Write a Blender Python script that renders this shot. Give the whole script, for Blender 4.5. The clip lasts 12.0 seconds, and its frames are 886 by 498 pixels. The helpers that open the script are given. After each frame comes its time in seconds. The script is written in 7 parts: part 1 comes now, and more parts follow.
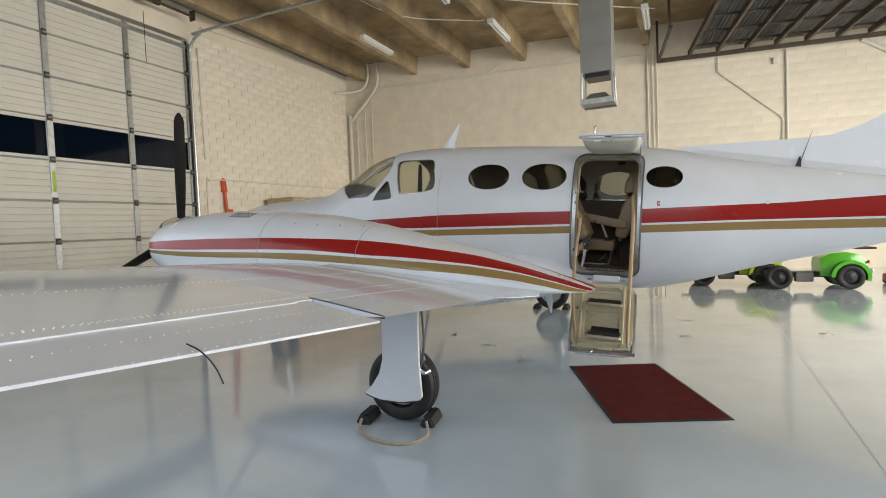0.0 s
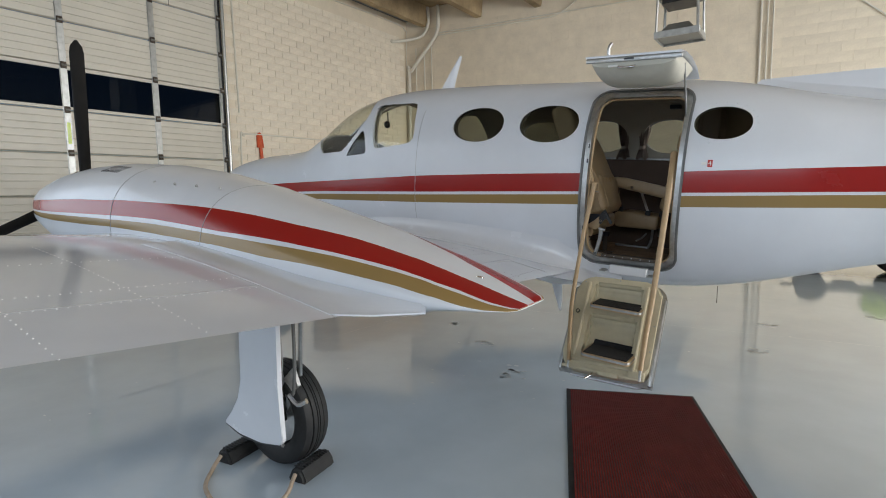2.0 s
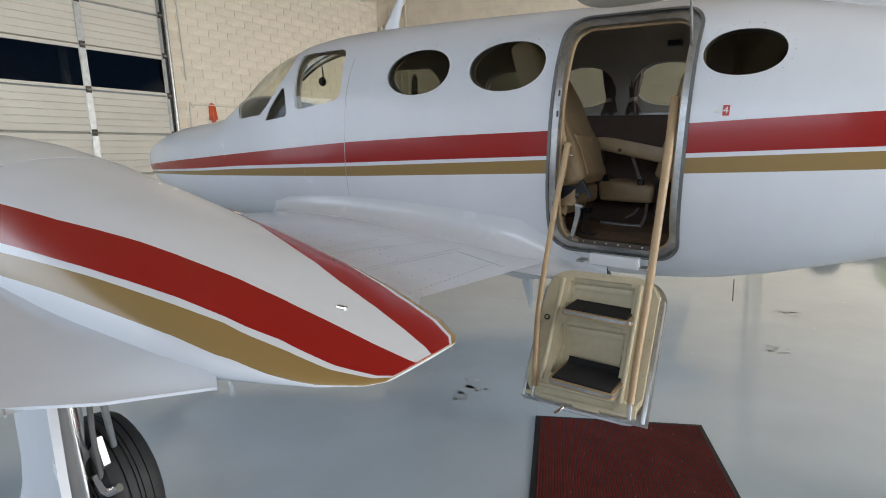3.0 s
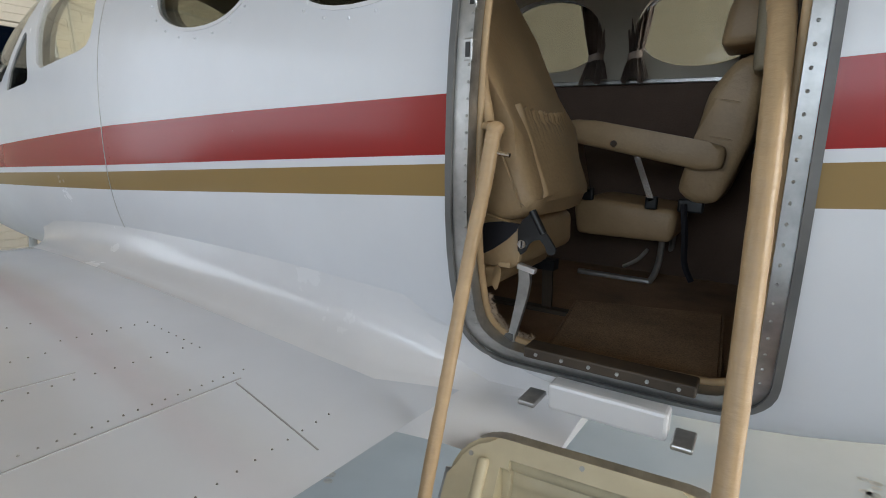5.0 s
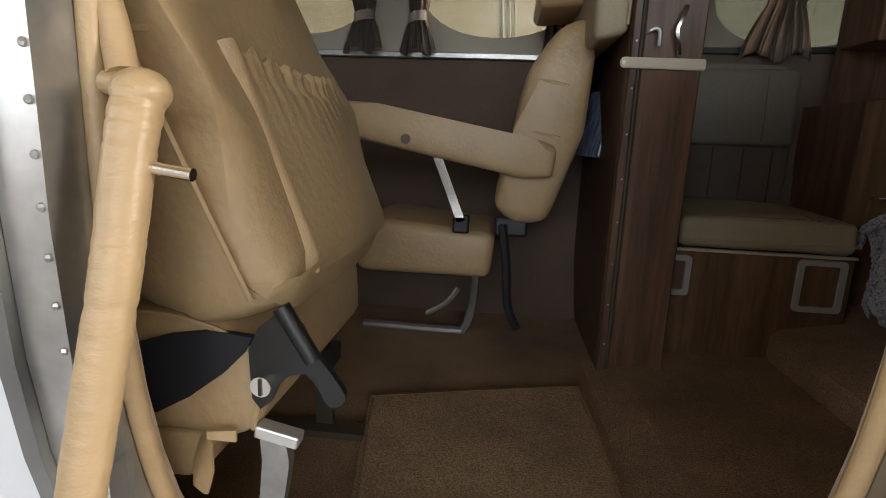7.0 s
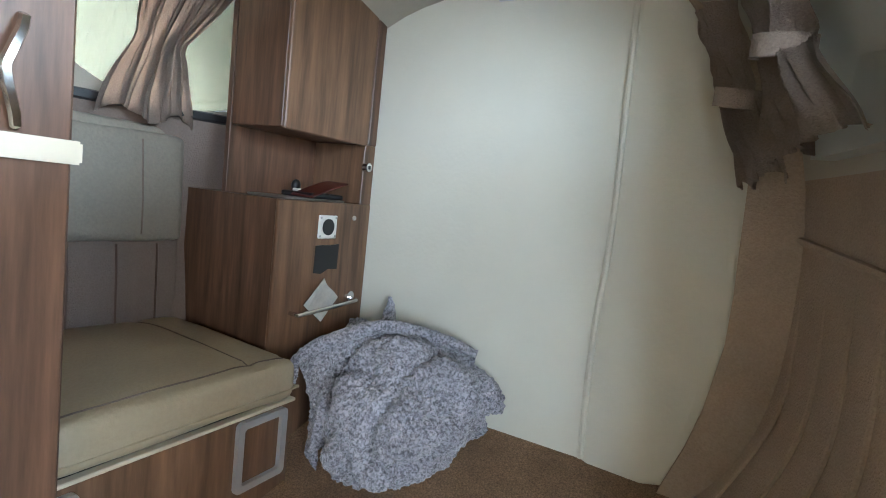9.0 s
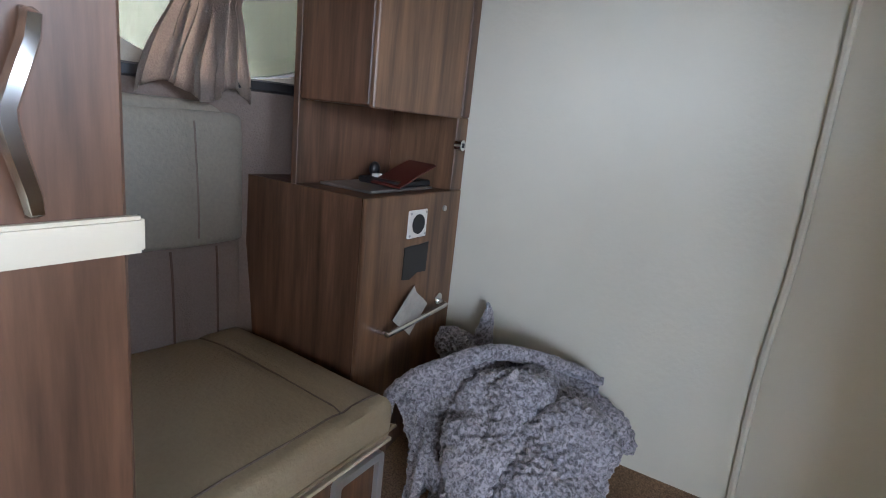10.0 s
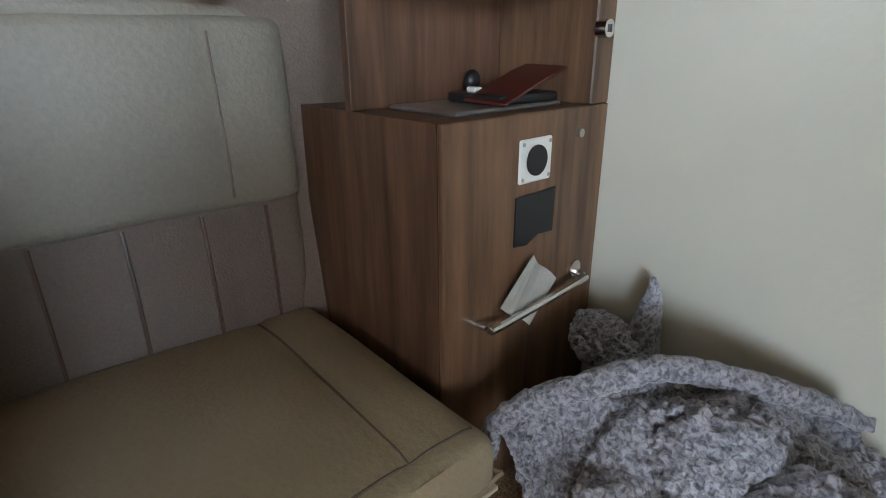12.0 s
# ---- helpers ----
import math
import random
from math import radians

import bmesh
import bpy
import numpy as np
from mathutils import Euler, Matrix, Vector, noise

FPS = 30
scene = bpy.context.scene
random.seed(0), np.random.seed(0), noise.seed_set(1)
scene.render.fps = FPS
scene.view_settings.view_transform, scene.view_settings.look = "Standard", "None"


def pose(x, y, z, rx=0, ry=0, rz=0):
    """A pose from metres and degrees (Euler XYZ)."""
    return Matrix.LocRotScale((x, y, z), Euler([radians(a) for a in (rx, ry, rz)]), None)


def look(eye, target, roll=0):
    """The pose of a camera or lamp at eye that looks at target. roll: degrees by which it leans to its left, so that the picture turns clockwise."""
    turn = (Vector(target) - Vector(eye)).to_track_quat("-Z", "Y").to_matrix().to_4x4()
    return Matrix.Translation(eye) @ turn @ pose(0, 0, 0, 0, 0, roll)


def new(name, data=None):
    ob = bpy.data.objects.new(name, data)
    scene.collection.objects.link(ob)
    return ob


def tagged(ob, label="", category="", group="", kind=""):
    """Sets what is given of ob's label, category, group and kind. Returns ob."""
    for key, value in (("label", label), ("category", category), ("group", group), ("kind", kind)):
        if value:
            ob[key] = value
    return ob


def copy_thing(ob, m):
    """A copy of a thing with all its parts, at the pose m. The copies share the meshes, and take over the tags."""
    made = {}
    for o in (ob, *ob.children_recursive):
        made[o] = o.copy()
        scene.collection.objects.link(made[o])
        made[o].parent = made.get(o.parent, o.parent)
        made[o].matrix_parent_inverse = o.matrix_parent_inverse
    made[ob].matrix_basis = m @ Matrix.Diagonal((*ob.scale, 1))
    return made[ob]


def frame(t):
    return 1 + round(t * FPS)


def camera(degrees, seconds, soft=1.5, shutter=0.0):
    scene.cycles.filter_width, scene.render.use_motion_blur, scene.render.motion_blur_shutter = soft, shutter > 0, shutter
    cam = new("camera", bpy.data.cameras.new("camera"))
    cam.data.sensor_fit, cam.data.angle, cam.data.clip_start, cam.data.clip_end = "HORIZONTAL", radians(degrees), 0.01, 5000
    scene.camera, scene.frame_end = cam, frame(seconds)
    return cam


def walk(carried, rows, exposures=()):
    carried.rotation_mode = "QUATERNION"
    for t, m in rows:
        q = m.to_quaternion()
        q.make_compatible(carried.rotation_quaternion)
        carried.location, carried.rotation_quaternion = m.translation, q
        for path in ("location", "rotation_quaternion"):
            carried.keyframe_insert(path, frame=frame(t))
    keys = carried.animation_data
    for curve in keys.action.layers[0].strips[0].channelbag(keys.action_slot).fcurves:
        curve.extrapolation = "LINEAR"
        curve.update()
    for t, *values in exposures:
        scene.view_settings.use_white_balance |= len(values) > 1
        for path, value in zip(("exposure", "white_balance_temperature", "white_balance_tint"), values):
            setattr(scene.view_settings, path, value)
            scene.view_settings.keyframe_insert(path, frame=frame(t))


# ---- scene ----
# the airplane stands on the hangar floor with its nose a little high: its own axes, x aft, y to its right, z up
BODY = pose(0, 0, 1.288) @ pose(0, 0, 0, 0, 4.2, 0) @ pose(0, 0, -1.3)

cam = camera(80.1, 12.0, soft=1.0)
PATH = [
    (0, (0.877, -5.847, 1.449), (0.078, -4.019, 1.309), 1.4),
    (0.5, (1.091, -5.509, 1.451), (0.196, -3.729, 1.267), 1.6),
    (1, (1.227, -5.129, 1.454), (0.2, -3.431, 1.202), 2.2),
    (1.5, (1.238, -4.673, 1.461), (0.167, -3.006, 1.187), 2.6),
    (2, (1.218, -4.205, 1.467), (0.114, -2.564, 1.171), 2.5),
    (2.5, (1.091, -3.736, 1.454), (-0.008, -2.098, 1.12), 1.9),
    (3, (1.014, -3.251, 1.421), (-0.065, -1.615, 1.025), 1.0),
    (3.2, (0.978, -3.074, 1.404), (-0.084, -1.433, 0.982), 0.8),
    (4.8, (0.607, -1.797, 1.385), (-0.428, -0.136, 0.969), 0.9),
    (5, (0.539, -1.662, 1.394), (-0.486, 0.007, 0.987), 1.3),
    (5.5, (0.434, -1.403, 1.4), (-0.5, 0.318, 0.993), 2.5),
    (6, (0.382, -1.244, 1.408), (-0.462, 0.517, 0.976), 3.2),
    (6.5, (0.306, -1.127, 1.393), (-0.274, 0.739, 0.966), 2.6),
    (6.7, (0.286, -1.088, 1.387), (-0.158, 0.817, 0.968), 2.4),
    (8.3, (0.334, -0.561, 1.536), (1.501, 1.017, 1.153), 4.4),
    (8.5, (0.352, -0.523, 1.552), (1.714, 0.897, 1.195), 4.8),
    (9, (0.407, -0.420, 1.553), (2.147, 0.546, 1.361), 6.3),
    (9.5, (0.446, -0.309, 1.592), (2.214, 0.586, 1.317), 7.3),
    (10, (0.508, -0.180, 1.636), (2.177, 0.821, 1.171), 6.2),
    (10.5, (0.652, -0.045, 1.645), (2.212, 1.031, 1.006), 4.5),
    (11, (0.764, 0.002, 1.634), (2.058, 1.267, 0.781), 1.9),
    (11.5, (0.760, -0.012, 1.566), (2.019, 1.331, 0.785), 0.3),
    (12, (0.772, -0.048, 1.583), (2.020, 1.341, 0.865), -0.5),
]
EXPOSURES = [(0, -1.35, 6300, 9), (0.5, -1.5, 5900, 9), (1.5, -1.5, 6000, 9), (3, -1.3, 5900, 10), (5, -1.1, 6100, 9), (5.5, -1.15, 6200, 9), (6, -0.9, 6200, 9), (6.7, -0.6, 6700, 12), (8.3, 2.3, 5700, 4), (9.3, 2.45, 5400, 6), (10.0, 2.0, 5450, 13), (10.5, 1.8, 5300, 13), (11.3, 2.2, 5800, 6), (12, 2.2, 5700, 6)]
walk(cam, [(t, BODY @ look(eye, target, roll)) for t, eye, target, roll in PATH], EXPOSURES)

# ---- after path ----
from mathutils.bvhtree import BVHTree

# ---------------------------------------------------------------- world and light
world = bpy.data.worlds.new("world")
scene.world = world
world.use_nodes = True
wn = world.node_tree.nodes
sky = wn.new("ShaderNodeTexSky")
sky.sky_type = "NISHITA"
sky.sun_disc = False
sky.sun_elevation = radians(40)
sky.sun_rotation = radians(150)
wn["Background"].inputs["Strength"].default_value = 0.1
world.node_tree.links.new(sky.outputs[0], wn["Background"].inputs["Color"])

sun = new("sun", bpy.data.lights.new("sun", "SUN"))
sun.data.energy, sun.data.angle, sun.data.color = 3.0, radians(0.5), (1.0, 0.94, 0.86)
sun.matrix_world = look((14, 22, 24), (0, 0, 0))


def area(name, eye, target, w, h, power, color=(1, 1, 1)):
    ob = new(name, bpy.data.lights.new(name, "AREA"))
    ob.data.shape, ob.data.size, ob.data.size_y, ob.data.energy, ob.data.color = "RECTANGLE", w, h, power, color
    ob.matrix_world = look(eye, target)
    return ob


# skylight that comes down through the three open hangar doors
for ob in (area("east_daylight", (10.1, 1.7, 3.0), (3.0, 1.7, 0.6), 10.2, 4.2, 2950, (1.0, 0.94, 0.85)),
           area("south_daylight", (1.5, -12.4, 3.85), (1.0, -6.5, 0), 13.0, 2.6, 780, (0.84, 0.92, 1.0)),
           area("west_daylight", (-7.9, -7.2, 3.0), (-2.0, -5.6, 0.4), 6.6, 4.0, 380, (0.9, 0.95, 1.0))):
    ob.data.spread = radians(150)


# ---------------------------------------------------------------- materials
def mat(name, color, rough=0.5, metal=0.0, var=0.06, scale=6.0, bump=0.0, bscale=60.0, coat=0.0, spec=0.5, dark=None, fine=0.0, stretch=None, rvar=0.0, each=0.0):
    m = bpy.data.materials.new(name)
    m.use_nodes = True
    nt = m.node_tree
    b = nt.nodes["Principled BSDF"]
    b.inputs["Roughness"].default_value = rough
    b.inputs["Metallic"].default_value = metal
    b.inputs["Coat Weight"].default_value = coat
    b.inputs["Coat Roughness"].default_value = 0.08
    b.inputs["Specular IOR Level"].default_value = spec
    tc = nt.nodes.new("ShaderNodeTexCoord")
    vec = tc.outputs["Object"]
    if stretch:
        mp = nt.nodes.new("ShaderNodeMapping")
        mp.inputs["Scale"].default_value = stretch
        nt.links.new(vec, mp.inputs["Vector"])
        vec = mp.outputs[0]
    n = nt.nodes.new("ShaderNodeTexNoise")
    n.inputs["Scale"].default_value, n.inputs["Detail"].default_value, n.inputs["Roughness"].default_value = scale, 7, 0.6
    nt.links.new(vec, n.inputs["Vector"])
    r = nt.nodes.new("ShaderNodeValToRGB")
    c = Vector(color)
    d = Vector(dark) if dark else c * (1 - 2.2 * var)
    r.color_ramp.elements[0].color = (*d, 1)
    r.color_ramp.elements[1].color = (*[min(1, v * (1 + var)) for v in c], 1)
    r.color_ramp.elements[0].position, r.color_ramp.elements[1].position = 0.3, 0.68
    nt.links.new(n.outputs["Fac"], r.inputs["Fac"])
    col = r.outputs[0]
    if fine:
        n3 = nt.nodes.new("ShaderNodeTexNoise")
        n3.inputs["Scale"].default_value, n3.inputs["Detail"].default_value = bscale, 3
        nt.links.new(vec, n3.inputs["Vector"])
        mr = nt.nodes.new("ShaderNodeMapRange")
        mr.inputs[1].default_value, mr.inputs[2].default_value, mr.inputs[3].default_value, mr.inputs[4].default_value = 0.3, 0.7, 1 - fine, 1 + fine * 0.5
        nt.links.new(n3.outputs["Fac"], mr.inputs[0])
        mx = nt.nodes.new("ShaderNodeVectorMath")
        mx.operation = "SCALE"
        nt.links.new(col, mx.inputs[0])
        nt.links.new(mr.outputs[0], mx.inputs["Scale"])
        col = mx.outputs[0]
    if each:
        oi = nt.nodes.new("ShaderNodeObjectInfo")
        mr = nt.nodes.new("ShaderNodeMapRange")
        mr.inputs[3].default_value, mr.inputs[4].default_value = 1 - each, 1 + each * 0.4
        nt.links.new(oi.outputs["Random"], mr.inputs[0])
        mx = nt.nodes.new("ShaderNodeVectorMath")
        mx.operation = "SCALE"
        nt.links.new(col, mx.inputs[0])
        nt.links.new(mr.outputs[0], mx.inputs["Scale"])
        col = mx.outputs[0]
    nt.links.new(col, b.inputs["Base Color"])
    if rvar:
        mr = nt.nodes.new("ShaderNodeMapRange")
        mr.inputs[3].default_value, mr.inputs[4].default_value = max(0.02, rough - rvar), rough + rvar
        nt.links.new(n.outputs["Fac"], mr.inputs[0])
        nt.links.new(mr.outputs[0], b.inputs["Roughness"])
    if bump:
        n2 = nt.nodes.new("ShaderNodeTexNoise")
        n2.inputs["Scale"].default_value, n2.inputs["Detail"].default_value = bscale, 4
        nt.links.new(vec, n2.inputs["Vector"])
        bp = nt.nodes.new("ShaderNodeBump")
        bp.inputs["Strength"].default_value, bp.inputs["Distance"].default_value = bump, 0.004
        nt.links.new(n2.outputs["Fac"], bp.inputs["Height"])
        nt.links.new(bp.outputs[0], b.inputs["Normal"])
    return m


def curve_node(nt, socket, pts):
    """The height of a broken line through pts, read at the value of a socket."""
    x0, x1 = pts[0][0], pts[-1][0]
    lo, hi = min(p[1] for p in pts) - 0.01, max(p[1] for p in pts) + 0.01
    a = nt.nodes.new("ShaderNodeMapRange")
    a.inputs[1].default_value, a.inputs[2].default_value = x0, x1
    nt.links.new(socket, a.inputs[0])
    fc = nt.nodes.new("ShaderNodeFloatCurve")
    c = fc.mapping.curves[0]
    for i, (x, v) in enumerate(pts):
        q = ((x - x0) / (x1 - x0), (v - lo) / (hi - lo))
        if i < 1 or i == len(pts) - 1:
            c.points[0 if i < 1 else -1].location = q
        else:
            c.points.new(*q)
    for p in c.points:
        p.handle_type = "VECTOR"
    fc.mapping.update()
    nt.links.new(a.outputs[0], fc.inputs["Value"])
    b = nt.nodes.new("ShaderNodeMapRange")
    b.inputs[3].default_value, b.inputs[4].default_value = lo, hi
    nt.links.new(fc.outputs[0], b.inputs[0])
    return b.outputs[0]


def livery(name, lines, height):
    """White paint with a red band, a white line and a gold band between four lines; height: 'z', or the name of a mesh attribute."""
    m = mat(name, (0.74, 0.76, 0.8), 0.26, var=0.02, scale=2.5, bump=0.02, bscale=1.6, coat=0.12, spec=0.35, rvar=0.04)
    nt = m.node_tree
    b = nt.nodes["Principled BSDF"]
    base = b.inputs["Base Color"].links[0].from_socket
    tc = nt.nodes.new("ShaderNodeTexCoord")
    sx = nt.nodes.new("ShaderNodeSeparateXYZ")
    nt.links.new(tc.outputs["Object"], sx.inputs[0])
    h = sx.outputs["Z"]
    if height != "z":
        at = nt.nodes.new("ShaderNodeAttribute")
        at.attribute_name = height
        h = at.outputs["Fac"]

    def above(pts):
        g = nt.nodes.new("ShaderNodeMath")
        g.operation = "GREATER_THAN"
        nt.links.new(h, g.inputs[0])
        nt.links.new(curve_node(nt, sx.outputs["X"], pts), g.inputs[1])
        return g.outputs[0]

    a = [above(p) for p in lines]  # gold bottom, gold top, red bottom, red top
    col = base
    for lo, hi, c in ((a[0], a[1], (0.30, 0.2, 0.075)), (a[2], a[3], (0.31, 0.012, 0.01))):
        s = nt.nodes.new("ShaderNodeMath")
        s.operation = "SUBTRACT"
        nt.links.new(lo, s.inputs[0])
        nt.links.new(hi, s.inputs[1])
        mx = nt.nodes.new("ShaderNodeMix")
        mx.data_type = "RGBA"
        nt.links.new(s.outputs[0], mx.inputs["Factor"])
        nt.links.new(col, mx.inputs[6])
        mx.inputs[7].default_value = (*c, 1)
        col = mx.outputs[2]
    nt.links.new(col, b.inputs["Base Color"])
    return m


FUS_LINES = [
    [(-5.2, 1.02), (-4.28, 1.067), (-3.34, 1.104), (-1.4, 1.196), (-0.03, 1.276), (0.58, 1.303), (1.4, 1.355), (2.44, 1.409), (5.6, 1.58)],
    [(-5.2, 1.045), (-4.45, 1.083), (-3.34, 1.143), (-2.65, 1.19), (-1.4, 1.26), (-0.03, 1.345), (0.58, 1.371), (1.4, 1.426), (2.44, 1.485), (5.6, 1.68)],
    [(-5.2, 1.06), (-4.45, 1.098), (-3.34, 1.163), (-2.65, 1.214), (-1.4, 1.283), (-0.67, 1.327), (-0.03, 1.364), (0.58, 1.391), (1.4, 1.443), (2.44, 1.504), (5.6, 1.7)],
    [(-5.2, 1.1), (-4.55, 1.156), (-3.32, 1.255), (-2.65, 1.31), (-1.4, 1.415), (-0.67, 1.458), (-0.03, 1.488), (0.58, 1.52), (1.38, 1.578), (1.78, 1.607), (2.43, 1.677), (5.6, 1.98)]]
NAC_LINES = [
    [(-3.3, -9), (-2.72, -7), (-2.0, -1), (-1.46, 1.5), (-1.0, 6.5), (-0.65, 8.5), (-0.38, 13), (-0.16, 16), (0.03, 19), (0.18, 17), (0.3, 6), (0.45, 0)],
    [(-3.3, -4), (-2.71, -1), (-2.0, 4), (-1.46, 8.5), (-1.0, 15), (-0.7, 20.3), (-0.43, 27), (-0.22, 33), (-0.03, 38.8), (0.1, 43), (0.25, 41), (0.45, 30)],
    [(-3.3, -2), (-2.71, 1), (-2.01, 7), (-1.46, 12.5), (-1.0, 18.5), (-0.7, 25.5), (-0.45, 31), (-0.25, 36.5), (-0.05, 43.5), (0.09, 47), (0.22, 48), (0.45, 38)],
    [(-3.3, 10), (-2.73, 13.5), (-2.05, 20), (-1.5, 27.3), (-1.07, 38.6), (-0.85, 44.8), (-0.6, 51), (-0.38, 59), (-0.2, 65.5), (-0.03, 71), (0.11, 75), (0.25, 77), (0.45, 80)]]
M_fus = livery("fuselage_paint", FUS_LINES, "z")
M_nac = livery("nacelle_paint", NAC_LINES, "ang")
M_paint = mat("white_paint", (0.76, 0.77, 0.8), 0.25, var=0.02, scale=3, bump=0.02, bscale=4, coat=0.3, rvar=0.1)
M_wingtop = mat("wing_paint", (0.68, 0.72, 0.79), 0.2, var=0.03, scale=1.6, bump=0.03, bscale=5, coat=0.5, rvar=0.1)
M_floor = mat("epoxy_floor", (0.54, 0.605, 0.65), 0.12, var=0.05, scale=0.8, bump=0.015, bscale=3, rvar=0.06, fine=0.03, coat=0.7)
M_scuff = mat("floor_stain", (0.46, 0.48, 0.47), 0.3, var=0.15, scale=20)
M_joint = mat("joint_filler", (0.3, 0.33, 0.35), 0.5)
M_wall = mat("painted_block", (0.84, 0.745, 0.59), 0.62, var=0.04, scale=2.0, bump=0.25, bscale=35, fine=0.03)
M_block = mat("block_paint", (0.84, 0.745, 0.59), 0.6, var=0.05, scale=3.0, bump=0.3, bscale=40, fine=0.04, each=0.05)
M_brick = mat("brick_paint", (0.9, 0.82, 0.68), 0.55, var=0.05, scale=4.0, bump=0.8, bscale=28, fine=0.05, each=0.05)
M_ceil = mat("bare_concrete", (0.44, 0.33, 0.19), 0.85, var=0.22, scale=1.2, bump=0.3, bscale=20, fine=0.08)
M_pipe = mat("painted_pipe", (0.76, 0.72, 0.62), 0.45, var=0.03)
M_galv = mat("galvanised_steel", (0.5, 0.51, 0.5), 0.38, 0.8, var=0.1, scale=14)
M_duct = mat("duct_sheet", (0.34, 0.34, 0.32), 0.45, 0.55, var=0.06, scale=3)
M_steel = mat("brown_steel", (0.07, 0.052, 0.036), 0.55, 0.2, var=0.15, scale=8)
M_dpanel = mat("door_panel_paint", (0.70, 0.66, 0.57), 0.42, var=0.03, scale=2)
M_sheet = mat("corrugated_sheet", (0.62, 0.62, 0.6), 0.5, 0.2, var=0.06, scale=5)
M_lamp = mat("lamp_diffuser", (0.85, 0.84, 0.8), 0.4, var=0.01)
M_green = mat("green_paint", (0.09, 0.42, 0.02), 0.3, var=0.03, coat=0.4)
M_lime = mat("lime_paint", (0.4, 0.55, 0.02), 0.3, var=0.03, coat=0.4)
M_orange = mat("orange_paint", (0.62, 0.09, 0.02), 0.4, var=0.08)
M_redp = mat("red_enamel", (0.5, 0.03, 0.02), 0.35)
M_redstripe = mat("red_stripe", (0.31, 0.012, 0.01), 0.25)
M_crate = mat("pine_boards", (0.55, 0.4, 0.23), 0.7, var=0.12, scale=5, stretch=(1, 1, 6))
M_matred = mat("red_carpet_pile", (0.2, 0.02, 0.014), 0.95, var=0.15, scale=9, bump=0.8, bscale=260, fine=0.25)
M_rubber = mat("black_rubber", (0.018, 0.018, 0.018), 0.62, var=0.2, scale=14, bump=0.15, bscale=70)
M_tread = mat("step_pad", (0.012, 0.012, 0.014), 0.85, var=0.2, scale=30, bump=0.6, bscale=220)
M_black = mat("black_paint", (0.012, 0.012, 0.013), 0.4, var=0.1)
M_prop = mat("propeller_black", (0.012, 0.011, 0.01), 0.75, spec=0.2, var=0.2, scale=6)
M_chrome = mat("polished_metal", (0.75, 0.74, 0.72), 0.16, 1.0, var=0.04)
M_alu = mat("worn_aluminium", (0.48, 0.48, 0.47), 0.36, 0.85, var=0.12, scale=10, fine=0.08, bscale=40)
M_seal = mat("grey_seal", (0.16, 0.16, 0.155), 0.5, var=0.15)
M_dooring = mat("grey_cream_plastic", (0.55, 0.53, 0.45), 0.45, var=0.05, scale=5, fine=0.03, bscale=30)
M_cream = mat("cream_moulding", (0.60, 0.53, 0.36), 0.42, var=0.05, scale=5, fine=0.04, bscale=30)
M_leather = mat("tan_leather", (0.49, 0.345, 0.19), 0.42, var=0.08, scale=4, bump=0.35, bscale=110, fine=0.04)
M_hleather = mat("rail_leather", (0.48, 0.335, 0.185), 0.36, var=0.05, scale=9, bump=0.45, bscale=48, fine=0.02, stretch=(1, 1, 2.4))
M_cushion = mat("beige_vinyl", (0.37, 0.305, 0.2), 0.55, var=0.05, scale=5, bump=0.3, bscale=180, fine=0.05)
# greyer than the cushion vinyl, and darkened for the shade on the bench back
M_backpad = mat("shaded_grey_beige_vinyl", (0.225, 0.2, 0.158), 0.55, var=0.05, scale=5, bump=0.3, bscale=180, fine=0.08)
M_fabric = mat("taupe_fabric", (0.185, 0.145, 0.12), 0.95, var=0.08, scale=4, bump=0.4, bscale=320, fine=0.1)
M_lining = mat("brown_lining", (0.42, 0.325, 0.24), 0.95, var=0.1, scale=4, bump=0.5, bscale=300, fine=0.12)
# brown side carpet, with the shade on the cabin's right wall put into its colour
M_sidewall = mat("shaded_side_carpet", (0.13, 0.088, 0.066), 0.95, var=0.1, scale=4, bump=0.5, bscale=300, fine=0.12)
M_wjoint = mat("skin_seam", (0.34, 0.35, 0.36), 0.45)
M_head = mat("beige_lining", (0.46, 0.42, 0.34), 0.85, var=0.05, scale=4, bump=0.3, bscale=200)
M_carpet = mat("brown_carpet", (0.34, 0.215, 0.125), 0.98, var=0.18, scale=5, bump=0.9, bscale=340, fine=0.5)
M_cpad = mat("tan_carpet_pad", (0.38, 0.25, 0.145), 0.98, var=0.2, scale=4, bump=1.0, bscale=320, fine=0.5)
M_white = mat("cream_vinyl", (0.70, 0.68, 0.58), 0.6, var=0.03, scale=3, bump=0.15, bscale=120)
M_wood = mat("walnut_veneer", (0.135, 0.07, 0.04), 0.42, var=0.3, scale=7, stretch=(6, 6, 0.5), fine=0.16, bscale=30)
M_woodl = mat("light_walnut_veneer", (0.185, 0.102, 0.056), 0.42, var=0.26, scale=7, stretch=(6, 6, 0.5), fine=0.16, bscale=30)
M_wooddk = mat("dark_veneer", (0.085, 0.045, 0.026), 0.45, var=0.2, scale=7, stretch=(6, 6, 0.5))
M_curtain = mat("taupe_curtain", (0.34, 0.275, 0.23), 0.95, var=0.1, scale=6, bump=0.5, bscale=400, fine=0.12)
M_strip = mat("cream_strip", (0.62, 0.55, 0.42), 0.5, var=0.04)
M_plate = mat("white_plate", (0.8, 0.79, 0.75), 0.5, var=0.02)
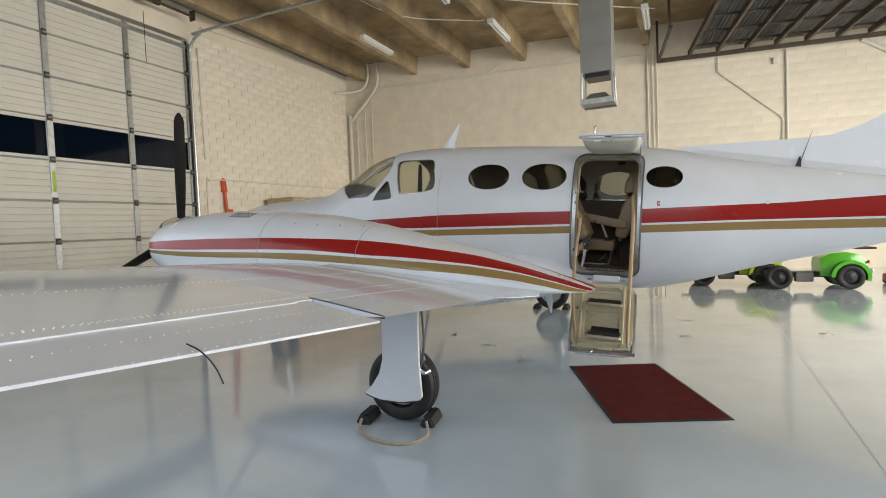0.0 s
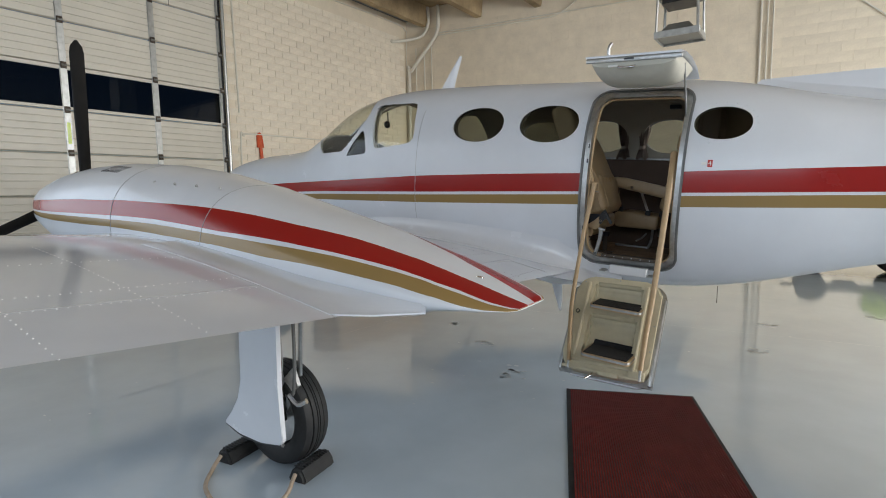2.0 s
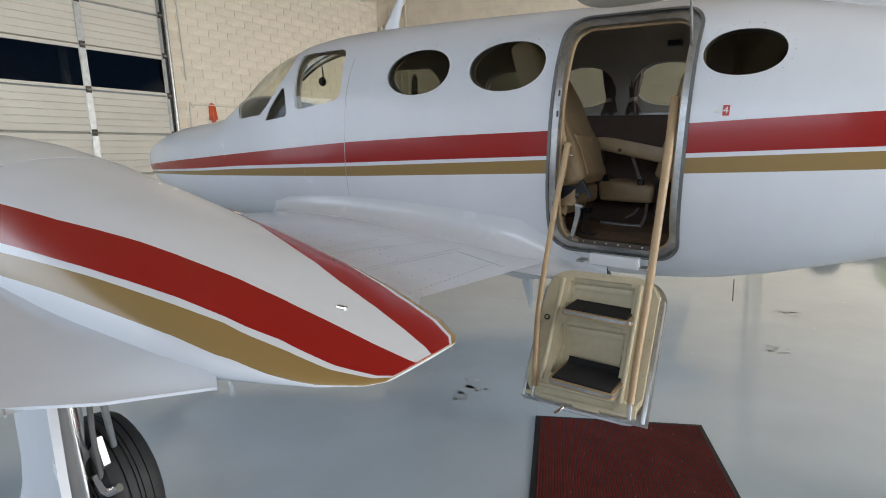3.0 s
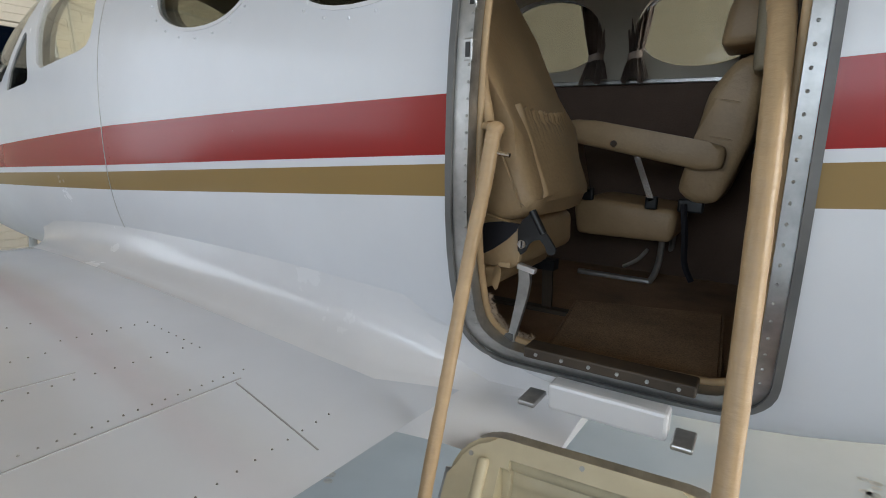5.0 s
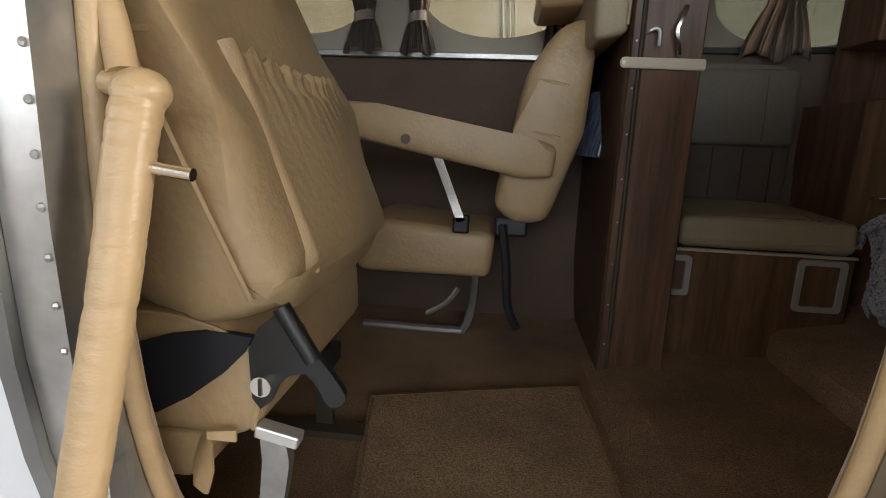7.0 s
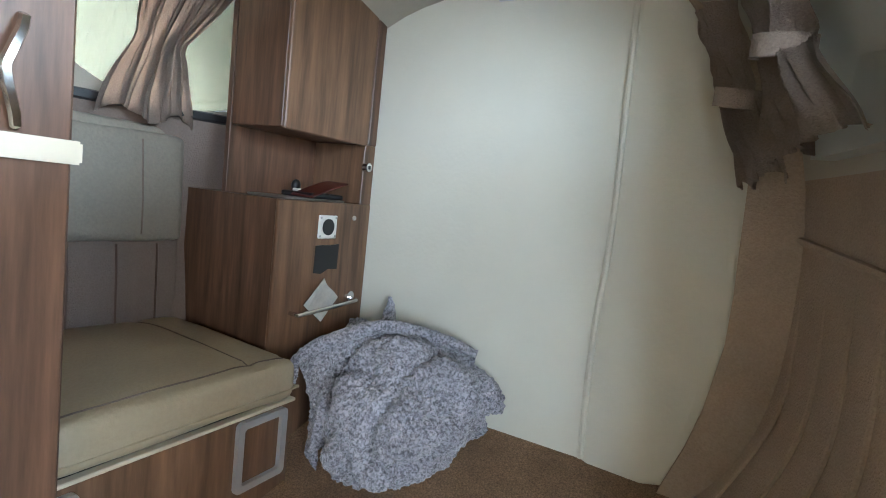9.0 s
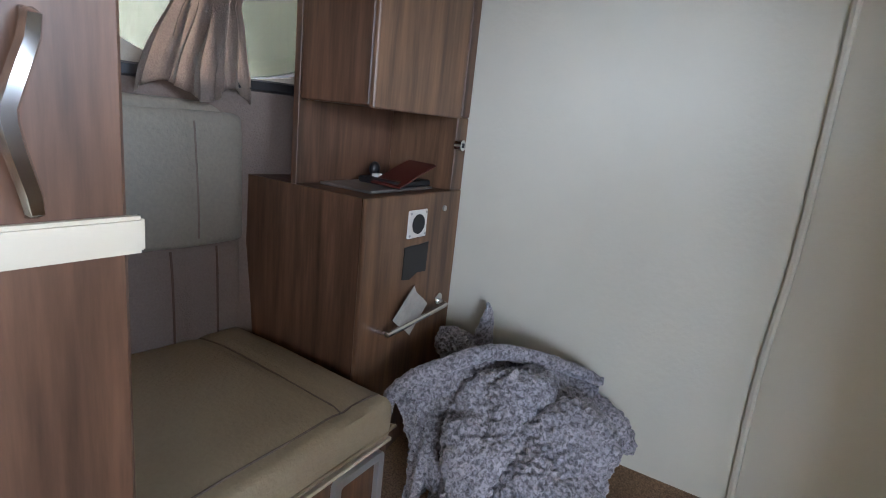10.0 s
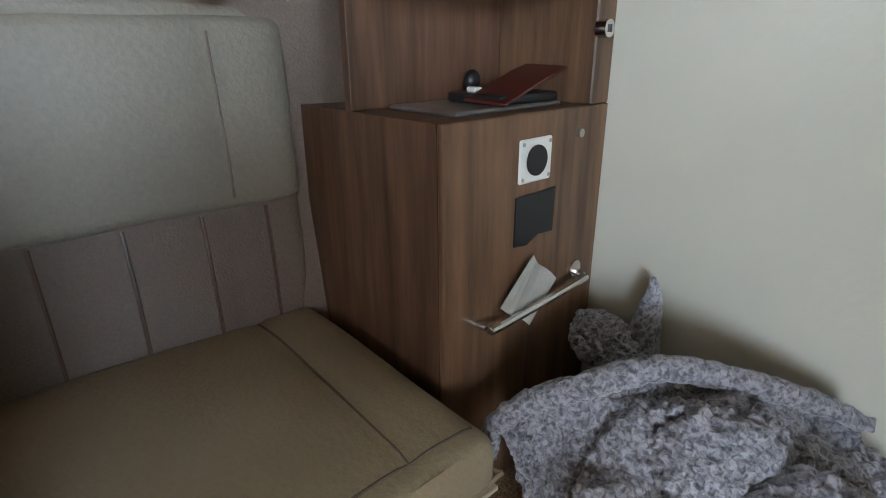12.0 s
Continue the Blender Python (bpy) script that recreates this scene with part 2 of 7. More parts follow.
M_paper = mat("paper_tag", (0.46, 0.44, 0.4), 0.8, var=0.08, scale=40)
M_bluebag = mat("dark_blue_plastic", (0.2, 0.24, 0.36), 0.18, var=0.42, scale=30, stretch=(1, 4, 0.6))
M_maroon = mat("maroon_leather", (0.1, 0.02, 0.015), 0.4, var=0.1)
M_pull = mat("satin_metal", (0.72, 0.72, 0.72), 0.3, 0.65, var=0.04)
M_reveal = mat("window_reveal", (0.5, 0.52, 0.48), 0.6, var=0.03)
M_rope = mat("tan_rope", (0.42, 0.33, 0.24), 0.85, var=0.1, scale=40)
M_belt = mat("black_belt", (0.012, 0.012, 0.018), 0.7, var=0.1)


def fleece():
    """Grey fleece: the shade between its curls is put into the colour, by the height of the tufts in the mesh."""
    m = mat("grey_fleece", (0.36, 0.35, 0.39), 1.0, var=0.12, scale=9)
    nt = m.node_tree
    b = nt.nodes["Principled BSDF"]
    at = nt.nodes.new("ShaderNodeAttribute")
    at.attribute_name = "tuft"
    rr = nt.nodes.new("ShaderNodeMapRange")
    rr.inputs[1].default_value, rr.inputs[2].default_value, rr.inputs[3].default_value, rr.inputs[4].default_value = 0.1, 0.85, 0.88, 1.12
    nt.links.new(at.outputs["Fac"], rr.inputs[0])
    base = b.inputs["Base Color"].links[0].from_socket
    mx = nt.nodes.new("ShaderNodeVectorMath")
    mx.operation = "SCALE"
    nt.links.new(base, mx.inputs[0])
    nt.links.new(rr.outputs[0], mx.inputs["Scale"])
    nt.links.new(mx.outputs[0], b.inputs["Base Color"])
    tc = nt.nodes.new("ShaderNodeTexCoord")
    # a fine noise darkens the colour further, as shade between the curls
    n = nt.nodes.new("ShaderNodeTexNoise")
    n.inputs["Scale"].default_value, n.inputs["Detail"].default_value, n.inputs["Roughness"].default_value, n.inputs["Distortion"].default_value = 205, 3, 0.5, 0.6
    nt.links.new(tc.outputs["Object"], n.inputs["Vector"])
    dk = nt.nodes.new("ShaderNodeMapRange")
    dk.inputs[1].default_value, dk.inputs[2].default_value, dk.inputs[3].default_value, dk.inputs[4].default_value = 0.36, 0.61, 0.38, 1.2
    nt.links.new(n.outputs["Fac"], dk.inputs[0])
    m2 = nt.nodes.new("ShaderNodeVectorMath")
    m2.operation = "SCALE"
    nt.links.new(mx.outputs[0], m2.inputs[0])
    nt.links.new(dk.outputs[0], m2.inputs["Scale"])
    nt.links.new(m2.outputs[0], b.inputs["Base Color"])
    bp = nt.nodes.new("ShaderNodeBump")
    bp.inputs["Strength"].default_value, bp.inputs["Distance"].default_value = 0.7, 0.004
    nt.links.new(n.outputs["Fac"], bp.inputs["Height"])
    nt.links.new(bp.outputs[0], b.inputs["Normal"])
    b.inputs["Sheen Weight"].default_value = 0.35
    return m


def glass(name, tint):
    m = bpy.data.materials.new(name)
    m.use_nodes = True
    nt = m.node_tree
    out = nt.nodes["Material Output"]
    nt.nodes.remove(nt.nodes["Principled BSDF"])
    tr = nt.nodes.new("ShaderNodeBsdfTransparent")
    tr.inputs[0].default_value = (*tint, 1)
    gl = nt.nodes.new("ShaderNodeBsdfGlossy")
    gl.inputs["Roughness"].default_value = 0.03
    lw = nt.nodes.new("ShaderNodeLayerWeight")
    lw.inputs["Blend"].default_value = 0.5
    pw = nt.nodes.new("ShaderNodeMath")
    pw.operation = "POWER"
    pw.inputs[1].default_value = 4.5
    nt.links.new(lw.outputs["Facing"], pw.inputs[0])
    fr = nt.nodes.new("ShaderNodeMath")
    fr.operation = "MULTIPLY_ADD"
    fr.inputs[1].default_value, fr.inputs[2].default_value = 0.7, 0.03
    nt.links.new(pw.outputs[0], fr.inputs[0])
    mx = nt.nodes.new("ShaderNodeMixShader")
    nt.links.new(fr.outputs[0], mx.inputs[0])
    nt.links.new(tr.outputs[0], mx.inputs[1])
    nt.links.new(gl.outputs[0], mx.inputs[2])
    nt.links.new(mx.outputs[0], out.inputs[0])
    return m


M_fleece = fleece()
M_glass = glass("cabin_glass", (0.53, 0.54, 0.505))
M_clear = glass("cockpit_glass", (0.95, 0.96, 0.93))
M_tint = glass("tinted_glass", (0.35, 0.36, 0.34))
M_aftglass = glass("aft_glass", (0.27, 0.29, 0.28))
M_dglass = glass("door_glass", (0.12, 0.142, 0.175))


# ---------------------------------------------------------------- helpers
def part(name, bm, material, parent=None, label="", smooth=False, angle=40):
    me = bpy.data.meshes.new(name)
    if isinstance(bm, bmesh.types.BMesh):
        bmesh.ops.recalc_face_normals(bm, faces=bm.faces)
        bm.to_mesh(me)
        bm.free()
    else:
        me = bm
        me.name = name
    if len(me.materials):
        me.materials.clear()
    for m in (material if isinstance(material, (list, tuple)) else [material]):
        me.materials.append(m)
    if smooth:
        me.polygons.foreach_set("use_smooth", [True] * len(me.polygons))
        me.set_sharp_from_angle(angle=radians(angle))
    ob = new(name, me)
    if parent is not None:
        ob.parent = parent
    if label:
        ob["label"] = label
    return ob


def thing(name, m, label, category, group="", kind=""):
    ob = new(name)
    ob.matrix_world = m
    return tagged(ob, label, category, group, kind)


def box(x0, x1, y0, y1, z0, z1, bevel=0.0, seg=2, bm=None, m=None):
    bm = bm or bmesh.new()
    mm = Matrix.LocRotScale(((x0 + x1) / 2, (y0 + y1) / 2, (z0 + z1) / 2), None, (abs(x1 - x0), abs(y1 - y0), abs(z1 - z0)))
    r = bmesh.ops.create_cube(bm, size=1, matrix=mm)
    vs = r["verts"]
    if bevel:
        es = list({e for v in vs for e in v.link_edges})
        rb = bmesh.ops.bevel(bm, geom=es, offset=bevel, segments=seg, affect="EDGES", profile=0.5)
        vs = list({v for f in rb["faces"] for v in f.verts} | {v for v in vs if v.is_valid})
    if m is not None:
        bmesh.ops.transform(bm, matrix=m, verts=vs)
    return bm


def cyl(p, q, r, r2=None, seg=16, bm=None):
    bm = bm or bmesh.new()
    p, q = Vector(p), Vector(q)
    d = q - p
    m = Matrix.Translation((p + q) / 2) @ d.to_track_quat("Z", "Y").to_matrix().to_4x4()
    bmesh.ops.create_cone(bm, cap_ends=True, segments=seg, radius1=r, radius2=r if r2 is None else r2, depth=d.length, matrix=m)
    return bm


def ball(c, r, scale=(1, 1, 1), u=16, v=10, bm=None):
    bm = bm or bmesh.new()
    bmesh.ops.create_uvsphere(bm, u_segments=u, v_segments=v, radius=r, matrix=Matrix.LocRotScale(c, None, scale))
    return bm


def smooth_path(pts, n=6):
    ps = [Vector(p) for p in pts]
    out = []
    for i in range(len(ps) - 1):
        a, b = ps[i], ps[i + 1]
        p0, p3 = ps[i - 1] if i else a * 2 - b, ps[i + 2] if i + 2 < len(ps) else b * 2 - a
        for k in range(n):
            t = k / n
            out.append(0.5 * ((2 * a) + (b - p0) * t + (2 * p0 - 5 * a + 4 * b - p3) * t * t + (3 * a - p0 - 3 * b + p3) * t ** 3))
    return out + [ps[-1]]


def tube(pts, r, seg=10, n=6, bm=None, closed=False):
    """A round bar along a smooth path; r: one radius, or a function of 0 to 1 along it."""
    bm = bm or bmesh.new()
    ps = smooth_path(pts, n) if n else [Vector(p) for p in pts]
    rings, side = [], None
    for i, p in enumerate(ps):
        d = (ps[min(i + 1, len(ps) - 1)] - ps[max(i - 1, 0)]).normalized()
        side = d.orthogonal().normalized() if side is None else (side - d * side.dot(d)).normalized()
        up = d.cross(side)
        rr = r(i / (len(ps) - 1)) if callable(r) else r
        rings.append([bm.verts.new(p + (side * math.cos(a) + up * math.sin(a)) * rr) for a in (2 * math.pi * k / seg for k in range(seg))])
    for a, b in zip(rings, rings[1:]):
        for k in range(seg):
            bm.faces.new((a[k], a[(k + 1) % seg], b[(k + 1) % seg], b[k]))
    bm.faces.new(rings[0])
    bm.faces.new(rings[-1])
    return bm


def prism(poly, axis, lo, hi, bm=None):
    """A polygon extruded along an axis. poly: pairs in the two other axes, in order."""
    bm = bm or bmesh.new()

    def at(p, v):
        return {"x": (v, p[0], p[1]), "y": (p[0], v, p[1]), "z": (p[0], p[1], v)}[axis]
    a, b = [bm.verts.new(at(p, lo)) for p in poly], [bm.verts.new(at(p, hi)) for p in poly]
    n = len(poly)
    for i in range(n):
        bm.faces.new((a[i], a[(i + 1) % n], b[(i + 1) % n], b[i]))
    bm.faces.new(a)
    bm.faces.new(b)
    return bm


def rounded(x0, x1, z0, z1, r, n=8):
    out = []
    for cx, cz, a0 in ((x1 - r, z1 - r, 0), (x0 + r, z1 - r, 90), (x0 + r, z0 + r, 180), (x1 - r, z0 + r, 270)):
        out += [(cx + r * math.cos(radians(a0 + 90 * k / n)), cz + r * math.sin(radians(a0 + 90 * k / n))) for k in range(n + 1)]
    return out


def oval(cx, cz, a, b, n=32, e=2.15):
    out = []
    for k in range(n):
        t = 2 * math.pi * k / n
        c, s = math.cos(t), math.sin(t)
        out.append((cx + a * math.copysign(abs(c) ** (2 / e), c), cz + b * math.copysign(abs(s) ** (2 / e), s)))
    return out


def loft(rings, close=True, caps=True, bm=None):
    bm = bm or bmesh.new()
    vs = [[bm.verts.new(p) for p in ring] for ring in rings]
    for a, b in zip(vs, vs[1:]):
        n = len(a)
        for i in range(n if close else n - 1):
            bm.faces.new((a[i], a[(i + 1) % n], b[(i + 1) % n], b[i]))
    if caps and close:
        bm.faces.new(vs[0])
        bm.faces.new(vs[-1])
    return bm


def cut(bm, cutter, op="DIFFERENCE"):
    """bm with the volume of cutter taken off it (or the part common to both), as a mesh."""
    obs = []
    for b in (bm, cutter):
        bmesh.ops.recalc_face_normals(b, faces=b.faces)
        me = bpy.data.meshes.new("tmp")
        b.to_mesh(me)
        b.free()
        obs.append(new("tmp", me))
    md = obs[0].modifiers.new("b", "BOOLEAN")
    md.operation, md.solver, md.object = op, "EXACT", obs[1]
    dg = bpy.context.evaluated_depsgraph_get()
    dg.update()
    me = bpy.data.meshes.new_from_object(obs[0].evaluated_get(dg))
    for o in obs:
        old = o.data
        bpy.data.objects.remove(o)
        bpy.data.meshes.remove(old)
    return me


def xf(b, m):
    bmesh.ops.transform(b, matrix=m, verts=b.verts)
    return b


def copy_of(me):
    b = bmesh.new()
    b.from_mesh(me)
    return b


def structure(name, bm, material, m, label, category, smooth=False):
    ob = part(name, bm, material, smooth=smooth)
    ob.matrix_world = m
    return tagged(ob, label, category, kind="structure")


def single(name, bm, material, m, label, category, group="", smooth=True, kind=""):
    ob = part(name, bm, material, smooth=smooth)
    ob.matrix_world = m
    return tagged(ob, label, category, group, kind)


ID = Matrix.Identity(4)
rng = random.Random(4)


# ---------------------------------------------------------------- airplane
plane = thing("airplane", BODY, "white twin-engine propeller airplane with red and gold stripes, cabin door open", "airplane")

# x, half width, bottom, top, widest height
STATIONS = [
    (-5.02, 0.05, 1.15, 1.25, 1.2), (-4.9, 0.15, 1.05, 1.33, 1.19), (-4.6, 0.28, 0.92, 1.43, 1.18), (-4.1, 0.41, 0.82, 1.53, 1.2),
    (-3.5, 0.52, 0.75, 1.59, 1.24), (-3.1, 0.58, 0.72, 1.66, 1.28), (-2.85, 0.61, 0.71, 1.80, 1.31), (-2.5, 0.645, 0.7, 2.04, 1.35), (-2.2, 0.67, 0.7, 2.14, 1.38),
    (-1.8, 0.69, 0.69, 2.19, 1.4), (-1.2, 0.7, 0.69, 2.2, 1.4), (-0.5, 0.7, 0.69, 2.19, 1.4), (0.2, 0.7, 0.69, 2.17, 1.4), (0.6, 0.695, 0.72, 2.15, 1.4),
    (0.9, 0.665, 0.78, 2.11, 1.42), (1.2, 0.605, 0.87, 2.05, 1.44), (1.6, 0.485, 1.0, 1.985, 1.47), (2.1, 0.37, 1.14, 1.92, 1.52), (2.6, 0.30, 1.28, 1.86, 1.56),
    (3.6, 0.2, 1.5, 1.82, 1.66), (4.8, 0.08, 1.68, 1.8, 1.74)]


def station(x):
    i = max(1, min(len(STATIONS) - 2, next((k for k, s in enumerate(STATIONS) if s[0] > x), len(STATIONS)) - 1))
    i = max(0, min(len(STATIONS) - 2, i))
    a, b = STATIONS[i], STATIONS[i + 1]
    p, q = STATIONS[max(0, i - 1)], STATIONS[min(len(STATIONS) - 1, i + 2)]
    t = (x - a[0]) / (b[0] - a[0])
    out = []
    for k in range(1, 5):
        ma = (b[k] - p[k]) / (b[0] - p[0]) * (b[0] - a[0])
        mb = (q[k] - a[k]) / (q[0] - a[0]) * (b[0] - a[0])
        t2, t3 = t * t, t ** 3
        out.append((2 * t3 - 3 * t2 + 1) * a[k] + (t3 - 2 * t2 + t) * ma + (-2 * t3 + 3 * t2) * b[k] + (t3 - t2) * mb)
    return out


def ring(w, zb, zt, zw, n=2.6, count=64, off=0.0):
    pts = []
    w, zb, zt = max(0.005, w - off), zb + off, zt - off
    zw = min(max(zw, zb + 0.002), zt - 0.002)
    for i in range(count):
        a = 2 * math.pi * (i + 0.5) / count
        c, s = math.cos(a), math.sin(a)
        h = (zt - zw) if s > 0 else (zw - zb)
        pts.append((w * math.copysign(abs(c) ** (2 / n), c), zw + h * math.copysign(abs(s) ** (2 / n), s)))
    return pts


def side_y(x, z, off=0.0):
    """Half the width of the hull at a place along it and a height."""
    w, zb, zt, zw = station(x)
    w, zb, zt = w - off, zb + off, zt - off
    h = (zt - zw) if z > zw else (zw - zb)
    return w * max(0.0, 1 - (abs(z - zw) / h) ** 2.6) ** (1 / 2.6)


def shell(outer, inner, x0=-4.99, x1=4.79, step=0.1, count=64):
    n = int((x1 - x0) / step)
    xs = [x0 + (x1 - x0) * k / n for k in range(n + 1)]
    rings = [[(x, y, z) for y, z in ring(*station(x), off=outer, count=count)] for x in xs]
    rings += [[(x, y, z) for y, z in ring(*station(x), off=inner, count=count)] for x in reversed(xs)]
    bm = loft(rings, caps=False)
    bm.verts.ensure_lookup_table()
    first, last = list(bm.verts)[:count], list(bm.verts)[-count:]
    for i in range(count):
        bm.faces.new((last[i], last[(i + 1) % count], first[(i + 1) % count], first[i]))
    return bm


DOOR = rounded(-0.03, 0.585, 0.88, 2.045, 0.1)
DOOR_IN = rounded(0.004, 0.558, 0.918, 1.998, 0.088)
LEFT_WIN = [oval(-0.905, 1.823, 0.222, 0.132), oval(-0.328, 1.823, 0.222, 0.132), oval(0.772, 1.818, 0.155, 0.1)]
RIGHT_WIN = [oval(-0.905, 1.823, 0.222, 0.135), oval(-0.33, 1.823, 0.222, 0.135), oval(0.25, 1.823, 0.222, 0.135), oval(1.05, 1.80, 0.23, 0.13)]
SIDE_PANE = [(-1.905, 1.628), (-1.94, 1.645), (-1.968, 1.74), (-2.02, 1.925), (-2.04, 1.98), (-2.02, 2.008), (-1.96, 2.02), (-1.62, 2.022), (-1.575, 2.008), (-1.552, 1.97), (-1.522, 1.85), (-1.505, 1.765), (-1.512, 1.715), (-1.54, 1.685), (-1.6, 1.668)]
VENT = [(-2.285, 1.556), (-2.24, 1.64), (-2.13, 1.775), (-2.11, 1.785), (-2.092, 1.77), (-2.07, 1.73), (-2.035, 1.62), (-2.04, 1.59), (-2.065, 1.578)]
SCREEN = [(-2.64, 1.575), (-2.36, 1.597), (-2.28, 1.66), (-2.19, 1.765), (-2.11, 1.885), (-2.1, 1.96), (-2.2, 2.25), (-2.9, 2.25), (-2.86, 1.77)]


def window_cutters(which=("win", "door", "screen")):
    bm = bmesh.new()
    for p in LEFT_WIN + [SIDE_PANE, VENT]:
        prism(p, "y", -1.2, -0.3, bm)
    for p in RIGHT_WIN + [SIDE_PANE, VENT]:
        prism(p, "y", 0.3, 1.2, bm)
    prism(SCREEN, "y", -1.2, -0.015, bm)
    prism(SCREEN, "y", 0.015, 1.2, bm)
    return bm


c1 = window_cutters()
prism(DOOR, "y", -1.2, -0.2, c1)
fus = part("fuselage", cut(shell(0, 0.02), c1), M_fus, plane, smooth=True, angle=30)
for name, p, lo, hi, mt in [("window_pane", p, -1.2, -0.3, M_glass) for p in LEFT_WIN] + [("window_pane", p, 0.3, 1.2, M_glass) for p in RIGHT_WIN[:3]] + [("window_pane", p, 0.3, 1.2, M_aftglass) for p in RIGHT_WIN[3:]] + [
        ("side_pane", SIDE_PANE, -1.2, -0.3, M_clear), ("side_pane", SIDE_PANE, 0.3, 1.2, M_clear), ("vent_pane", VENT, -1.2, -0.3, M_tint), ("vent_pane", VENT, 0.3, 1.2, M_tint),
        ("windshield", SCREEN, -1.2, -0.015, M_clear), ("windshield", SCREEN, 0.015, 1.2, M_clear)]:
    xs = [q[0] for q in p]
    g = part(name, cut(shell(0.006, 0.010, min(xs) - 0.15, max(xs) + 0.15, 0.05), prism(p, "y", lo, hi), "INTERSECT"), mt, fus, smooth=True)
    g.visible_shadow = False
    if name in ("window_pane", "side_pane"):
        grown = [(sum(xs) / len(xs) + (a - sum(xs) / len(xs)) * 1.05, 1.82 + (b - 1.82) * 1.08) for a, b in p] if name == "window_pane" else None
        if grown:
            rim = prism(grown, "y", lo, hi)
            inner = cut(rim, prism(p, "y", lo - 0.1, hi + 0.1))
            part("window_rim", cut(shell(-0.0025, 0.018, min(xs) - 0.2, max(xs) + 0.2, 0.05), copy_of(inner), "INTERSECT"), M_paint, fus, smooth=True)
part("nose_cone", ball((-4.985, 0, 1.2), 0.056, (0.8, 0.95, 0.95)), M_paint, plane, smooth=True)
part("tail_cone", ball((4.78, 0, 1.74), 0.085, (1.3, 0.95, 0.72)), M_paint, plane, smooth=True)

# door surround
frame_ring = cut(prism(DOOR, "y", -1.2, -0.2), prism(DOOR_IN, "y", -1.3, -0.1))
frm = part("door_frame", cut(shell(-0.004, 0.032, -0.3, 0.9, 0.05), copy_of(frame_ring), "INTERSECT"), M_alu, fus, "worn aluminium door frame", smooth=True)
seal_ring = cut(prism(rounded(-0.045, 0.6, 0.865, 2.06, 0.112), "y", -1.2, -0.2), prism(rounded(-0.031, 0.586, 0.879, 2.046, 0.1), "y", -1.3, -0.1))
part("door_seal", cut(shell(-0.012, 0.01, -0.3, 0.9, 0.05), copy_of(seal_ring), "INTERSECT"), M_seal, fus, smooth=True)
edge_line = rounded(0.008, 0.554, 0.922, 1.994, 0.084)
WELT = []
for (xa, za), (xb, zb) in zip(edge_line, edge_line[1:] + edge_line[:1]):
    cnt = max(1, int(math.hypot(xb - xa, zb - za) / 0.03))
    WELT += [(xa + (xb - xa) * k / cnt, za + (zb - za) * k / cnt) for k in range(cnt)]
part("door_welt", tube([(x, -side_y(x, z, 0.04), z) for x, z in WELT + WELT[:1]], 0.0085, 10, 0), M_leather, fus, "tan leather edging", smooth=True)
sill = part("sill_plate", box(0.12, 0.47, -0.63, -0.575, 0.925, 0.95, 0.004), M_steel, fus, "dark scuffed sill plate")
for k in range(6):
    part("screw", cyl((0.15 + k * 0.058, -0.634, 0.938), (0.15 + k * 0.058, -0.628, 0.938), 0.004, seg=8), M_alu, sill)
for z in (1.67, 1.57, 1.12):
    y = -side_y(0.0, z, 0.0)
    lp = part("latch_plate", box(-0.014, 0.006, y - 0.006, y + 0.02, z - 0.022, z + 0.022, 0.003), M_alu, frm)
    part("latch_slot", box(-0.009, 0.001, y - 0.0085, y + 0.0, z - 0.014, z + 0.014, 0.001, 1), M_black, lp)
rv = bmesh.new()
for k in range(30):
    z = 0.98 + k * 0.033
    for x in (0.0, 0.568):
        ball((x, -side_y(x, z) - 0.004, z), 0.0032, u=6, v=4, bm=rv)
tagged(part("rivets", rv, M_alu, frm), kind="stuff")

# ---- wings
DIHEDRAL = 0.066


def airfoil(y, s, x_te=None, n=14):
    """A closed wing section at a span place y, on side s."""
    q = min(1.0, max(0.0, (abs(y) - 0.5) / 5.8))
    le, te = -2.35 + 0.45 * q, (-0.03 - 0.285 * max(0, (abs(y) - 3) / 3))
    t = 0.15 - 0.03 * q
    zte = 0.80 + (abs(y) - 0.5) * DIHEDRAL
    up, lo = [], []
    us = [0.5 - 0.5 * math.cos(math.pi * k / n) for k in range(n + 1)]
    if x_te is not None:
        us = [(x_te - te) / (le - te)] + [u for u in us if te + (le - te) * u < x_te - 0.01]
    for u in us:
        x = te + (le - te) * u
        v = 1 - u
        th = 5 * (0.2969 * math.sqrt(v) - 0.126 * v - 0.3516 * v ** 2 + 0.2843 * v ** 3 - 0.1036 * v ** 4) * t
        camber = 0.02 * (te - le) * 4 * u * (1 - u) * 0.5
        inc = 0.012 * (te - x)
        up.append((x, s * abs(y), zte + camber + th + inc))
        lo.append((x, s * abs(y), zte + camber - th * 1.5 + inc))
    if x_te is not None:
        pass
    return up + list(reversed(lo[:-1])) if x_te is None else up + list(reversed(lo[:-1]))


def wing_top(x, y):
    q = min(1.0, max(0.0, (abs(y) - 0.5) / 5.8))
    le, te = -2.35 + 0.45 * q, (-0.03 - 0.285 * max(0, (abs(y) - 3) / 3))
    t = 0.15 - 0.03 * q
    u = min(1, max(0, (x - te) / (le - te)))
    v = 1 - u
    th = 5 * (0.2969 * math.sqrt(v) - 0.126 * v - 0.3516 * v ** 2 + 0.2843 * v ** 3 - 0.1036 * v ** 4) * t
    return 0.80 + (abs(y) - 0.5) * DIHEDRAL + 0.02 * (te - le) * 2 * u * (1 - u) + th + 0.012 * (te - x)


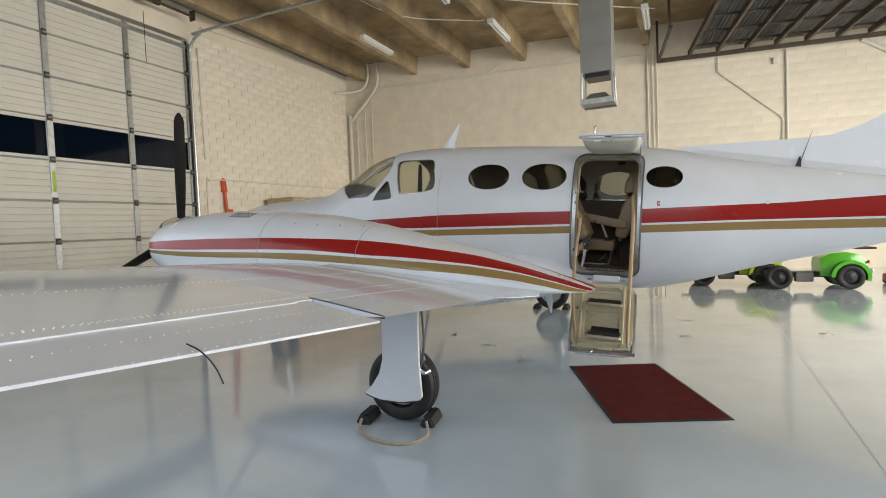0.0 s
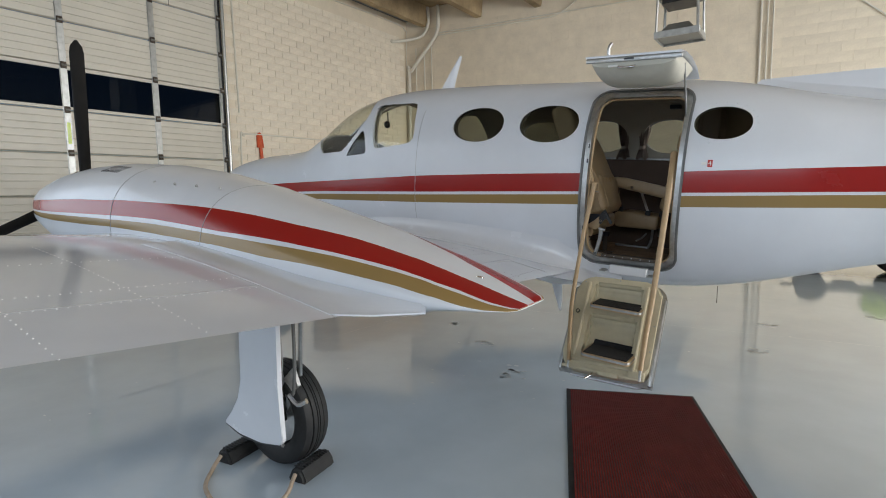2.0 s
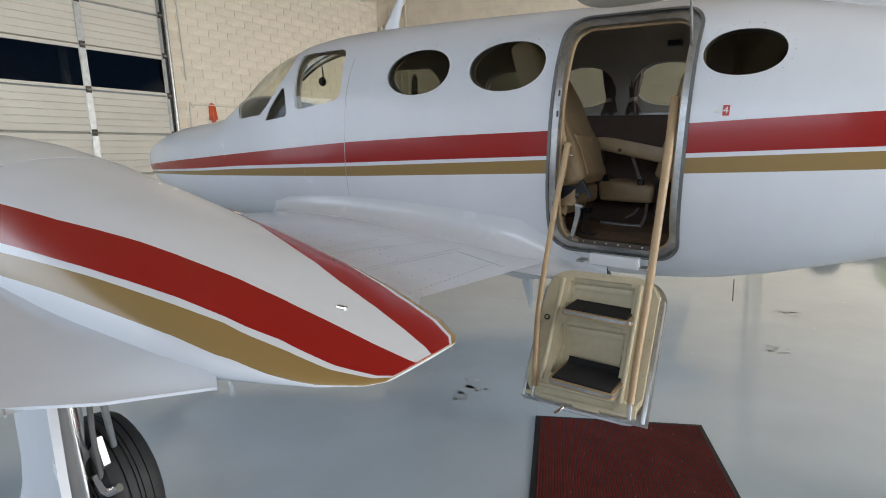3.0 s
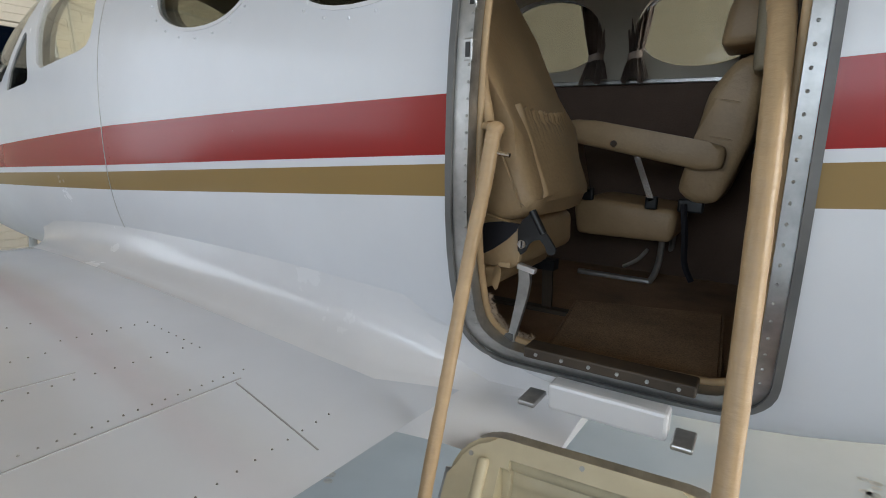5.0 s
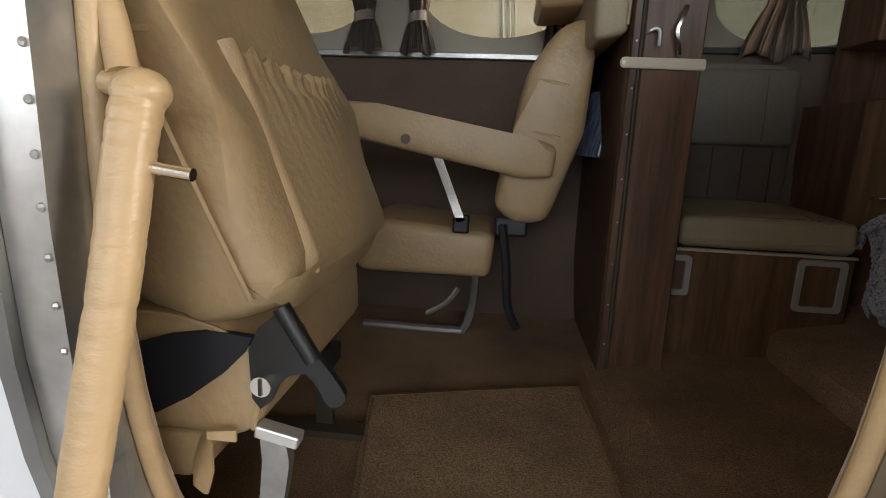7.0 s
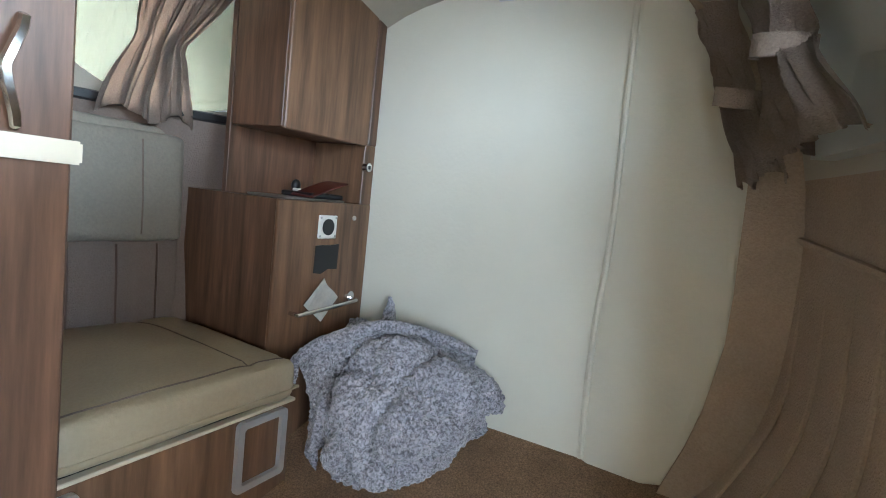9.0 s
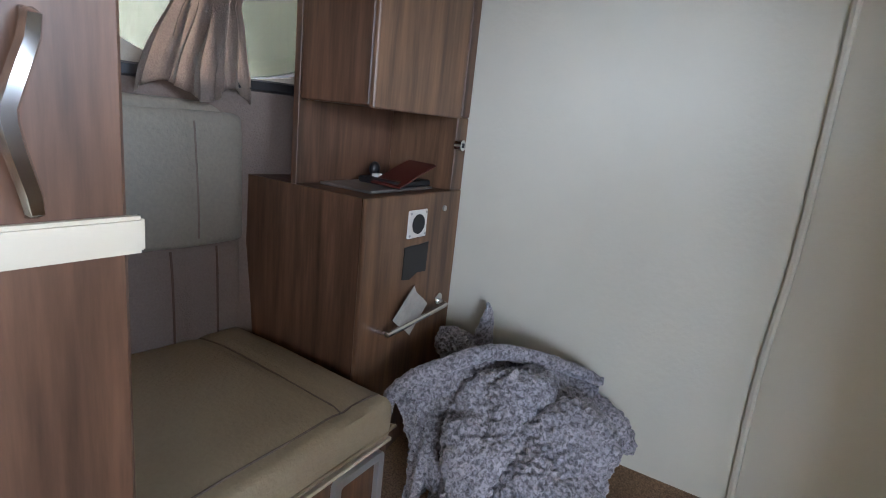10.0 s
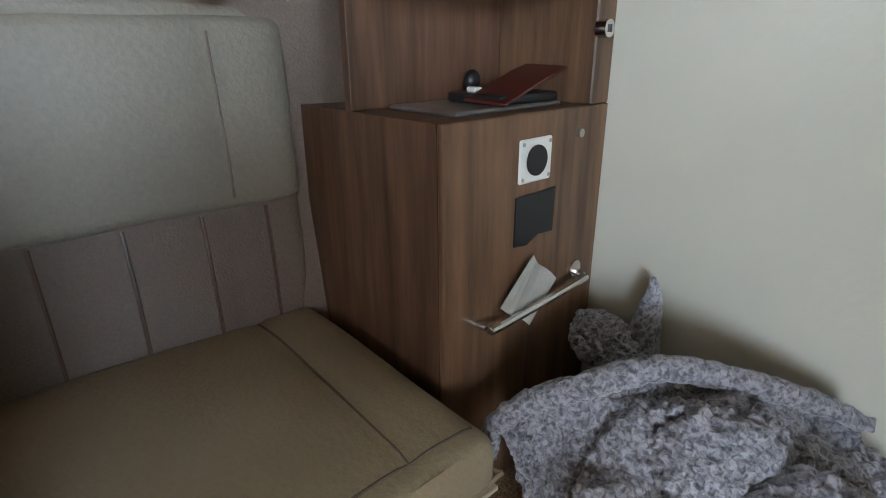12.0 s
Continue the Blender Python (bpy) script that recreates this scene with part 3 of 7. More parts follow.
def rivet_rows(rows, r=0.0026):
    bm = bmesh.new()
    for (xa, ya), (xb, yb), gap in rows:
        L = math.hypot(xb - xa, yb - ya)
        n = int(L / gap * 1.3)
        for k in range(n + 1):
            x, y = xa + (xb - xa) * k / n, ya + (yb - ya) * k / n
            bmesh.ops.create_cone(bm, cap_ends=True, segments=6, radius1=r, radius2=r * 0.5, depth=0.0024, matrix=Matrix.Translation((x, y, wing_top(x, y) + 0.001)))
    return bm


for s in (-1, 1):
    w = part("wing", loft([airfoil(y, s) for y in (0.5, 1.2, 2.0, 3.0, 4.085)]), M_wingtop, plane, smooth=True, angle=50)
    part("outer_panel", loft([airfoil(y, s, -0.4755) for y in (4.088, 5.0, 6.0, 6.3)]), M_wingtop, w, smooth=True, angle=50)
    ail = []
    for y in (4.12, 5.0, 6.0, 6.28):
        hx = -0.475
        zt, zl = wing_top(hx, y), wing_top(hx, y) - 0.06
        zte = 0.80 + (y - 0.5) * DIHEDRAL - 0.014
        te = -0.03 - 0.285 * max(0, (y - 3) / 3)
        hm = min(hx + 0.14, te - 0.06)
        ail.append([(hx, s * y, zt - 0.003), (hm, s * y, wing_top(hm, y) - 0.007), (te + 0.004, s * y, zte + 0.004), (te + 0.004, s * y, zte - 0.004), (min(hx + 0.1, te - 0.07), s * y, zl - 0.005), (hx, s * y, zl)])
    part("aileron", loft(ail), M_wingtop, w, "aileron drooped a little", smooth=True, angle=30)
    part("aileron_hinge_strip", loft([[(-0.474, s * y, wing_top(-0.474, y) + 0.001), (-0.461, s * y, wing_top(-0.461, y) + 0.001), (-0.461, s * y, wing_top(-0.461, y) - 0.006), (-0.474, s * y, wing_top(-0.474, y) - 0.006)] for y in (4.2, 5.0, 6.2)]), M_wingtop, w)
    part("flap_gap_strip", loft([[(x, s * 4.075 + dx, wing_top(x, 4.08) + h) for dx, h in ((-0.006, 0.001), (0.006, 0.001), (0.006, -0.01), (-0.006, -0.01))] for x in (-0.5, -0.4, -0.25, -0.14)]), M_black, w)
    if s < 0:
        tagged(part("rivets", rivet_rows([((-0.44, -4.04), (-0.40, -2.85), 0.035), ((-0.56, -4.04), (-0.55, -2.9), 0.035), ((-0.95, -6.1), (-0.95, -2.9), 0.04), ((-0.52, -6.2), (-0.52, -4.12), 0.028), ((-0.53, -6.2), (-0.53, -4.12), 0.03),
                                        ((-1.3, -3.4), (-0.1, -3.4), 0.045), ((-0.98, -3.75), (-0.1, -3.75), 0.045), ((-0.36, -6.2), (-0.33, -4.15), 0.05), ((-0.2, -6.2), (-0.19, -4.15), 0.05), ((-0.62, -5.2), (-1.4, -5.2), 0.05)]), M_paint, w), kind="stuff")
        tagged(part("screws", rivet_rows([((-0.42, -0.95), (-0.36, -2.0), 0.035), ((-0.16, -0.95), (-0.06, -2.0), 0.05), ((-0.6, -0.98), (-0.56, -2.0), 0.05), ((-0.95, -1.15), (-0.95, -2.0), 0.06), ((-1.02, -1.45), (-0.05, -1.45), 0.06), ((-0.75, -1.2), (-0.7, -1.75), 0.04), ((-0.8, -0.95), (-0.8, -1.15), 0.04), ((-0.58, -0.95), (-0.8, -0.95), 0.04), ((-0.1, -1.6), (-0.95, -1.7), 0.07)], 0.0024), M_seal, w), kind="stuff")
        for (xa, ya), (xb, yb) in (((-0.39, -0.98), (-0.33, -2.05)), ((-0.42, -2.85), (-0.45, -4.06)), ((-0.52, -2.88), (-0.03, -2.98)), ((-0.62, -1.2), (-0.62, -2.0)), ((-0.38, -1.0), (-0.09, -1.05))):
            rows = []
            for k in range(7):
                x, y = xa + (xb - xa) * k / 6, ya + (yb - ya) * k / 6
                n = Vector((-(yb - ya), xb - xa, 0)).normalized() * 0.0014
                z = wing_top(x, y)
                rows.append([(x + n.x, y + n.y, z + 0.0012), (x - n.x, y - n.y, z + 0.0012), (x - n.x, y - n.y, z - 0.004), (x + n.x, y + n.y, z - 0.004)])
            part("panel_joint", loft(rows), M_wjoint, w)
        part("static_wick", tube([(-0.24, -4.9, 1.1), (-0.2, -4.9, 1.09), (-0.165, -4.9, 1.072), (-0.135, -4.9, 1.045), (-0.115, -4.9, 1.015)], 0.002, 6), M_black, w)
    # root fairing
    fr = []
    for k in range(13):
        x = -2.3 + 2.52 * k / 12
        fade = min(1.0, max(0.02, (0.3 - x) / 0.5))
        r = (0.13 + 0.12 * k / 12) * fade
        zw = wing_top(min(x, -0.05), 0.8) - max(0, x + 0.06) * 0.28
        pts = []
        for j in range(9):
            a = math.pi / 2 * j / 8
            zz = zw + r * (1 - math.cos(a))
            yy = side_y(x, zz) + r * (1 - math.sin(a)) + 0.003 - 0.0016 * j
            pts.append((x, s * yy, zz))
        inn = side_y(x, zw + r) - 0.02
        pts += [(x, s * inn, zw + r), (x, s * (inn - 0.02), zw - 0.14 * fade - 0.02), (x, s * (0.70 + r * 0.7), zw - 0.05 * fade - 0.01)]
        fr.append(pts)
    part("root_fairing", loft(fr), M_paint, w, smooth=True, angle=60)

# ---- engine nacelles
NAC = [(-3.27, 0.22, 0.98, 1.2, 1.09), (-3.24, 0.30, 0.93, 1.245, 1.09), (-3.15, 0.36, 0.87, 1.30, 1.09), (-2.95, 0.39, 0.82, 1.355, 1.09), (-2.7, 0.40, 0.79, 1.395, 1.09), (-2.35, 0.40, 0.77, 1.425, 1.085), (-1.9, 0.395, 0.74, 1.425, 1.08), (-1.5, 0.38, 0.73, 1.40, 1.07),
       (-1.1, 0.37, 0.74, 1.345, 1.04), (-0.7, 0.355, 0.77, 1.27, 1.02), (-0.3, 0.335, 0.82, 1.19, 1.005), (0.0, 0.31, 0.89, 1.115, 0.995), (0.14, 0.287, 0.935, 1.075, 0.99), (0.25, 0.25, 0.958, 1.045, 0.987), (0.34, 0.21, 0.972, 1.018, 0.985), (0.41, 0.155, 0.978, 0.997, 0.985), (0.43, 0.12, 0.98, 0.99, 0.985)]
NY = 2.43


def nacelle(s):
    cnt, rings = 56, []
    for x, w, zb, zt, zw in NAC:
        rings.append([(x, s * NY + y, z) for y, z in ring(w, zb, zt, zw, 2.3, cnt)])
    bm = bmesh.new()
    lay = bm.verts.layers.float.new("ang")
    sub = []
    for a, b in zip(rings, rings[1:]):
        for k in range(4):
            sub.append([tuple(Vector(p).lerp(Vector(q), k / 4)) for p, q in zip(a, b)])
    sub.append(rings[-1])
    loft(sub, bm=bm)
    for v in bm.verts:
        pass
    bm.verts.ensure_lookup_table()
    for i, v in enumerate(bm.verts):
        a = 360 * ((i % cnt) + 0.5) / cnt
        a = a if a <= 180 else a - 360
        v[lay] = a if abs(a) <= 90 else (180 - a if a > 0 else -180 - a)
    bmesh.ops.smooth_vert(bm, verts=bm.verts, factor=0.4, use_axis_x=False, use_axis_y=True, use_axis_z=True)
    ob = part("nacelle", bm, M_nac, plane, smooth=True)
    for k in range(8):
        x = -2.36 + k * 0.027
        part("louvre", loft([[(xx + 0.006, s * 2.60, 1.4055), (xx - 0.006, s * 2.68, 1.3715), (xx - 0.006, s * 2.68, 1.35), (xx + 0.006, s * 2.60, 1.38)] for xx in (x, x + 0.008)]), M_black, ob)
    part("locker_latch", box(0.195, 0.225, s * NY - 0.014, s * NY + 0.0, 1.05, 1.062, 0.004), M_chrome, ob)
    part("cowl_scoop", box(-1.66, -1.55, s * NY + s * 0.36, s * NY + s * 0.40, 0.985, 1.02, 0.008), M_alu, ob)
    for x in (-1.95, -1.12):
        st = next(n for n in reversed(NAC) if n[0] <= x)
        nx = NAC[NAC.index(st) + 1]
        t = (x - st[0]) / (nx[0] - st[0])
        v = [a + (b - a) * t for a, b in zip(st, nx)]
        rg = [[(x + dx, s * NY + y, z) for y, z in ring(v[1] + o, v[2] - o, v[3] + o, v[4], 2.3, cnt)] for dx, o in ((-0.0012, -0.004), (-0.0012, 0.0012), (0.0012, 0.0012), (0.0012, -0.004))]
        part("cowl_joint", loft(rg, caps=False), M_wjoint, ob, smooth=True)
    fa = bmesh.new()
    for k in range(10):
        x = -2.9 + k * 0.2
        ball((x, s * NY + s * 0.27 - 0.0, 1.335 if x > -2.6 else 1.30), 0.008, u=8, v=6, bm=fa)
    tagged(part("fasteners", fa, M_alu, ob), kind="stuff")
    return ob


def blade(s):
    rings = []
    for k in range(25):
        u = k / 24
        r = 0.10 + 0.98 * u
        c = (0.02 + 0.026 * math.sin(min(math.pi * 0.6, u * 2.4 + 0.25)) ** 0.8) * (1 if u < 0.9 else math.sqrt(max(0.04, 1 - ((u - 0.9) / 0.1) ** 2)))
        th = 0.045 * (1 - u) ** 1.3 + 0.006
        tw = radians(58 - 40 * u)
        pts = []
        for j in range(12):
            a = 2 * math.pi * j / 12
            p = Vector((math.cos(a) * c, math.sin(a) * th, 0))
            pts.append((p.x * math.sin(tw) * -1 * 0 + (p.x * math.cos(tw) * 0.0 + p.y * math.cos(tw) + p.x * math.sin(tw)), p.x * math.cos(tw) - p.y * math.sin(tw), r))
        rings.append(pts)
    return loft(rings)


def fairing(s, side):
    """The skin that carries the wing's trailing edge on to the tail of a nacelle. side: 1 outboard, -1 inboard."""
    rings_ = []
    for k in range(15):
        x = -1.3 + 1.45 * k / 14
        st = max((n for n in NAC if n[0] <= x), key=lambda n: n[0])
        nx = NAC[min(len(NAC) - 1, NAC.index(st) + 1)]
        t = (x - st[0]) / max(1e-6, nx[0] - st[0])
        w, zb, zt, zw = [a + (b - a) * t for a, b in zip(st[1:], nx[1:])]
        yn, zn = NY + side * w * 0.99, zw + 0.02 * (zt - zw)
        far = 2.98 if side > 0 else 1.76
        u = max(0.0, min(1.0, (x + 0.03) / 0.175))
        yo = far + (yn - far) * u
        zo = (wing_top(min(x, -0.04), yo) if x < -0.03 else 0.80 + (yo - 0.5) * DIHEDRAL + 0.012 * u) + 0.0015
        top = []
        for j in range(7):
            a = j / 6
            top.append((x, s * (yo + (yn - yo) * a), zo + (max(zn, zo + 0.002) - zo) * a ** 2.4))
        rings_.append(top + [(x, s * yn, zo - 0.05 * (1 - u) - 0.008), (x, s * yo, zo - 0.006)])
    return loft(rings_)


for s in (-1, 1):
    nb = nacelle(s)
    for side in (1, -1):
        part("wing_fairing", fairing(s, side), M_wingtop, nb, smooth=True, angle=50)
    pr = part("propeller", cyl((-3.26, s * NY, 1.19), (-3.1, s * NY, 1.19), 0.13, seg=24), M_alu, plane)
    sp = []
    for k in range(10):
        u = k / 9
        r = 0.165 * math.sqrt(max(0.0005, 1 - u ** 2.2))
        sp.append([(-3.11 - 0.36 * u, s * NY + r * math.cos(a), 1.19 + r * math.sin(a)) for a in (2 * math.pi * j / 24 for j in range(24))])
    part("spinner", loft(sp), M_chrome, pr, "polished spinner", smooth=True)
    for a in (1, 116, 236):
        b = blade(s)
        bmesh.ops.transform(b, matrix=Matrix.Translation((-3.2, s * NY, 1.19)) @ Matrix.Rotation(radians(a), 4, "X"), verts=b.verts)
        part("blade", b, M_prop, pr, "matt black propeller blade", smooth=True)

# ---- main landing gear
WX, WY = -0.88, 2.52


def tyre_mesh(r, width, groove=True, seg=40):
    prof = [(0.62, -0.42), (0.72, -0.5), (0.86, -0.5), (0.95, -0.42), (0.985, -0.3)]
    if groove:
        prof += [(0.985, -0.22), (0.965, -0.21), (0.965, -0.19), (0.995, -0.18), (0.998, -0.06), (0.978, -0.05), (0.978, -0.03), (1.0, -0.02)]
    prof += [(a, -b) for a, b in reversed(prof)]
    return loft([[(r * a * math.cos(t), b * width, r * a * math.sin(t)) for a, b in prof] for t in (2 * math.pi * k / seg for k in range(seg + 1))], caps=False)


for s in (-1, 1):
    c = Vector((WX + 0.02, s * WY, 0.212))
    gear = part("main_gear", cyl((WX + 0.12, s * (WY + 0.1), 0.23), (WX + 0.05, s * (WY + 0.12), 1.0), 0.035, seg=16), M_chrome, plane, smooth=True)
    b = tyre_mesh(0.265, 0.165)
    bmesh.ops.remove_doubles(b, verts=b.verts, dist=1e-5)
    bmesh.ops.transform(b, matrix=Matrix.Translation(c), verts=b.verts)
    part("tyre", b, M_rubber, gear, "black grooved tyre", smooth=True, angle=30)
    rim = loft([[(c.x + r * math.cos(a), c.y + s * y, c.z + r * math.sin(a)) for a in (2 * math.pi * k / 28 for k in range(28))] for r, y in ((0.165, -0.07), (0.158, -0.082), (0.14, -0.07), (0.13, -0.03), (0.05, -0.02), (0.045, -0.06), (0.01, -0.06))], bm=None)
    part("rim", rim, M_alu, gear, smooth=True)
    part("brake_disc", cyl((c.x, c.y + s * 0.03, c.z), (c.x, c.y + s * 0.045, c.z), 0.15, seg=28), M_galv, gear)
    part("axle", cyl((c.x, c.y - s * 0.05, c.z), (c.x + 0.08, c.y + s * 0.12, c.z + 0.02), 0.03), M_alu, gear, smooth=True)
    fa = [(-0.94, 0.92), (-0.935, 0.62), (-0.922, 0.42), (-0.945, 0.32), (-1.0, 0.235), (-1.05, 0.18), (-1.058, 0.158), (-0.94, 0.136), (-0.78, 0.143), (-0.635, 0.178), (-0.617, 0.205), (-0.632, 0.3), (-0.65, 0.45), (-0.662, 0.7), (-0.665, 0.92)]
    fb = prism(fa, "y", s * 2.70, s * 2.725)
    bmesh.ops.bevel(fb, geom=list(fb.edges), offset=0.004, segments=2, affect="EDGES")
    part("gear_door", fb, M_paint, gear, "white gear fairing", smooth=True)
    part("gear_door_trim", tube([(-1.058, s * 2.712, 0.158), (-0.94, s * 2.712, 0.134), (-0.78, s * 2.712, 0.141), (-0.63, s * 2.712, 0.177)], 0.01, 8), M_black, gear, smooth=True)
    part("brake_line", tube([(-0.70, s * 2.6, 0.8), (-0.66, s * 2.62, 0.55), (-0.69, s * 2.6, 0.38), (-0.74, s * 2.58, 0.27), (-0.82, s * 2.57, 0.2)], 0.0085, 8), M_seal, gear, "grey ribbed brake hose", smooth=True)
    part("hose_fitting", tube([(-0.72, s * 2.6, 0.36), (-0.66, s * 2.6, 0.33), (-0.62, s * 2.58, 0.35)], 0.014, 8), M_chrome, gear, smooth=True)
    part("drag_brace", cyl((-0.7, s * 2.55, 0.45), (-0.62, s * 2.62, 0.86), 0.01), M_alu, gear)
    part("torque_link", prism([(-0.74, 0.34), (-0.66, 0.42), (-0.7, 0.5), (-0.79, 0.4)], "y", s * 2.58, s * 2.6), M_alu, gear)

# nose gear and small outside parts
ng = part("nose_gear", cyl((-4.1, 0, 0.2), (-4.0, 0, 0.9), 0.03), M_chrome, plane)
b = tyre_mesh(0.21, 0.14, False, 28)
bmesh.ops.transform(b, matrix=Matrix.Translation((-4.12, 0, -0.09)), verts=b.verts)
part("tyre", b, M_rubber, ng, smooth=True)
part("blade_antenna", loft([[(x0, -0.012, z), (x0 + c * 0.35, -0.016, z), (x0 + c, 0, z), (x0 + c * 0.35, 0.016, z), (x0, 0.012, z)] for x0, c, z in ((-1.725, 0.15, 2.17), (-1.62, 0.085, 2.34), (-1.515, 0.022, 2.495))]), M_paint, plane, smooth=True)
part("belly_antenna", loft([[(x0, -0.26, z), (x0 + c * 0.4, -0.27, z), (x0 + c, -0.26, z), (x0 + c * 0.4, -0.25, z)] for x0, c, z in ((-0.42, 0.13, 0.75), (-0.33, 0.06, 0.5), (-0.29, 0.015, 0.4))]), M_paint, plane, smooth=True)
part("whip_antenna", cyl((1.9, -0.03, 1.94), (1.99, -0.03, 2.28), 0.004, 0.001, 6), M_black, plane)
part("antenna_base", loft([[(x0, -0.045, z), (x0 + c, -0.05, z), (x0 + c, -0.02, z), (x0, -0.025, z)] for x0, c, z in ((1.86, 0.06, 1.92), (1.885, 0.03, 1.99), (1.9, 0.008, 2.04))]), M_black, plane)
part("drain_tube", cyl((0.83, -0.42, 0.8), (0.835, -0.42, 0.69), 0.0022, seg=6), M_black, plane)
dk = part("placard", box(0.724, 0.75, -side_y(0.74, 1.57) - 0.0025, -side_y(0.74, 1.57) + 0.004, 1.553, 1.596), M_redp, plane, "small red and white placard")
part("placard_bar", box(0.69, 0.718, -side_y(0.70, 1.57) - 0.0025, -side_y(0.70, 1.57) + 0.004, 1.566, 1.58), M_plate, dk)
fig = bpy.data.curves.new("digit", "FONT")
fig.body, fig.size, fig.extrude, fig.align_x, fig.align_y = "4", 0.04, 0.0004, "CENTER", "CENTER"
fo = new("digit", fig)
dg = bpy.context.evaluated_depsgraph_get()
dg.update()
fm = bpy.data.meshes.new_from_object(fo.evaluated_get(dg))
bpy.data.objects.remove(fo)
fm.transform(Matrix.Translation((0.736, -side_y(0.74, 1.57) - 0.0032, 1.574)) @ Matrix.Rotation(radians(90), 4, "X"))
part("placard_digit", fm, M_plate, dk)
part("static_port", loft([[(1.615 + r * math.cos(a), -side_y(1.615, 1.6) - h, 1.607 + r * math.sin(a)) for a in (2 * math.pi * k / 18 for k in range(18))] for r, h in ((0.02, -0.02), (0.02, 0.004), (0.015, 0.005), (0.013, 0.001))]), M_paint, plane, smooth=True)

rows = bmesh.new()
for x in (-1.42, 1.32, 1.36, 1.62, 2.1):
    for k in range(26):
        z = 1.0 + k * 0.034 + max(0, x - 1) * 0.1
        if z < station(x)[2] - 0.06 and z > station(x)[1] + 0.05:
            ball((x, -side_y(x, z) + 0.0003, z), 0.0024, u=6, v=4, bm=rows)
for cx, cz, a, b in ((-0.905, 1.823, 0.252, 0.162), (-0.328, 1.823, 0.252, 0.162), (0.772, 1.818, 0.182, 0.128)):
    for k in range(20):
        x, z = cx + a * math.cos(k * math.pi / 10), cz + b * math.sin(k * math.pi / 10)
        ball((x, -side_y(x, z) - 0.0005, z), 0.004, u=6, v=4, bm=rows)
for z in (1.42, 1.74, 1.86):
    for k in range(30):
        x = 1.35 + k * 0.035
        if z < station(x)[2] - 0.05:
            ball((x, -side_y(x, z) - 0.0003, z), 0.003, u=6, v=4, bm=rows)
tagged(part("skin_rivets", rows, M_fus, plane), kind="stuff")
for x in (-1.45,):
    pj = [[(x + dx, -y, z) for y, z in ((side_y(x, zz) + o, zz) for zz in [0.85 + 1.1 * k / 24 for k in range(25)])] for dx, o in ((-0.0016, -0.006), (-0.0016, 0.0009), (0.0016, 0.0009), (0.0016, -0.006))]
    part("skin_joint", loft(pj, close=False, caps=False), M_alu, plane, smooth=True)

# ---- tail
fin = prism([(0.82, 2.08), (0.9, 2.155), (1.37, 2.181), (1.83, 2.204), (2.13, 2.232), (2.34, 2.312), (2.52, 2.412), (2.8, 2.62), (3.4, 3.2), (3.62, 3.42), (3.75, 3.46), (4.6, 3.46), (4.95, 1.8), (4.0, 1.72), (2.6, 1.72), (1.5, 1.9)], "y", -0.05, 0.05)
for v in fin.verts:
    k = 0.25 if v.co.z > 2.1 and v.co.x < 4 else 1.0
    v.co.y *= 0.35 if (v.co.z > 2.05 and v.co.x < 3.8) or v.co.x > 4.55 else 1.0
part("vertical_fin", fin, M_paint, plane)
for s in (-1, 1):
    part("horizontal_stabiliser", loft([[(x0, s * y, 1.86), (x0 + c * 0.35, s * y, 1.86 + t), (x0 + c, s * y, 1.86), (x0 + c * 0.35, s * y, 1.86 - t)] for y, x0, c, t in ((0.02, 3.5, 1.35, 0.07), (2.6, 3.95, 0.9, 0.04))]), M_paint, plane, smooth=True)

# ---- air stair (lower half of the cabin door)
HT, HB = Vector((0.31, -0.745, 0.815)), Vector((0.336, -1.105, 0.262))
down = (HB - HT).normalized()
across = Vector((1, 0, 0)) - down * down.x
across.normalize()
out = down.cross(across) * -1
if out.y > 0:
    out = -out
STAIR = Matrix.Translation(HT) @ Matrix((across, down, out)).transposed().to_4x4()
LEN = (HB - HT).length
stair = part("air_stair", prism([(-0.285, LEN), (-0.285, 0.11)] + [(-0.175 - 0.11 * math.cos(a), 0.11 - 0.11 * math.sin(a)) for a in (math.pi / 2 * k / 8 for k in range(1, 9))] + [(0.175 + 0.11 * math.sin(a), 0.11 - 0.11 * math.cos(a)) for a in (math.pi / 2 * k / 8 for k in range(9))] + [(0.285, LEN)], "z", -0.072, -0.052), M_alu, plane, "lowered cabin door with built-in steps")
stair.matrix_local = STAIR


def sp(name, bm, m, label="", smooth=True):
    return part(name, bm, m, stair, label, smooth=smooth)


def plate(x0, x1, y0, y1, r, lo, hi, bev=0.008):
    b = prism(rounded(x0, x1, y0, y1, r, 6), "z", lo, hi)
    bmesh.ops.bevel(b, geom=[e for e in b.edges if abs(e.verts[0].co.z - e.verts[1].co.z) < 1e-6 and e.verts[0].co.z > (lo + hi) / 2], offset=bev, segments=3, affect="EDGES")
    return b


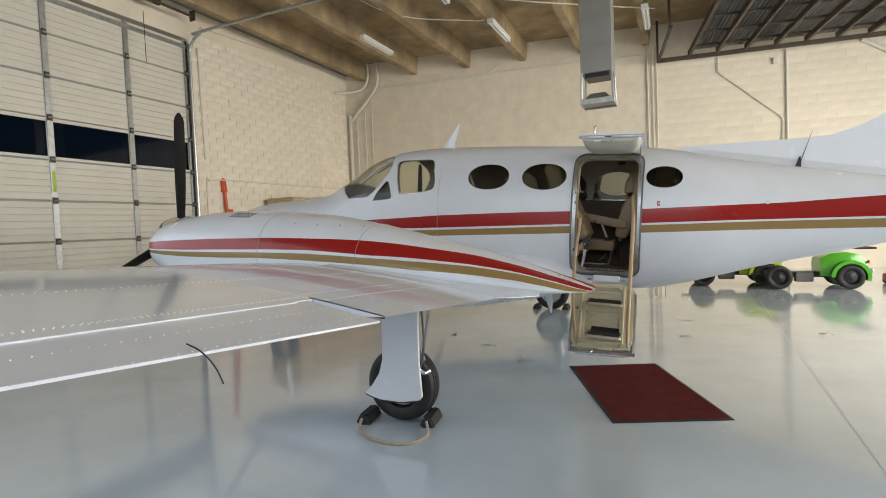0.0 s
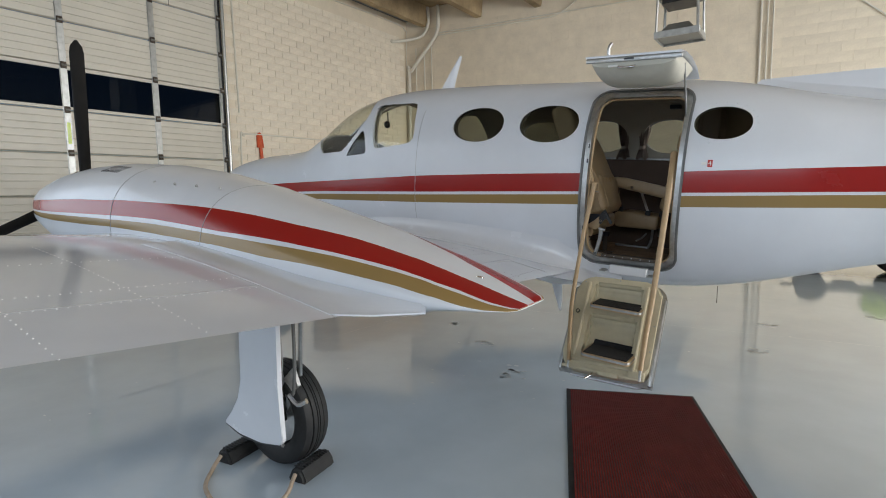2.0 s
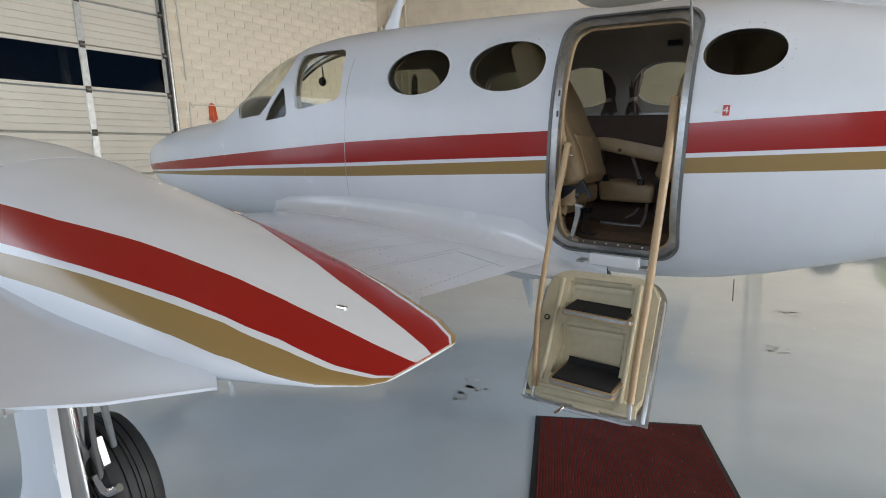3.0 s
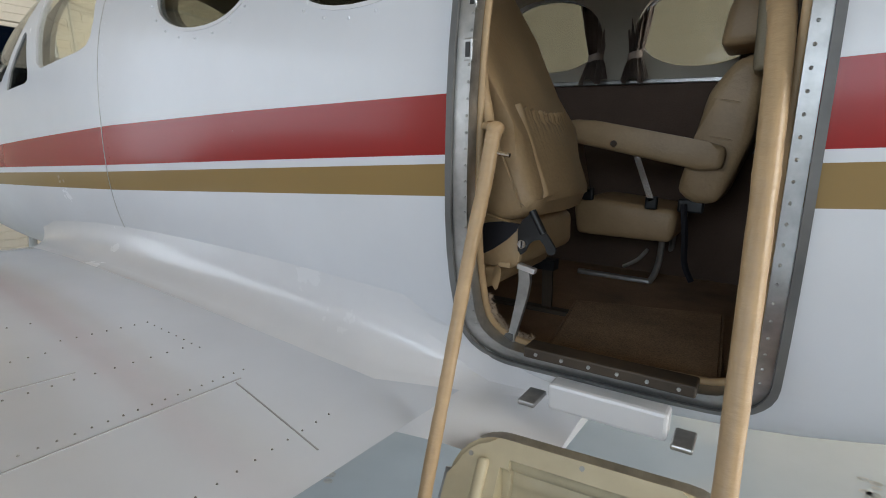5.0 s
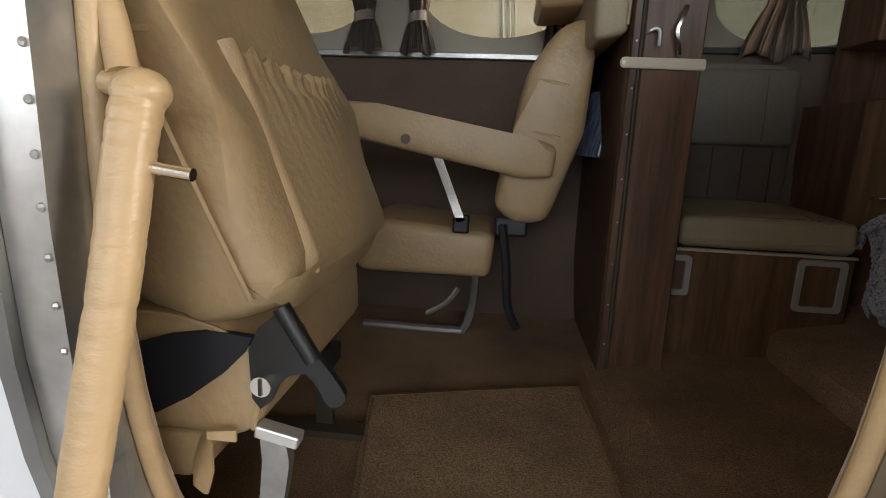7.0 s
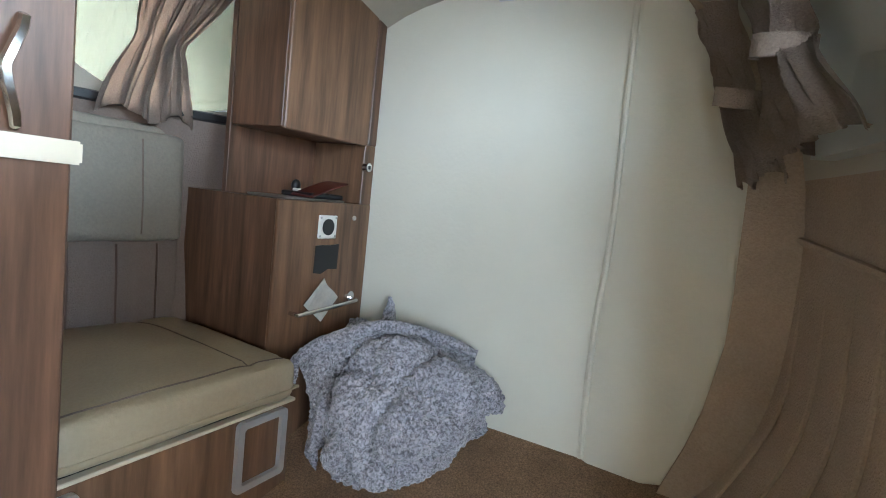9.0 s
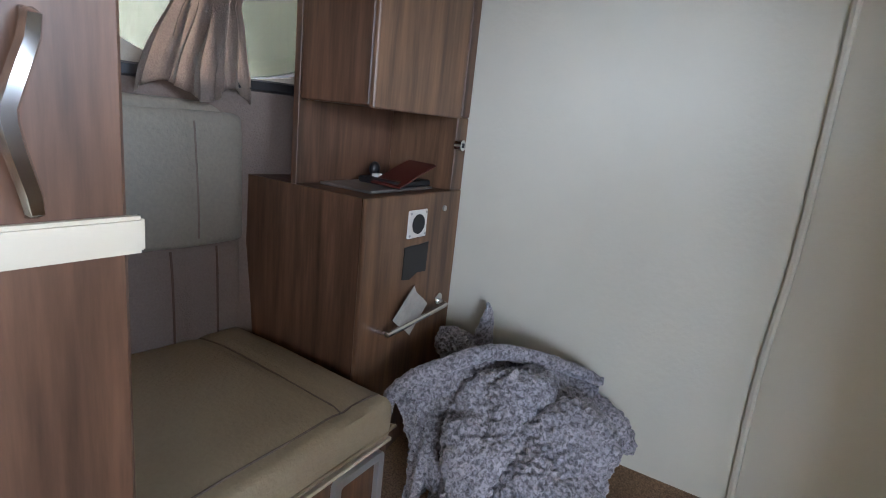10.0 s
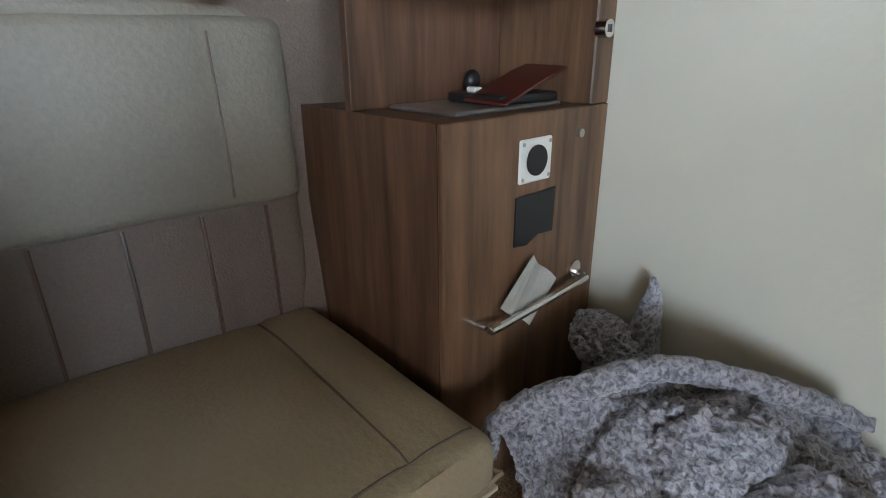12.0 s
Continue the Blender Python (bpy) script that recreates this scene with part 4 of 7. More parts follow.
sp("outer_skin", plate(-0.28, 0.28, 0.004, LEN + 0.01, 0.1, -0.088, -0.073, 0.003), M_paint)
sp("edge_channel", box(0.262, 0.283, 0.1, LEN - 0.004, -0.052, 0.0, 0.004), M_alu)
sp("edge_channel", box(-0.283, -0.262, 0.1, LEN - 0.004, -0.052, 0.0, 0.004), M_alu)
inner = plate(-0.262, 0.262, 0.016, LEN - 0.01, 0.095, -0.05, 0.03, 0.012)
for y0, y1, x0, x1 in ((0.045, 0.235, -0.155, 0.152), (0.262, 0.545, -0.15, 0.15)):
    bay = prism([(y0, 0.06), (y1, 0.06), (y1, -0.042), (y0 + 0.1, -0.03), (y0 + 0.04, -0.018), (y0 + 0.012, 0.004)], "x", x0, x1)
    bmesh.ops.bevel(bay, geom=[e for e in bay.edges if not (abs(e.verts[0].co.z - 0.06) < 1e-4 and abs(e.verts[1].co.z - 0.06) < 1e-4)], offset=0.022, segments=4, affect="EDGES", clamp_overlap=True)
    inner = copy_of(cut(inner, bay))
part("inner_moulding", inner, M_cream, stair, "cream plastic inner moulding", smooth=True, angle=50)
for x0, x1, y0, y1 in ((-0.2, -0.178, 0.06, 0.57), (0.165, 0.187, 0.05, 0.6)):
    b = box(x0, x1, y0, y1, 0.02, 0.046, 0.009, 3)
    sp("side_rail", b, M_cream)
sp("kick_ledge", box(-0.21, 0.2, 0.578, 0.6, 0.02, 0.04, 0.009), M_cream)
sp("bottom_lip", box(-0.25, 0.25, LEN - 0.034, LEN - 0.012, 0.02, 0.038, 0.008), M_cream)
sp("latch_cover", box(-0.02, 0.1, LEN - 0.034, LEN + 0.002, 0.005, 0.046, 0.012), M_cream)
sp("corner_block", box(0.15, 0.25, LEN - 0.07, LEN - 0.02, 0.02, 0.042, 0.012), M_cream)
sp("latch_handle", tube([(-0.05, LEN - 0.02, 0.02), (-0.055, LEN + 0.01, 0.05), (-0.08, LEN + 0.045, 0.075)], 0.006, 8), M_chrome)
for x, y in ((-0.22, 0.06), (0.0, 0.028), (0.22, 0.07), (0.25, 0.3), (0.25, 0.46), (-0.25, 0.3), (-0.25, 0.46)):
    sp("screw", cyl((x, y, 0.026), (x, y, 0.032), 0.005, seg=8), M_alu)
sp("grommet", xf(tyre_mesh(0.014, 0.012, False, 16), Matrix.Translation((-0.228, 0.27, 0.03)) @ Matrix.Rotation(radians(90), 4, "X")), M_rubber)
edge = bmesh.new()
for k in range(26):
    ball((0.276, 0.11 + k * 0.02, 0.0), 0.003, u=6, v=4, bm=edge)
tagged(part("edge_rivets", edge, M_alu, stair), kind="stuff")
# treads are level
inv = STAIR.inverted()
for x0, x1, yo, yi, zt in ((0.185, 0.485, -0.965, -0.78, 0.672), (0.228, 0.5, -1.195, -0.985, 0.424)):
    def level(b):
        bmesh.ops.transform(b, matrix=inv, verts=b.verts)
        return b
    shelf = prism(rounded(x0 - 0.008, x1 + 0.008, yo - 0.006, yi + 0.06, 0.035, 6), "z", zt - 0.03, zt - 0.004)
    st = sp("step", level(shelf), M_leather, "step with worn metal edge")
    part("nosing", level(prism(rounded(x0 - 0.01, x1 + 0.01, yo - 0.009, yi + 0.05, 0.037, 6), "z", zt - 0.02, zt - 0.008)), M_alu, st, smooth=True)
    part("tread_pad", level(loft([[(x0 + 0.008, yy, zz), (x1 - 0.008, yy, zz), (x1 - 0.008, yy, zz - 0.008), (x0 + 0.008, yy, zz - 0.008)] for yy, zz in ((yo + 0.008, zt), (yo + 0.012, zt + 0.003), (yi - 0.03, zt + 0.003), (yi - 0.012, zt + 0.007), (yi, zt + 0.02), (yi + 0.004, zt + 0.03))])), M_tread, st)
for x in (0.15, 0.46):
    part("door_hinge", box(x - 0.02, x + 0.02, -0.675, -0.6, 0.834, 0.846, 0.004), M_alu, plane, "worn silver hinge")
part("hinge_fairing", box(0.182, 0.428, -0.632, -0.58, 0.82, 0.88, 0.008), M_paint, plane)
def grip(pts, r0, r1, seed):
    """A bar wrapped in leather: it narrows downwards, and its wrap swells and creases a little."""
    return tube(pts, lambda u: r0 + (r1 - r0) * u + 0.0011 * noise.noise(Vector((u * 34, seed, 0))) + 0.0006 * noise.noise(Vector((u * 120, seed, 5))), 16, 26)


rl = part("hand_rail", grip([(0.047, -0.668, 1.418), (0.045, -0.678, 1.385), (0.043, -0.70, 1.30), (0.036, -0.72, 1.215), (0.033, -0.745, 1.13), (0.032, -0.80, 0.95), (0.056, -0.945, 0.65), (0.1, -1.06, 0.44), (0.13, -1.13, 0.327)], 0.0168, 0.0125, 1), M_hleather, plane, "tan leather-wrapped hand rail", smooth=True)
part("rail_cap", ball((0.047, -0.667, 1.418), 0.0185, (1.05, 1, 0.85)), M_hleather, rl, smooth=True)
part("rail_collar", cyl((0.018, -0.66, 1.424), (0.034, -0.665, 1.422), 0.0085, seg=12), M_hleather, rl, smooth=True)
part("rail_strap", tube([(0.03, -0.66, 1.43), (0.02, -0.652, 1.46), (0.008, -0.648, 1.5), (0.0, -0.642, 1.545)], 0.0105, 10), M_hleather, rl, smooth=True)
part("pin", cyl((0.055, -0.68, 1.37), (0.088, -0.68, 1.366), 0.0045), M_chrome, rl)
part("end_fitting", tube([(0.13, -1.128, 0.33), (0.131, -1.14, 0.305), (0.135, -1.145, 0.285)], 0.007, 8), M_alu, rl)
rl = part("hand_rail", grip([(0.516, -0.60, 1.632), (0.525, -0.66, 1.55), (0.533, -0.745, 1.3), (0.541, -0.895, 0.82), (0.548, -1.02, 0.56), (0.56, -1.13, 0.367)], 0.0215, 0.0145, 2), M_hleather, plane, "tan leather-wrapped hand rail", smooth=True)
part("rail_cap", ball((0.516, -0.599, 1.634), 0.0215, (1, 1, 0.7)), M_hleather, rl, smooth=True)
part("end_fitting", tube([(0.56, -1.128, 0.37), (0.563, -1.145, 0.335), (0.566, -1.152, 0.31)], 0.008, 8), M_alu, rl)

# ---- upper half of the door, raised
ud = part("upper_door", loft([[(x, y, z) for x, y, z in ((0.075 - g, yy, zz + 0.008), (0.59 + g, yy, zz + 0.008), (0.598 + g, yy, zz), (0.59 + g, yy, zz - 0.004), (0.075 - g, yy, zz - 0.004), (0.067 - g, yy, zz))] for yy, zz, g in
                                ((-0.5, 2.10, 0.0), (-0.62, 2.148, 0.0), (-0.8, 2.168, 0.002), (-0.95, 2.166, 0.003), (-1.08, 2.15, 0.003))]), M_paint, plane, "raised upper half of the cabin door", smooth=True)
part("door_lip", box(0.07, 0.598, -1.078, -1.064, 2.12, 2.146, 0.005), M_alu, ud, smooth=True)
bowl = []
for k in range(15):
    u = k / 14
    yy = -1.065 + 0.53 * u
    depth = 0.035 + 0.105 * math.sin(math.pi * min(1, u * 1.15 + 0.02)) ** 0.55
    row = []
    for j in range(33):
        a = math.pi * j / 32
        c, q = math.cos(a), math.sin(a)
        row.append((0.333 + 0.238 * math.copysign(abs(c) ** 0.55, c), yy, 2.15 - depth * q ** 0.5))
    bowl.append(row)
part("inner_panel", loft(bowl), M_dooring, ud, "grey-cream bowed inner panel", smooth=True)
part("pull_handle", tube([(0.26, -1.06, 2.1), (0.265, -1.08, 2.09), (0.34, -1.08, 2.088), (0.35, -1.06, 2.1)], 0.006, 8), M_chrome, ud, smooth=True)
part("latch_bar", box(0.2, 0.26, -1.077, -1.055, 2.092, 2.104, 0.004), M_plate, ud)
part("latch_slot", box(0.29, 0.345, -1.081, -1.077, 2.128, 2.138), M_black, ud)
part("latch_stud", tube([(0.2, -1.08, 2.16), (0.2, -1.08, 2.2), (0.21, -1.07, 2.225)], 0.009, 8), M_alu, ud, smooth=True)
part("gas_strut", cyl((0.57, -0.85, 2.13), (0.565, -0.62, 1.86), 0.006), M_alu, ud)


# ---------------------------------------------------------------- cabin shell (parts of the airplane)
lin = cut(shell(0.045, 0.06, -2.6, 1.42, 0.08), prism(DOOR_IN, "y", -1.2, -0.2, window_cutters()))
lb = copy_of(lin)
bmesh.ops.bisect_plane(lb, geom=list(lb.verts) + list(lb.edges) + list(lb.faces), plane_co=(0, 0, 1.635), plane_no=(0, 0, 1))
# beige above; the shaded colour on the right wall ahead of the bench
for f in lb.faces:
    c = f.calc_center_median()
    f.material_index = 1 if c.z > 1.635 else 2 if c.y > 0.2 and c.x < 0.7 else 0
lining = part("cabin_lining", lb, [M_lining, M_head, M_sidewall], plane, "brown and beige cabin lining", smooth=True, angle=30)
part("window_trim", box(-1.6, 0.48, 0.612, 0.626, 1.628, 1.646, 0.003, 1), M_alu, lining)
part("window_trim", loft([[(x, side_y(x, 1.66, 0.068 + o), z) for o, z in ((0, 1.652), (0.008, 1.655), (0.008, 1.668), (0, 1.671))] for x in (0.7, 0.85, 1.0, 1.1, 1.2, 1.34)]), M_black, lining)
part("air_vent", box(0.27, 0.35, 0.30, 0.36, 2.02, 2.05, 0.004), M_black, lining)
for x in (1.02, 1.09, 1.16, 1.23, 1.3):
    part("lining_rib", tube([(x + 0.03, -side_y(x, 1.5, 0.064), 1.5), (x, -side_y(x, 1.3, 0.064), 1.3), (x - 0.02, -side_y(x, 1.12, 0.064), 1.12)], 0.0035, 6), M_lining, lining)
part("lining_seam", tube([(x, -side_y(x, z, 0.063), z) for x, z in ((0.62, 1.50), (0.85, 1.505), (1.1, 1.52), (1.36, 1.55))], 0.006, 6), M_lining, lining)
def deck(stops):
    """A carpeted floor that ends at the hull's sides; stops: x and height."""
    return loft([[(x, s * side_y(x, z - q, 0.035), z - q) for s, q in ((-1, 0), (1, 0), (1, 0.03), (-1, 0.03))] for x, z in stops])


fl = part("cabin_floor", deck([(-2.4, 0.9), (-1.2, 0.9), (0.0, 0.9), (0.5, 0.9), (0.58, 0.92), (0.945, 0.928)]), M_carpet, plane, "brown carpeted cabin floor")
rm = deck([(0.926, 0.93), (0.929, 0.984), (0.945, 0.998), (1.08, 1.024), (1.22, 1.066), (1.37, 1.113)])
part("raised_floor", rm, M_carpet, plane, "carpeted sloping step at the cabin's end", smooth=True)
blk = part("aft_bulkhead", prism([(y, z) for y, z in ring(*station(1.36), off=0.055, count=48)], "x", 1.357, 1.385), M_white, plane, "cream vinyl bulkhead panel", smooth=True)
part("bulkhead_piping", tube([(1.3525, -0.226, 1.112), (1.3525, -0.22, 1.333), (1.3525, -0.226, 1.507), (1.3525, -0.222, 1.712), (1.3525, -0.216, 1.918)], 0.0055, 8), M_white, blk, smooth=True)
part("lining_edge", prism([(-0.35 - 0.006 * math.sin(7 * k), 1.07 + 0.083 * k) if k < 1 else (y0 - 0.004 * math.sin(5 * k), z0) for k, (y0, z0) in enumerate([(-0.35, 1.07), (-0.368, 1.116), (-0.392, 1.19), (-0.405, 1.26), (-0.42, 1.37), (-0.425, 1.45), (-0.426, 1.53), (-0.422, 1.6), (-0.414, 1.68), (-0.385, 1.76), (-0.343, 1.843), (-0.31, 1.896)])] + [(-side_y(1.345, z0, 0.05), z0) for z0 in (1.93, 1.85, 1.75, 1.6, 1.45, 1.3, 1.2, 1.1, 1.03)], "x", 1.338, 1.352), M_lining, lining, smooth=True)
part("window_reveal", loft([[(x, -side_y(x, z, 0.066 + o), z) for z, o in ((1.655, 0.02), (1.7, 0.005), (1.8, 0.0), (1.9, 0.0), (1.9, -0.012), (1.655, -0.012))] for x in (0.955, 1.05, 1.15, 1.25)]), M_reveal, lining, "pale grey window surround", smooth=True)
part("bulkhead_flap", loft([[(1.357, -0.226, z), (1.351, -0.238, z), (1.347, -0.33, z), (1.357, -0.36 - 0.05 * math.sin(max(0, min(1, (z - 1.1) / 0.7)) * math.pi), z)] for z in [1.1 + 0.085 * k for k in range(11)]]), M_white, blk, smooth=True)
part("forward_bulkhead", prism([(y, z) for y, z in ring(*station(-2.4), off=0.06, count=40) if z < 1.6], "x", -2.42, -2.4), M_black, plane)
part("instrument_panel", box(-2.45, -2.25, -0.5, 0.5, 1.2, 1.64, 0.03), M_black, plane)
part("compass", ball((-2.36, 0, 1.9), 0.034, (1, 0.9, 1.1), bm=cyl((-2.345, 0, 1.9), (-2.36, 0, 2.02), 0.006, seg=8)), M_black, plane, smooth=True)

# ---- carpet pad by the door
cp = prism([(0.145, -0.565), (0.5, -0.5), (0.47, 0.02), (0.07, -0.1)], "z", 0.9, 0.914)
bmesh.ops.bevel(cp, geom=list(cp.edges), offset=0.005, segments=2, affect="EDGES")
cpt = thing("carpet_pad", BODY, "loose piece of tan carpet inside the door", "carpet")
part("pile", cp, M_cpad, cpt)
part("edge_binding", tube([(0.145, -0.565, 0.907), (0.5, -0.5, 0.907), (0.47, 0.02, 0.907), (0.07, -0.1, 0.907), (0.145, -0.565, 0.907)], 0.0065, 6, 1), M_cpad, cpt, smooth=True)
fz = bmesh.new()
ragged = [(x, z) for x, z in WELT if z < 1.05 and x < 0.11]
for k in range(900):
    x, z = rng.choice(ragged)
    out = Vector((0.105 - x, 0, 1.02 - z)).normalized()
    p = Vector((x + rng.uniform(-0.01, 0.01), -side_y(x, z, 0.04) + rng.uniform(-0.002, 0.012), z + rng.uniform(-0.01, 0.01))) + out * 0.005
    q = p + out * rng.uniform(0.001, 0.008) + Vector((rng.uniform(-0.006, 0.006), rng.uniform(-0.005, 0.005), rng.uniform(-0.006, 0.006)))
    cyl(p, q, 0.0009, 0.0004, 3, bm=fz)
tagged(part("frayed_fibres", fz, M_rope, plane), kind="stuff")


def pad(w, d, h, bev, puff=0.0, seams=(), cuts=8):
    """A stuffed cushion, centred, with rounded edges and a swollen top."""
    b = bmesh.new()
    bmesh.ops.create_cube(b, size=1, matrix=Matrix.Diagonal((w, d, h, 1)))
    bmesh.ops.subdivide_edges(b, edges=list(b.edges), cuts=cuts, use_grid_fill=True)
    for v in b.verts:
        c = Vector([max(-q / 2 + bev, min(q / 2 - bev, p)) for p, q in zip(v.co, (w, d, h))])
        if (v.co - c).length > 1e-6:
            v.co = c + (v.co - c).normalized() * bev
        fx, fy = max(0, 1 - (2 * v.co.x / w) ** 2), max(0, 1 - (2 * v.co.y / d) ** 2)
        v.co.z += puff * fx * fy * (1 if v.co.z > 0 else -0.2)
        v.co += Vector((noise.noise(v.co * 9), noise.noise(v.co * 9 + Vector((5, 0, 0))), noise.noise(v.co * 9 + Vector((0, 5, 0))))) * 0.004
        for ax, c, dep in seams:
            q = v.co.x if ax == "x" else v.co.y
            if v.co.z > h * 0.45:
                v.co.z -= dep * math.exp(-((q - c) / 0.007) ** 2)
    return b


def skewed(poly, y0, y1, puff=0.0, bev=0.03):
    """A padded slab from its side outline (x, z)."""
    b = prism(poly, "y", y0, y1)
    bmesh.ops.bevel(b, geom=list(b.edges), offset=bev, segments=3, affect="EDGES", profile=0.6)
    return b


# ---- right-hand seat, facing forward
rs = thing("cabin_seat", BODY, "tan leather cabin seat with fold-down armrest, facing forward", "seat", "cabin seats")
part("seat_cushion", skewed([(-0.06, 1.06), (0.275, 1.06), (0.285, 1.175), (-0.02, 1.2), (-0.08, 1.18)], 0.26, 0.6, bev=0.028), M_leather, rs, smooth=True)
part("backrest", skewed([(0.27, 1.24), (0.33, 1.2), (0.405, 1.21), (0.475, 1.42), (0.485, 1.6), (0.47, 1.68), (0.40, 1.655), (0.335, 1.56), (0.31, 1.42)], 0.25, 0.6, bev=0.035), M_leather, rs, smooth=True)
for z, x0, x1 in ((1.53, 0.318, 0.488), (1.415, 0.305, 0.48)):
    part("seam_roll", tube([(x0 + 0.03, 0.256, z + 0.009), ((x0 + x1) / 2, 0.249, z), (x1 - 0.02, 0.262, z - 0.012)], 0.0035, 6), M_leather, rs, smooth=True)
part("headrest", skewed([(0.345, 1.70), (0.49, 1.715), (0.505, 1.80), (0.49, 1.93), (0.41, 1.93), (0.36, 1.82)], 0.3, 0.55, bev=0.03), M_leather, rs, smooth=True)
arm = part("armrest", skewed([(-0.12, 1.462), (-0.105, 1.40), (0.34, 1.315), (0.405, 1.32), (0.41, 1.39), (0.36, 1.405), (0.0, 1.47), (-0.08, 1.475)], 0.2, 0.262, bev=0.02), M_leather, rs, smooth=True)
part("button", cyl((0.069, 0.2, 1.393), (0.069, 0.193, 1.393), 0.011), M_chrome, arm)
for xa, za, xb, zb in ((0.136, 1.36, 0.2, 1.205), (-0.06, 1.4, -0.02, 1.22)):
    part("arm_stay", box(-0.01, 0.01, -0.004, 0.004, 0, math.hypot(xb - xa, zb - za), m=Matrix.Translation((xb, 0.242, zb)) @ Matrix.Rotation(math.atan2(xa - xb, za - zb), 4, "Y")), M_chrome, rs)
    part("stay_pivot", box(xb - 0.02, xb + 0.02, 0.238, 0.26, zb - 0.03, zb + 0.015, 0.006), M_black, rs)
for y in (0.3, 0.56):
    part("seat_leg", tube([(0.24, y, 1.06), (0.235, y, 0.98), (0.215, y, 0.915), (0.18, y, 0.908), (-0.05, y, 0.91)], 0.011, 8), M_alu, rs, smooth=True)
part("recline_lever", tube([(0.12, 0.28, 0.955), (0.17, 0.27, 0.99), (0.2, 0.27, 1.03)], 0.007, 6), M_alu, rs, smooth=True)
part("recline_bar", box(0.28, 0.36, 0.27, 0.3, 1.17, 1.215, 0.006), M_black, rs)
sb_ = single("seat_belt", tube([(0.3, 0.26, 1.2), (0.315, 0.25, 1.1), (0.325, 0.25, 1.0), (0.35, 0.26, 0.94)], 0.011, 6), M_belt, BODY, "black seat belt hanging beside the seat", "belt")
mg = single("magazine_sleeve", box(-0.006, 0.006, -0.085, 0.085, -0.085, 0.085, 0.004, m=Matrix.Translation((0.515, 0.41, 1.45)) @ Matrix.Rotation(radians(16), 4, "Z") @ Matrix.Rotation(radians(12), 4, "Y")), M_bluebag, BODY, "dark blue plastic sleeve in the seat-back pocket", "sleeve", smooth=False)

# ---- left-hand seat beside the door, its back tipped forward
ls = thing("cabin_seat", BODY, "tan leather cabin seat beside the door, backrest with gathered pocket", "seat", "cabin seats")
bk = skewed([(-0.36, 1.93), (-0.27, 1.98), (-0.19, 1.90), (0.05, 1.43), (0.115, 1.27), (0.10, 1.235), (0.02, 1.20), (-0.05, 1.22), (-0.14, 1.34), (-0.21, 1.55)], -0.57, -0.18, bev=0.045)
bmesh.ops.subdivide_edges(bk, edges=[e for e in bk.edges if e.calc_length() > 0.12], cuts=5, use_grid_fill=True)
for v in bk.verts:
    v.co.y -= 0.02 * math.sin(max(0, min(1, (v.co.z - 1.2) / 0.7)) * math.pi) * (1 if v.co.y < -0.4 else -1)
    v.co += Vector((noise.noise(v.co * 7), noise.noise(v.co * 7 + Vector((3, 0, 0))) * 0.6, noise.noise(v.co * 7 + Vector((0, 3, 0))))) * 0.010
part("backrest", bk, M_leather, ls, smooth=True)
pk = bmesh.new()
prow = []
for k in range(97):
    u = k / 96
    y = -0.528 + 0.318 * u
    swell = math.sin(math.pi * min(1, max(0, u))) ** 1.3
    gather = math.sin(u * 118 + 4 * math.sin(u * 9)) + 0.5 * math.sin(u * 71)
    col = []
    for z, o, g in ((1.474, 0.010, 0.004), (1.47, 0.016, 0.004), (1.455, 0.013, 0.0035), (1.435, 0.015, 0.002), (1.41, 0.018, 0.0009), (1.375, 0.02, 0.0003), (1.34, 0.019, 0.0001), (1.305, 0.016, 0), (1.28, 0.011, 0), (1.262, 0.004, 0)):
        col.append((0.036 + (1.465 - z) * 0.4 + 0.004 + o * swell + g * 0.5 * gather * (0.3 + 0.7 * swell) - 0.012 * (1 - min(1, u / 0.025, (1 - u) / 0.05)) - (0.006 if z < 1.27 else 0), y, z + (0.005 * math.sin(u * 62) - 0.012 * swell if z > 1.45 else 0)))
    prow.append(col + [(0.07, y, 1.27), (0.02, y, 1.45)])
loft(prow, bm=pk)
part("pocket", pk, M_leather, ls, "gathered leather pocket", smooth=True)
part("pocket_seam", tube([(-0.02, -0.592, 1.47), (0.02, -0.592, 1.38), (0.06, -0.588, 1.29), (0.075, -0.582, 1.25)], 0.003, 6), M_leather, ls, smooth=True)
part("back_seam", tube([(-0.17, -0.58, 1.43), (-0.12, -0.592, 1.462), (-0.05, -0.592, 1.47), (0.02, -0.58, 1.475)], 0.003, 6), M_leather, ls, smooth=True)
part("back_seam", tube([(-0.22, -0.575, 1.60), (-0.14, -0.59, 1.615), (-0.07, -0.58, 1.6)], 0.003, 6), M_leather, ls, smooth=True)
part("seat_cushion", skewed([(-0.5, 1.105), (0.05, 1.1), (0.074, 1.12), (0.07, 1.2), (0.0, 1.23), (-0.5, 1.235)], -0.565, -0.2, bev=0.018), M_leather, ls, smooth=True)
part("seat_apron", skewed([(-0.5, 1.045), (-0.01, 1.045), (0.012, 1.06), (0.02, 1.1), (-0.5, 1.1)], -0.558, -0.22, bev=0.012), M_leather, ls, smooth=True)
part("seat_piping", tube([(-0.3, -0.566, 1.222), (-0.05, -0.567, 1.225), (0.02, -0.566, 1.217), (0.066, -0.566, 1.195), (0.07, -0.566, 1.15), (0.066, -0.566, 1.115)], 0.0028, 6), M_leather, ls, smooth=True)
flap = bmesh.new()
